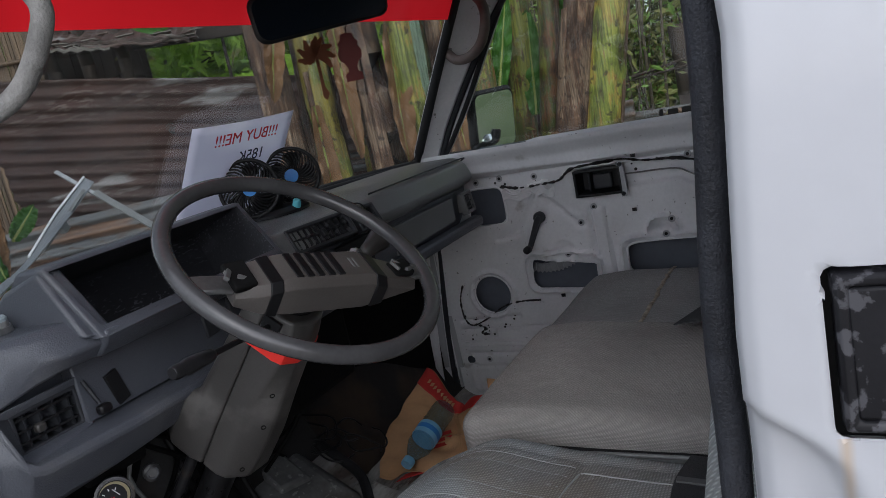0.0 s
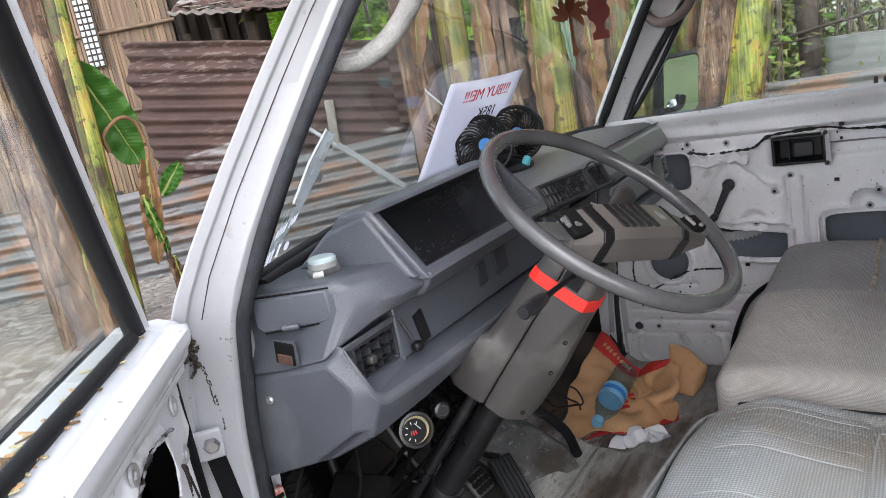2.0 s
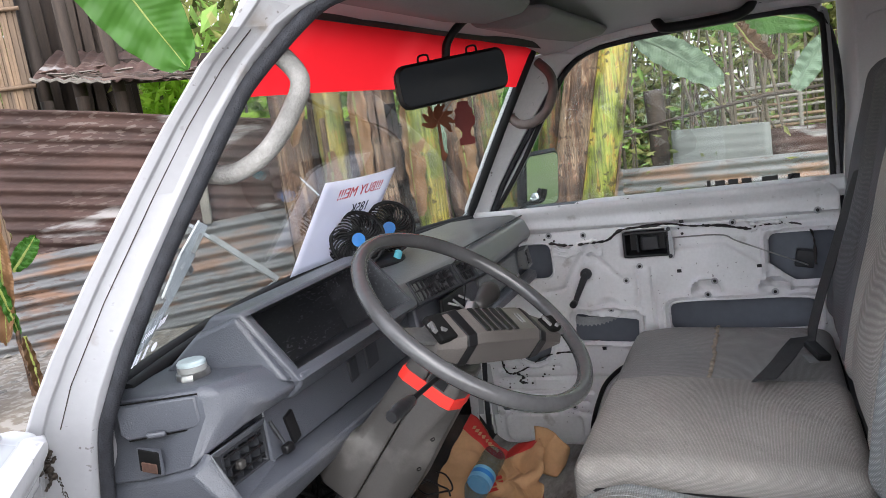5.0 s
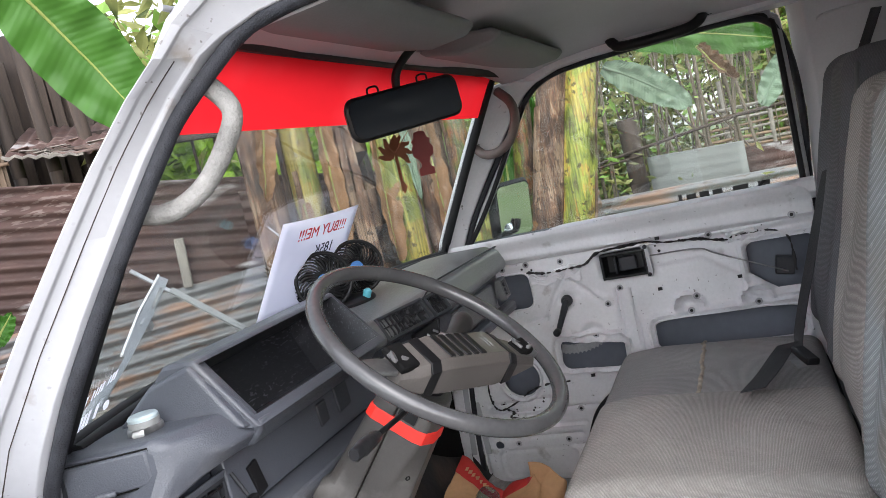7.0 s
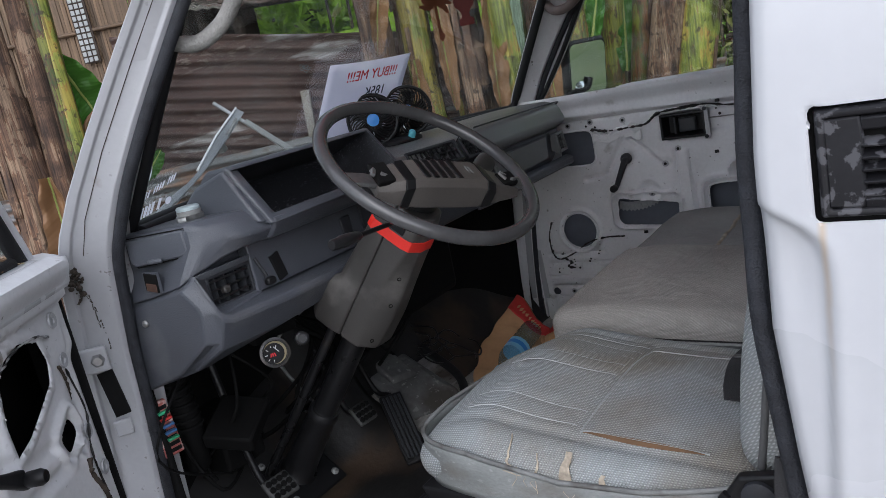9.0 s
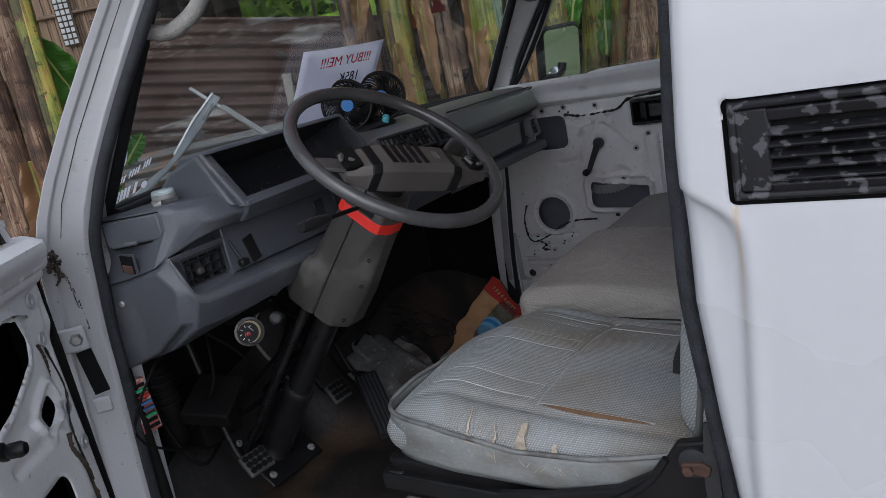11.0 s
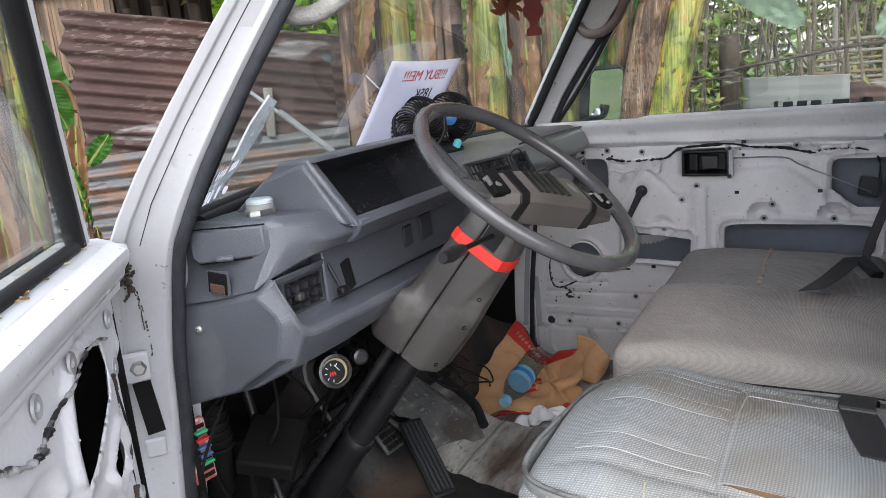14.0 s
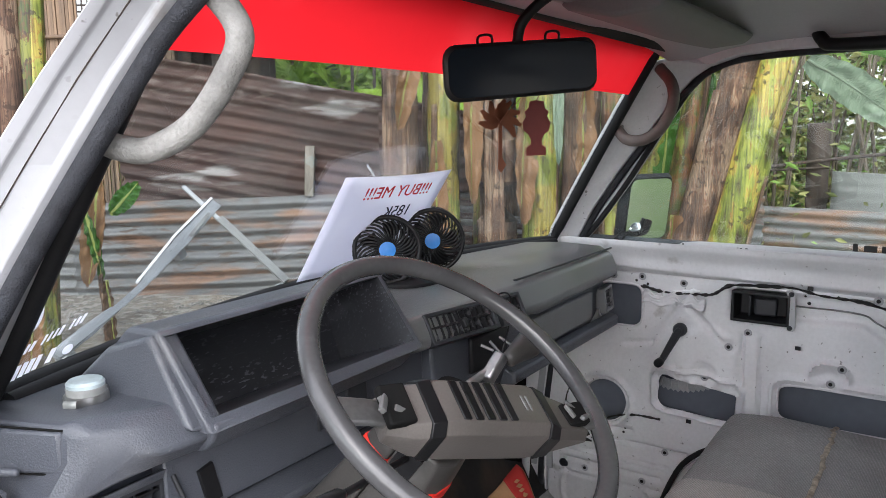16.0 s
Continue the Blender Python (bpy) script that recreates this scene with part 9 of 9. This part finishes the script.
for s in (-0.28, -0.05, 0.20):
    p = hp(s, 0.95)
    part("post", bm_tube([(p.x, p.y, 0.4), (p.x + 0.02, p.y, 2.0), (p.x, p.y + 0.02, 3.1)], 0.045, 10), WOODD, hut, "round wooden post", 60)
# Dark sheet and boards stand for the shaded void under the lean-to.
a, b = hp(-0.6, 1.5), hp(0.24, 1.5)
grid_mesh("dark_inside", lambda u, v: (a.x + (b.x - a.x) * u, a.y + (b.y - a.y) * u, 0.5 + 2.6 * v), 6, 8, WOODD, hut, "dark sheet standing for the shaded void under the lean-to", 0, thick=0.02)
for k in range(8):
    s = -0.52 + k * 0.1
    p = hp(s, 1.46)
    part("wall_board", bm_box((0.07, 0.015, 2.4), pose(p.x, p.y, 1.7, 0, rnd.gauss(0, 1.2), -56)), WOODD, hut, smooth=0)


def roof_fn(u, v):
    p = hp(-0.24 + 1.0 * u, 1.35 - 0.77 * v)
    return (p.x, p.y, 2.38 - 0.28 * v - 0.12 * u + 0.009 * math.sin(u * 2 * math.pi * 13) + 0.012 * noise.noise((u * 5, v * 5, 0)))


grid_mesh("lean_to_roof", roof_fn, 160, 8, RUSTS, hut, "rusty corrugated lean-to roof", 60, thick=0.002)
# rotten planks and leaf scraps lying over the eave
for k in range(13):
    s0, v = -0.24 + 0.75 * rnd.random(), 0.86 + 0.16 * rnd.random()
    s1, rise, tall = min(0.74, s0 + 0.22 + 0.45 * rnd.random()), rnd.gauss(0, 0.008), 0.014 + 0.012 * rnd.random()
    ring_ = []
    for t in np.linspace(0, 1, 9):
        q_ = Vector(roof_fn((s0 + (s1 - s0) * t + 0.24) / 1.0, v)) + Vector((0, 0, 0.010 + rise * t + 0.006 * (k % 3)))
        e_ = tall * (0.75 + 0.8 * noise.noise((t * 5, k, 0)))
        ring_.append([q_ + Vector((0, 0, -e_ / 2)), q_ + FNn * 0.03 + Vector((0, 0, -e_ / 2 - 0.008)), q_ + FNn * (0.03 + 0.01 * noise.noise((t * 7, k, 3))) + Vector((0, 0, e_ / 2 - 0.008)), q_ + Vector((0, 0, e_ / 2))])
    part("roof_scrap", bm_loft(ring_), (WOODG, ROTTEN, WOODD)[k % 3], hut, "rotten plank on the eave", 20)
for k in range(16):
    q_ = Vector(roof_fn(rnd.random(), 0.5 + 0.5 * rnd.random())) + Vector((0, 0, 0.014))
    part("roof_scrap", bm_box((0.05 + 0.10 * rnd.random(), 0.02 + 0.03 * rnd.random(), 0.006), Matrix.Translation(q_) @ pose(0, 0, 0, rnd.gauss(-14, 5), rnd.gauss(0, 4), -56 + rnd.gauss(0, 9))), (WOODG, ROTTEN)[k % 2], hut, smooth=0)
# dark beam and rotten eave farther along
for s0, s1, z, d, h in ((0.2, 2.3, 2.15, 1.15, 0.17),):
    a, b = hp(s0, d), hp(s1, d)
    part("beam", bm_loft([[Vector((a.x + (b.x - a.x) * t, a.y + (b.y - a.y) * t, z - 0.10 * t + dz)) + FNn * dn for dz, dn in ((-h / 2, 0), (h / 2, 0.03), (h / 2, 0.09), (-h / 2, 0.07))] for t in np.linspace(0, 1, 9)]), WOODD, hut, "old dark beam", 30, 0.005)
for s in (0.86, 1.02, 1.34):
    p = hp(s, 1.2)
    part("thin_post", bm_tube([(p.x, p.y, 1.2), (p.x + 0.01, p.y, 2.1)], 0.012, 8), WOODD, hut, "thin dark post", 60)
# slatted lattice screen beside the bamboo wall
lat = thing("lattice_screen", "grey and dark lattice screen on the hut wall", "lattice")
for i in range(3):
    for j in range(24):
        p = hp(-0.900 + i * 0.037, 0.80)
        part("lattice_cell", bm_box((0.026, 0.006, 0.03), pose(p.x, p.y, 1.90 + j * 0.042, 0, 0, -56)), VINYL, lat, smooth=0)
part("lattice_back", bm_box((0.125, 0.012, 1.05), pose(hp(-0.863, 0.815).x, hp(-0.863, 0.815).y, 2.40, 0, 0, -56)), WOODD, lat, smooth=0)


# ---- plants ----
def banana_stem(x, y, z0, h, r, lean, material, parent, seed, peel=3):
    rnd3 = random.Random(seed)
    pts = [Vector((x + lean[0] * t + 0.01 * noise.noise((t * 3, seed, 0)), y + lean[1] * t + 0.01 * noise.noise((t * 3, seed, 5)), z0 + h * t)) for t in np.linspace(0, 1, 14)]
    rad = [r * (1.12 - 0.38 * i / 13) * (1 + 0.06 * noise.noise((i * 0.7, seed, 1))) for i in range(14)]
    st = part("stem", bm_tube(pts, rad, 20), material, parent, "", 60)
    for k in range(peel):
        a0, t0, t1 = rnd3.random() * 6.28, rnd3.random() * 0.25, 0.45 + rnd3.random() * 0.5
        wid = 0.5 + rnd3.random() * 0.9

        def fn(u, v):
            t = t0 + (t1 - t0) * v
            c = pts[0].lerp(pts[-1], t)
            rr = r * (1.12 - 0.38 * t) * (1.05 + 0.05 * math.sin(v * 9 + k)) + 0.02 * max(0, v - 0.8)
            a = a0 + (u - 0.5) * wid * (1 - 0.5 * v) + 0.05 * noise.noise((u * 3, v * 14, seed + k))
            return (c.x + rr * math.cos(a), c.y + rr * math.sin(a), c.z)
        grid_mesh("sheath", fn, 8, 26, SHEATH if k % 3 or material is SHEATH else STEMY, st, "peeling dry leaf sheath", 60, thick=0.003)
    return pts[-1]


def banana_leaf(parent, base, tip, width, droop, material, seed, up=(0, 0, 1), label="broad banana leaf", folds=0.06, split=0.0):
    base, tip = Vector(base), Vector(tip)
    d = tip - base
    side = d.cross(Vector(up)).normalized()
    nrm = side.cross(d).normalized()

    def fn(u, v):
        w = width * (math.sin(math.pi * min(1, 0.04 + v * 0.96)) ** 0.45) * (1 if v < 0.97 else 0.6)
        s = (u - 0.5) * w
        c = base + d * v + nrm * (droop * 4 * v * (1 - v)) + Vector((0, 0, -0.25 * abs(droop) * v * v))
        lift = -folds * abs(2 * u - 1) * width + 0.012 * math.sin(v * 40 + 3 * u) * abs(2 * u - 1) + 0.02 * noise.noise((u * 4, v * 6, seed)) + 0.0012 * math.sin(v * 190 - abs(2 * u - 1) * 14)
        return c + side * s + nrm * lift
    lf = grid_mesh("leaf", fn, 24, 160, material, parent, label, 60)
    part("midrib", bm_tube([fn(0.5, v) for v in np.linspace(0, 0.98, 24)], [0.010 * (1 - 0.8 * i / 23) for i in range(24)], 6), LEAFP if material is LEAFP else MIDRIB, lf, "pale midrib", 60)
    return lf


def plant(label, stems, leaves, drys, group=""):
    p = thing("banana_plant", label, "banana plant", group)
    for a in stems:
        banana_stem(*a[:7], p, *a[7:])
    for a in leaves:
        banana_leaf(p, *a)
    for base, tip, w, seed in drys:
        banana_leaf(p, base, tip, w, 0.02, DRYL, seed, (0.6, 0.6, 0.2), "hanging dry leaf", 0.5)
    return p


pl = plant("green banana plant with a peeling stem by the fence", [(0.555, 2.72, 0.44, 2.6, 0.082, (0.16, 0.04), STEMG, 1, 5), (0.40, 2.80, 0.44, 2.4, 0.10, (0.02, 0.06), SHEATH, 2, 9), (0.475, 2.70, 0.44, 2.3, 0.055, (0.12, 0.04), SHEATH, 3, 6)],
      [((0.70, 2.80, 1.76), (0.91, 2.78, 1.25), 0.24, 0.03, LEAF, 4, (0.9, 0.9, 0.25)), ((1.15, 2.3, 2.75), (1.62, 2.05, 1.92), 0.42, 0.05, LEAF, 5, (1, 0.6, 0.2)), ((1.03, 2.84, 1.06), (1.20, 2.86, 1.20), 0.10, 0.0, LEAF, 6, (0.9, 0.9, 0.1)), ((0.79, 2.66, 1.10), (0.85, 2.66, 0.78), 0.05, 0.0, LEAF, 16, (0.9, 0.9, 0.1))],
      [((0.89, 2.70, 1.26), (0.79, 2.68, 0.76), 0.10, 7), ((0.91, 2.71, 1.22), (0.86, 2.70, 0.9), 0.05, 8), ((0.40, 2.62, 1.2), (0.35, 2.6, 0.4), 0.14, 9), ((0.50, 2.6, 0.9), (0.42, 2.55, 0.42), 0.12, 10)], "banana plants")
part("leaf_stalk", bm_tube(smooth_path([(0.72, 2.72, 1.33), (0.71, 2.71, 1.41), (0.80, 2.70, 1.475), (0.88, 2.70, 1.45), (0.91, 2.70, 1.34), (0.89, 2.70, 1.22)], 8), 0.010, 8), DRYL, pl, "arched dry leaf stalk", 60)
plant("young banana sucker with a small green leaf", [(0.84, 2.64, 0.45, 0.36, 0.014, (0.0, 0.02), SHEATH, 17, 1)], [], [((0.84, 2.62, 0.78), (0.83, 2.58, 0.46), 0.05, 14)], "banana plants")
yl = []
for k in range(9):
    s_, d_ = 0.62 + 0.16 * k, 0.45 + 0.12 * (k % 3)
    p = hp(s_, d_)
    e = hp(s_ + (0.34 if k % 2 else -0.3), d_ + 0.1)
    yl.append(((p.x, p.y, 1.42), (e.x, e.y, 1.80 - 0.06 * (k % 3)), 0.17, 0.05, LEAFY, 60 + k, (-0.6, -0.5, 0.8)))
p = hp(1.2, 0.9)
plant("low banana plants with bright yellow-green leaves behind the fence", [(p.x, p.y, 0.6, 0.9, 0.06, (0.02, 0.02), STEMG, 58, 2)], yl, [], "banana plants")
mid = []
for k, (x, y, r, m) in enumerate(((1.86, 1.66, 0.09, SHEATH), (1.98, 1.52, 0.08, STEMY), (2.10, 1.62, 0.10, SHEATH), (2.16, 1.30, 0.10, SHEATH), (2.30, 1.42, 0.09, STEMG), (2.26, 1.12, 0.085, STEMY), (2.40, 0.98, 0.09, SHEATH), (2.52, 1.2, 0.1, STEMG), (2.42, 0.78, 0.07, STEMG))):
    mid.append((x, y, 0.40, 2.6, r, (0.03 * math.sin(k * 2.1), 0.05 * math.cos(k * 1.7)), m, 20 + k, 5))
plant("clump of banana stems with dry peeling sheaths", mid, [((2.2, 1.0, 1.9), (1.9, 0.85, 1.30), 0.05, 0.02, LEAFP, 31, (1, 0.6, 0)), ((2.45, 0.75, 1.2), (2.5, 0.62, 1.75), 0.10, 0.02, LEAF, 32, (1, 0.3, 0))],
      [((1.85, 1.55, 1.95), (1.70, 1.58, 1.45), 0.10, 33), ((2.05, 1.38, 1.9), (2.0, 1.36, 1.1), 0.10, 34), ((2.2, 1.15, 1.8), (2.12, 1.15, 1.0), 0.12, 35), ((2.32, 0.92, 1.7), (2.3, 0.9, 0.9), 0.1, 36), ((1.9, 1.5, 1.4), (1.85, 1.45, 0.6), 0.1, 37)], "banana plants")
plant("pair of thick banana stems, one brown and one yellow-green", [(2.86, 0.68, 0.25, 2.6, 0.095, (0.03, -0.60), SHEATH, 41, 8), (2.90, 0.51, 0.25, 2.6, 0.105, (0.03, -0.60), STEMY, 42, 2), (2.95, 0.76, 0.25, 2.2, 0.07, (0.05, -0.3), STEMG, 43, 2), (3.05, 0.95, 0.25, 2.2, 0.08, (0.05, -0.25), STEMG, 44, 3)],
      [((3.0, 0.62, 1.15), (3.0, 0.50, 1.75), 0.12, 0.02, LEAF, 45, (1, 0.2, 0)), ((3.0, 0.75, 1.1), (3.05, 0.72, 1.7), 0.13, 0.02, LEAF, 46, (1, 0.2, 0)), ((3.35, 0.10, 1.80), (3.50, -0.36, 1.46), 0.20, 0.04, LEAFP, 47, (1, 0.1, 0.4)), ((3.6, -0.75, 1.35), (3.7, -0.95, 1.66), 0.15, 0.02, LEAFP, 48, (1, 0, 0.2)), ((3.3, 0.1, 2.0), (3.5, -0.9, 1.72), 0.26, 0.06, LEAF, 49, (1, 0.1, 0.5))],
      [((3.4, -0.45, 1.78), (3.5, -0.62, 1.55), 0.09, 50), ((2.8, 0.62, 1.0), (2.78, 0.6, 0.4), 0.12, 51)], "banana plants")

# far-side yard: low sheets, post, rails, woods
yf = thing("yard_fence", "low yard fence of grey sheet iron and bamboo rails", "fence")


def yard_sheet(x, y0, y1, z0, z1, material, corr=0.008):
    return grid_mesh("sheet", lambda u, v: (x + corr * math.sin((z0 + (z1 - z0) * v) * 2 * math.pi / 0.076) + 0.004 * noise.noise((u * 6, v * 3, 0)), y0 + (y1 - y0) * u, z0 + (z1 - z0) * v - 0.03 * u), 12, 60, material, yf, "weathered sheet iron", 60, thick=0.001)


yard_sheet(5.0, 0.75, -1.6, 0.2, 0.86, ZINC)
PLATE = mat("plain_grey_sheet", (0.17, 0.18, 0.17), 0.5, 0.1, scale=3, vary=0.2, grain=40, bump=0.1, second=(0.12, 0.09, 0.06), amount=0.5, stain_scale=5, edge=0.62)
yard_sheet(5.25, 0.16, -0.62, 0.7, 1.12, PLATE, 0.001)
yard_sheet(5.45, -0.60, -2.6, 0.5, 1.02, RUSTS, 0.004)
part("post", bm_tube([(5.48, 0.30, 0.1), (5.49, 0.29, 0.9), (5.47, 0.30, 1.48)], 0.085, 10), WOODD, yf, "thick dark wooden post", 60)
rnd = random.Random(12)
for k in range(10):
    z = 0.85 + 0.055 * k + 0.02 * rnd.random()
    part("rail", bm_tube([(6.4, -0.35 + 0.1 * rnd.random(), z), (6.5, -2.4, z - 0.03 + 0.08 * rnd.random())], 0.012 + 0.006 * rnd.random(), 8), WOODG if k % 2 else BAMB, yf, "bamboo rail", 60)
for k in range(5):
    part("post", bm_tube([(6.42, -0.5 - 0.4 * k, 0.2), (6.44, -0.5 - 0.4 * k, 1.6 + 0.1 * rnd.random())], 0.025, 8), WOODG, yf, "thin pole", 60)
part("rail", bm_tube([(5.4, 0.75, 1.12), (5.4, 0.2, 1.2), (5.4, -0.6, 1.30), (5.5, -2.0, 1.36)], 0.014, 8), WOODD, yf, "bent dark rail", 60)
part("rail", bm_tube([(5.4, 1.3, 1.06), (5.4, 0.2, 1.14)], 0.010, 8), WOODD, yf, "bent dark rail", 60)


def foliage(name, label, count, place, size, material, seed, category="bushes"):
    rnd4 = random.Random(seed)
    V, F = [], []
    for _ in range(count):
        c = Vector(place(rnd4))
        s = size * rnd4.uniform(0.5, 1.5)
        d = Vector((rnd4.gauss(0, 1), rnd4.gauss(0, 1), rnd4.gauss(-0.3, 0.7))).normalized()
        w = d.cross(Vector((rnd4.gauss(0, 1), rnd4.gauss(0, 1), rnd4.gauss(0, 1)))).normalized()
        n_ = d.cross(w)
        b = len(V)
        V += [c - d * s, c - d * s * 0.2 + w * s * 0.36 + n_ * s * 0.1, c + d * s, c - d * s * 0.2 - w * s * 0.36 + n_ * s * 0.1]
        F += [(b, b + 1, b + 2), (b, b + 2, b + 3)]
    return tagged(link_mesh(name, V, F, material, None, "", 0), label, category, kind="stuff")


def bank(x0, x1, y0, y1, z0, z1):
    cl = random.Random(77)
    centres = [(cl.uniform(x0, x1), cl.uniform(y0, y1), cl.uniform(z0, z1) ** 1.0, cl.uniform(0.25, 0.7)) for _ in range(150)]

    def fn(r):
        c = r.choice(centres)
        return (c[0] + r.gauss(0, c[3]), c[1] + r.gauss(0, c[3]), max(z0, c[2] + r.gauss(0, c[3] * 0.7)))
    return fn


foliage("far_woods", "bright mixed green bushes and trees behind the yard", 110000, bank(7.5, 12.0, -6.0, 3.5, 0.3, 4.6), 0.07, BUSH, 5)
foliage("far_woods", "dense green woods far behind the fence", 22000, bank(3.8, 9.0, 2.5, 10.0, 0.5, 3.6), 0.12, BUSH, 6)
foliage("undergrowth", "thin green undergrowth and twigs beyond the banana stems", 11000, bank(3.6, 6.0, 1.2, 2.9, 0.4, 1.7), 0.035, BUSH, 7)
def sunny(r):
    q = hp(r.uniform(0.15, 2.2), r.uniform(1.7, 2.7))
    return (q.x, q.y, r.uniform(1.4, 2.35))


foliage("undergrowth", "yellow-green leaves behind the hut's beam, brightened as if sunlit", 5000, sunny, 0.07, LEAFY, 8)
tw = bmesh.new()
rnd = random.Random(14)
for k in range(120):
    x, y = rnd.uniform(5.6, 9), rnd.uniform(-2.6, 2.2)
    h = rnd.uniform(1.2, 3.2)
    a, b = rnd.gauss(0, 0.25), rnd.gauss(0, 0.25)
    bm_tube(smooth_path([(x, y, 0.2), (x + a * 0.4, y + b * 0.4, 0.2 + h * 0.5), (x + a, y + b, 0.2 + h)], 4), rnd.uniform(0.005, 0.018), 6, bm=tw)
TWIG = mat("brown_twig_bark", (0.11, 0.088, 0.06), 0.85, scale=8, vary=0.4, grain=80, bump=0.4, stretch=(3, 3, 0.5))
tagged(part("saplings", tw, TWIG, None, "", 60), "thin brown saplings and sticks among the bushes", "saplings", kind="stuff")
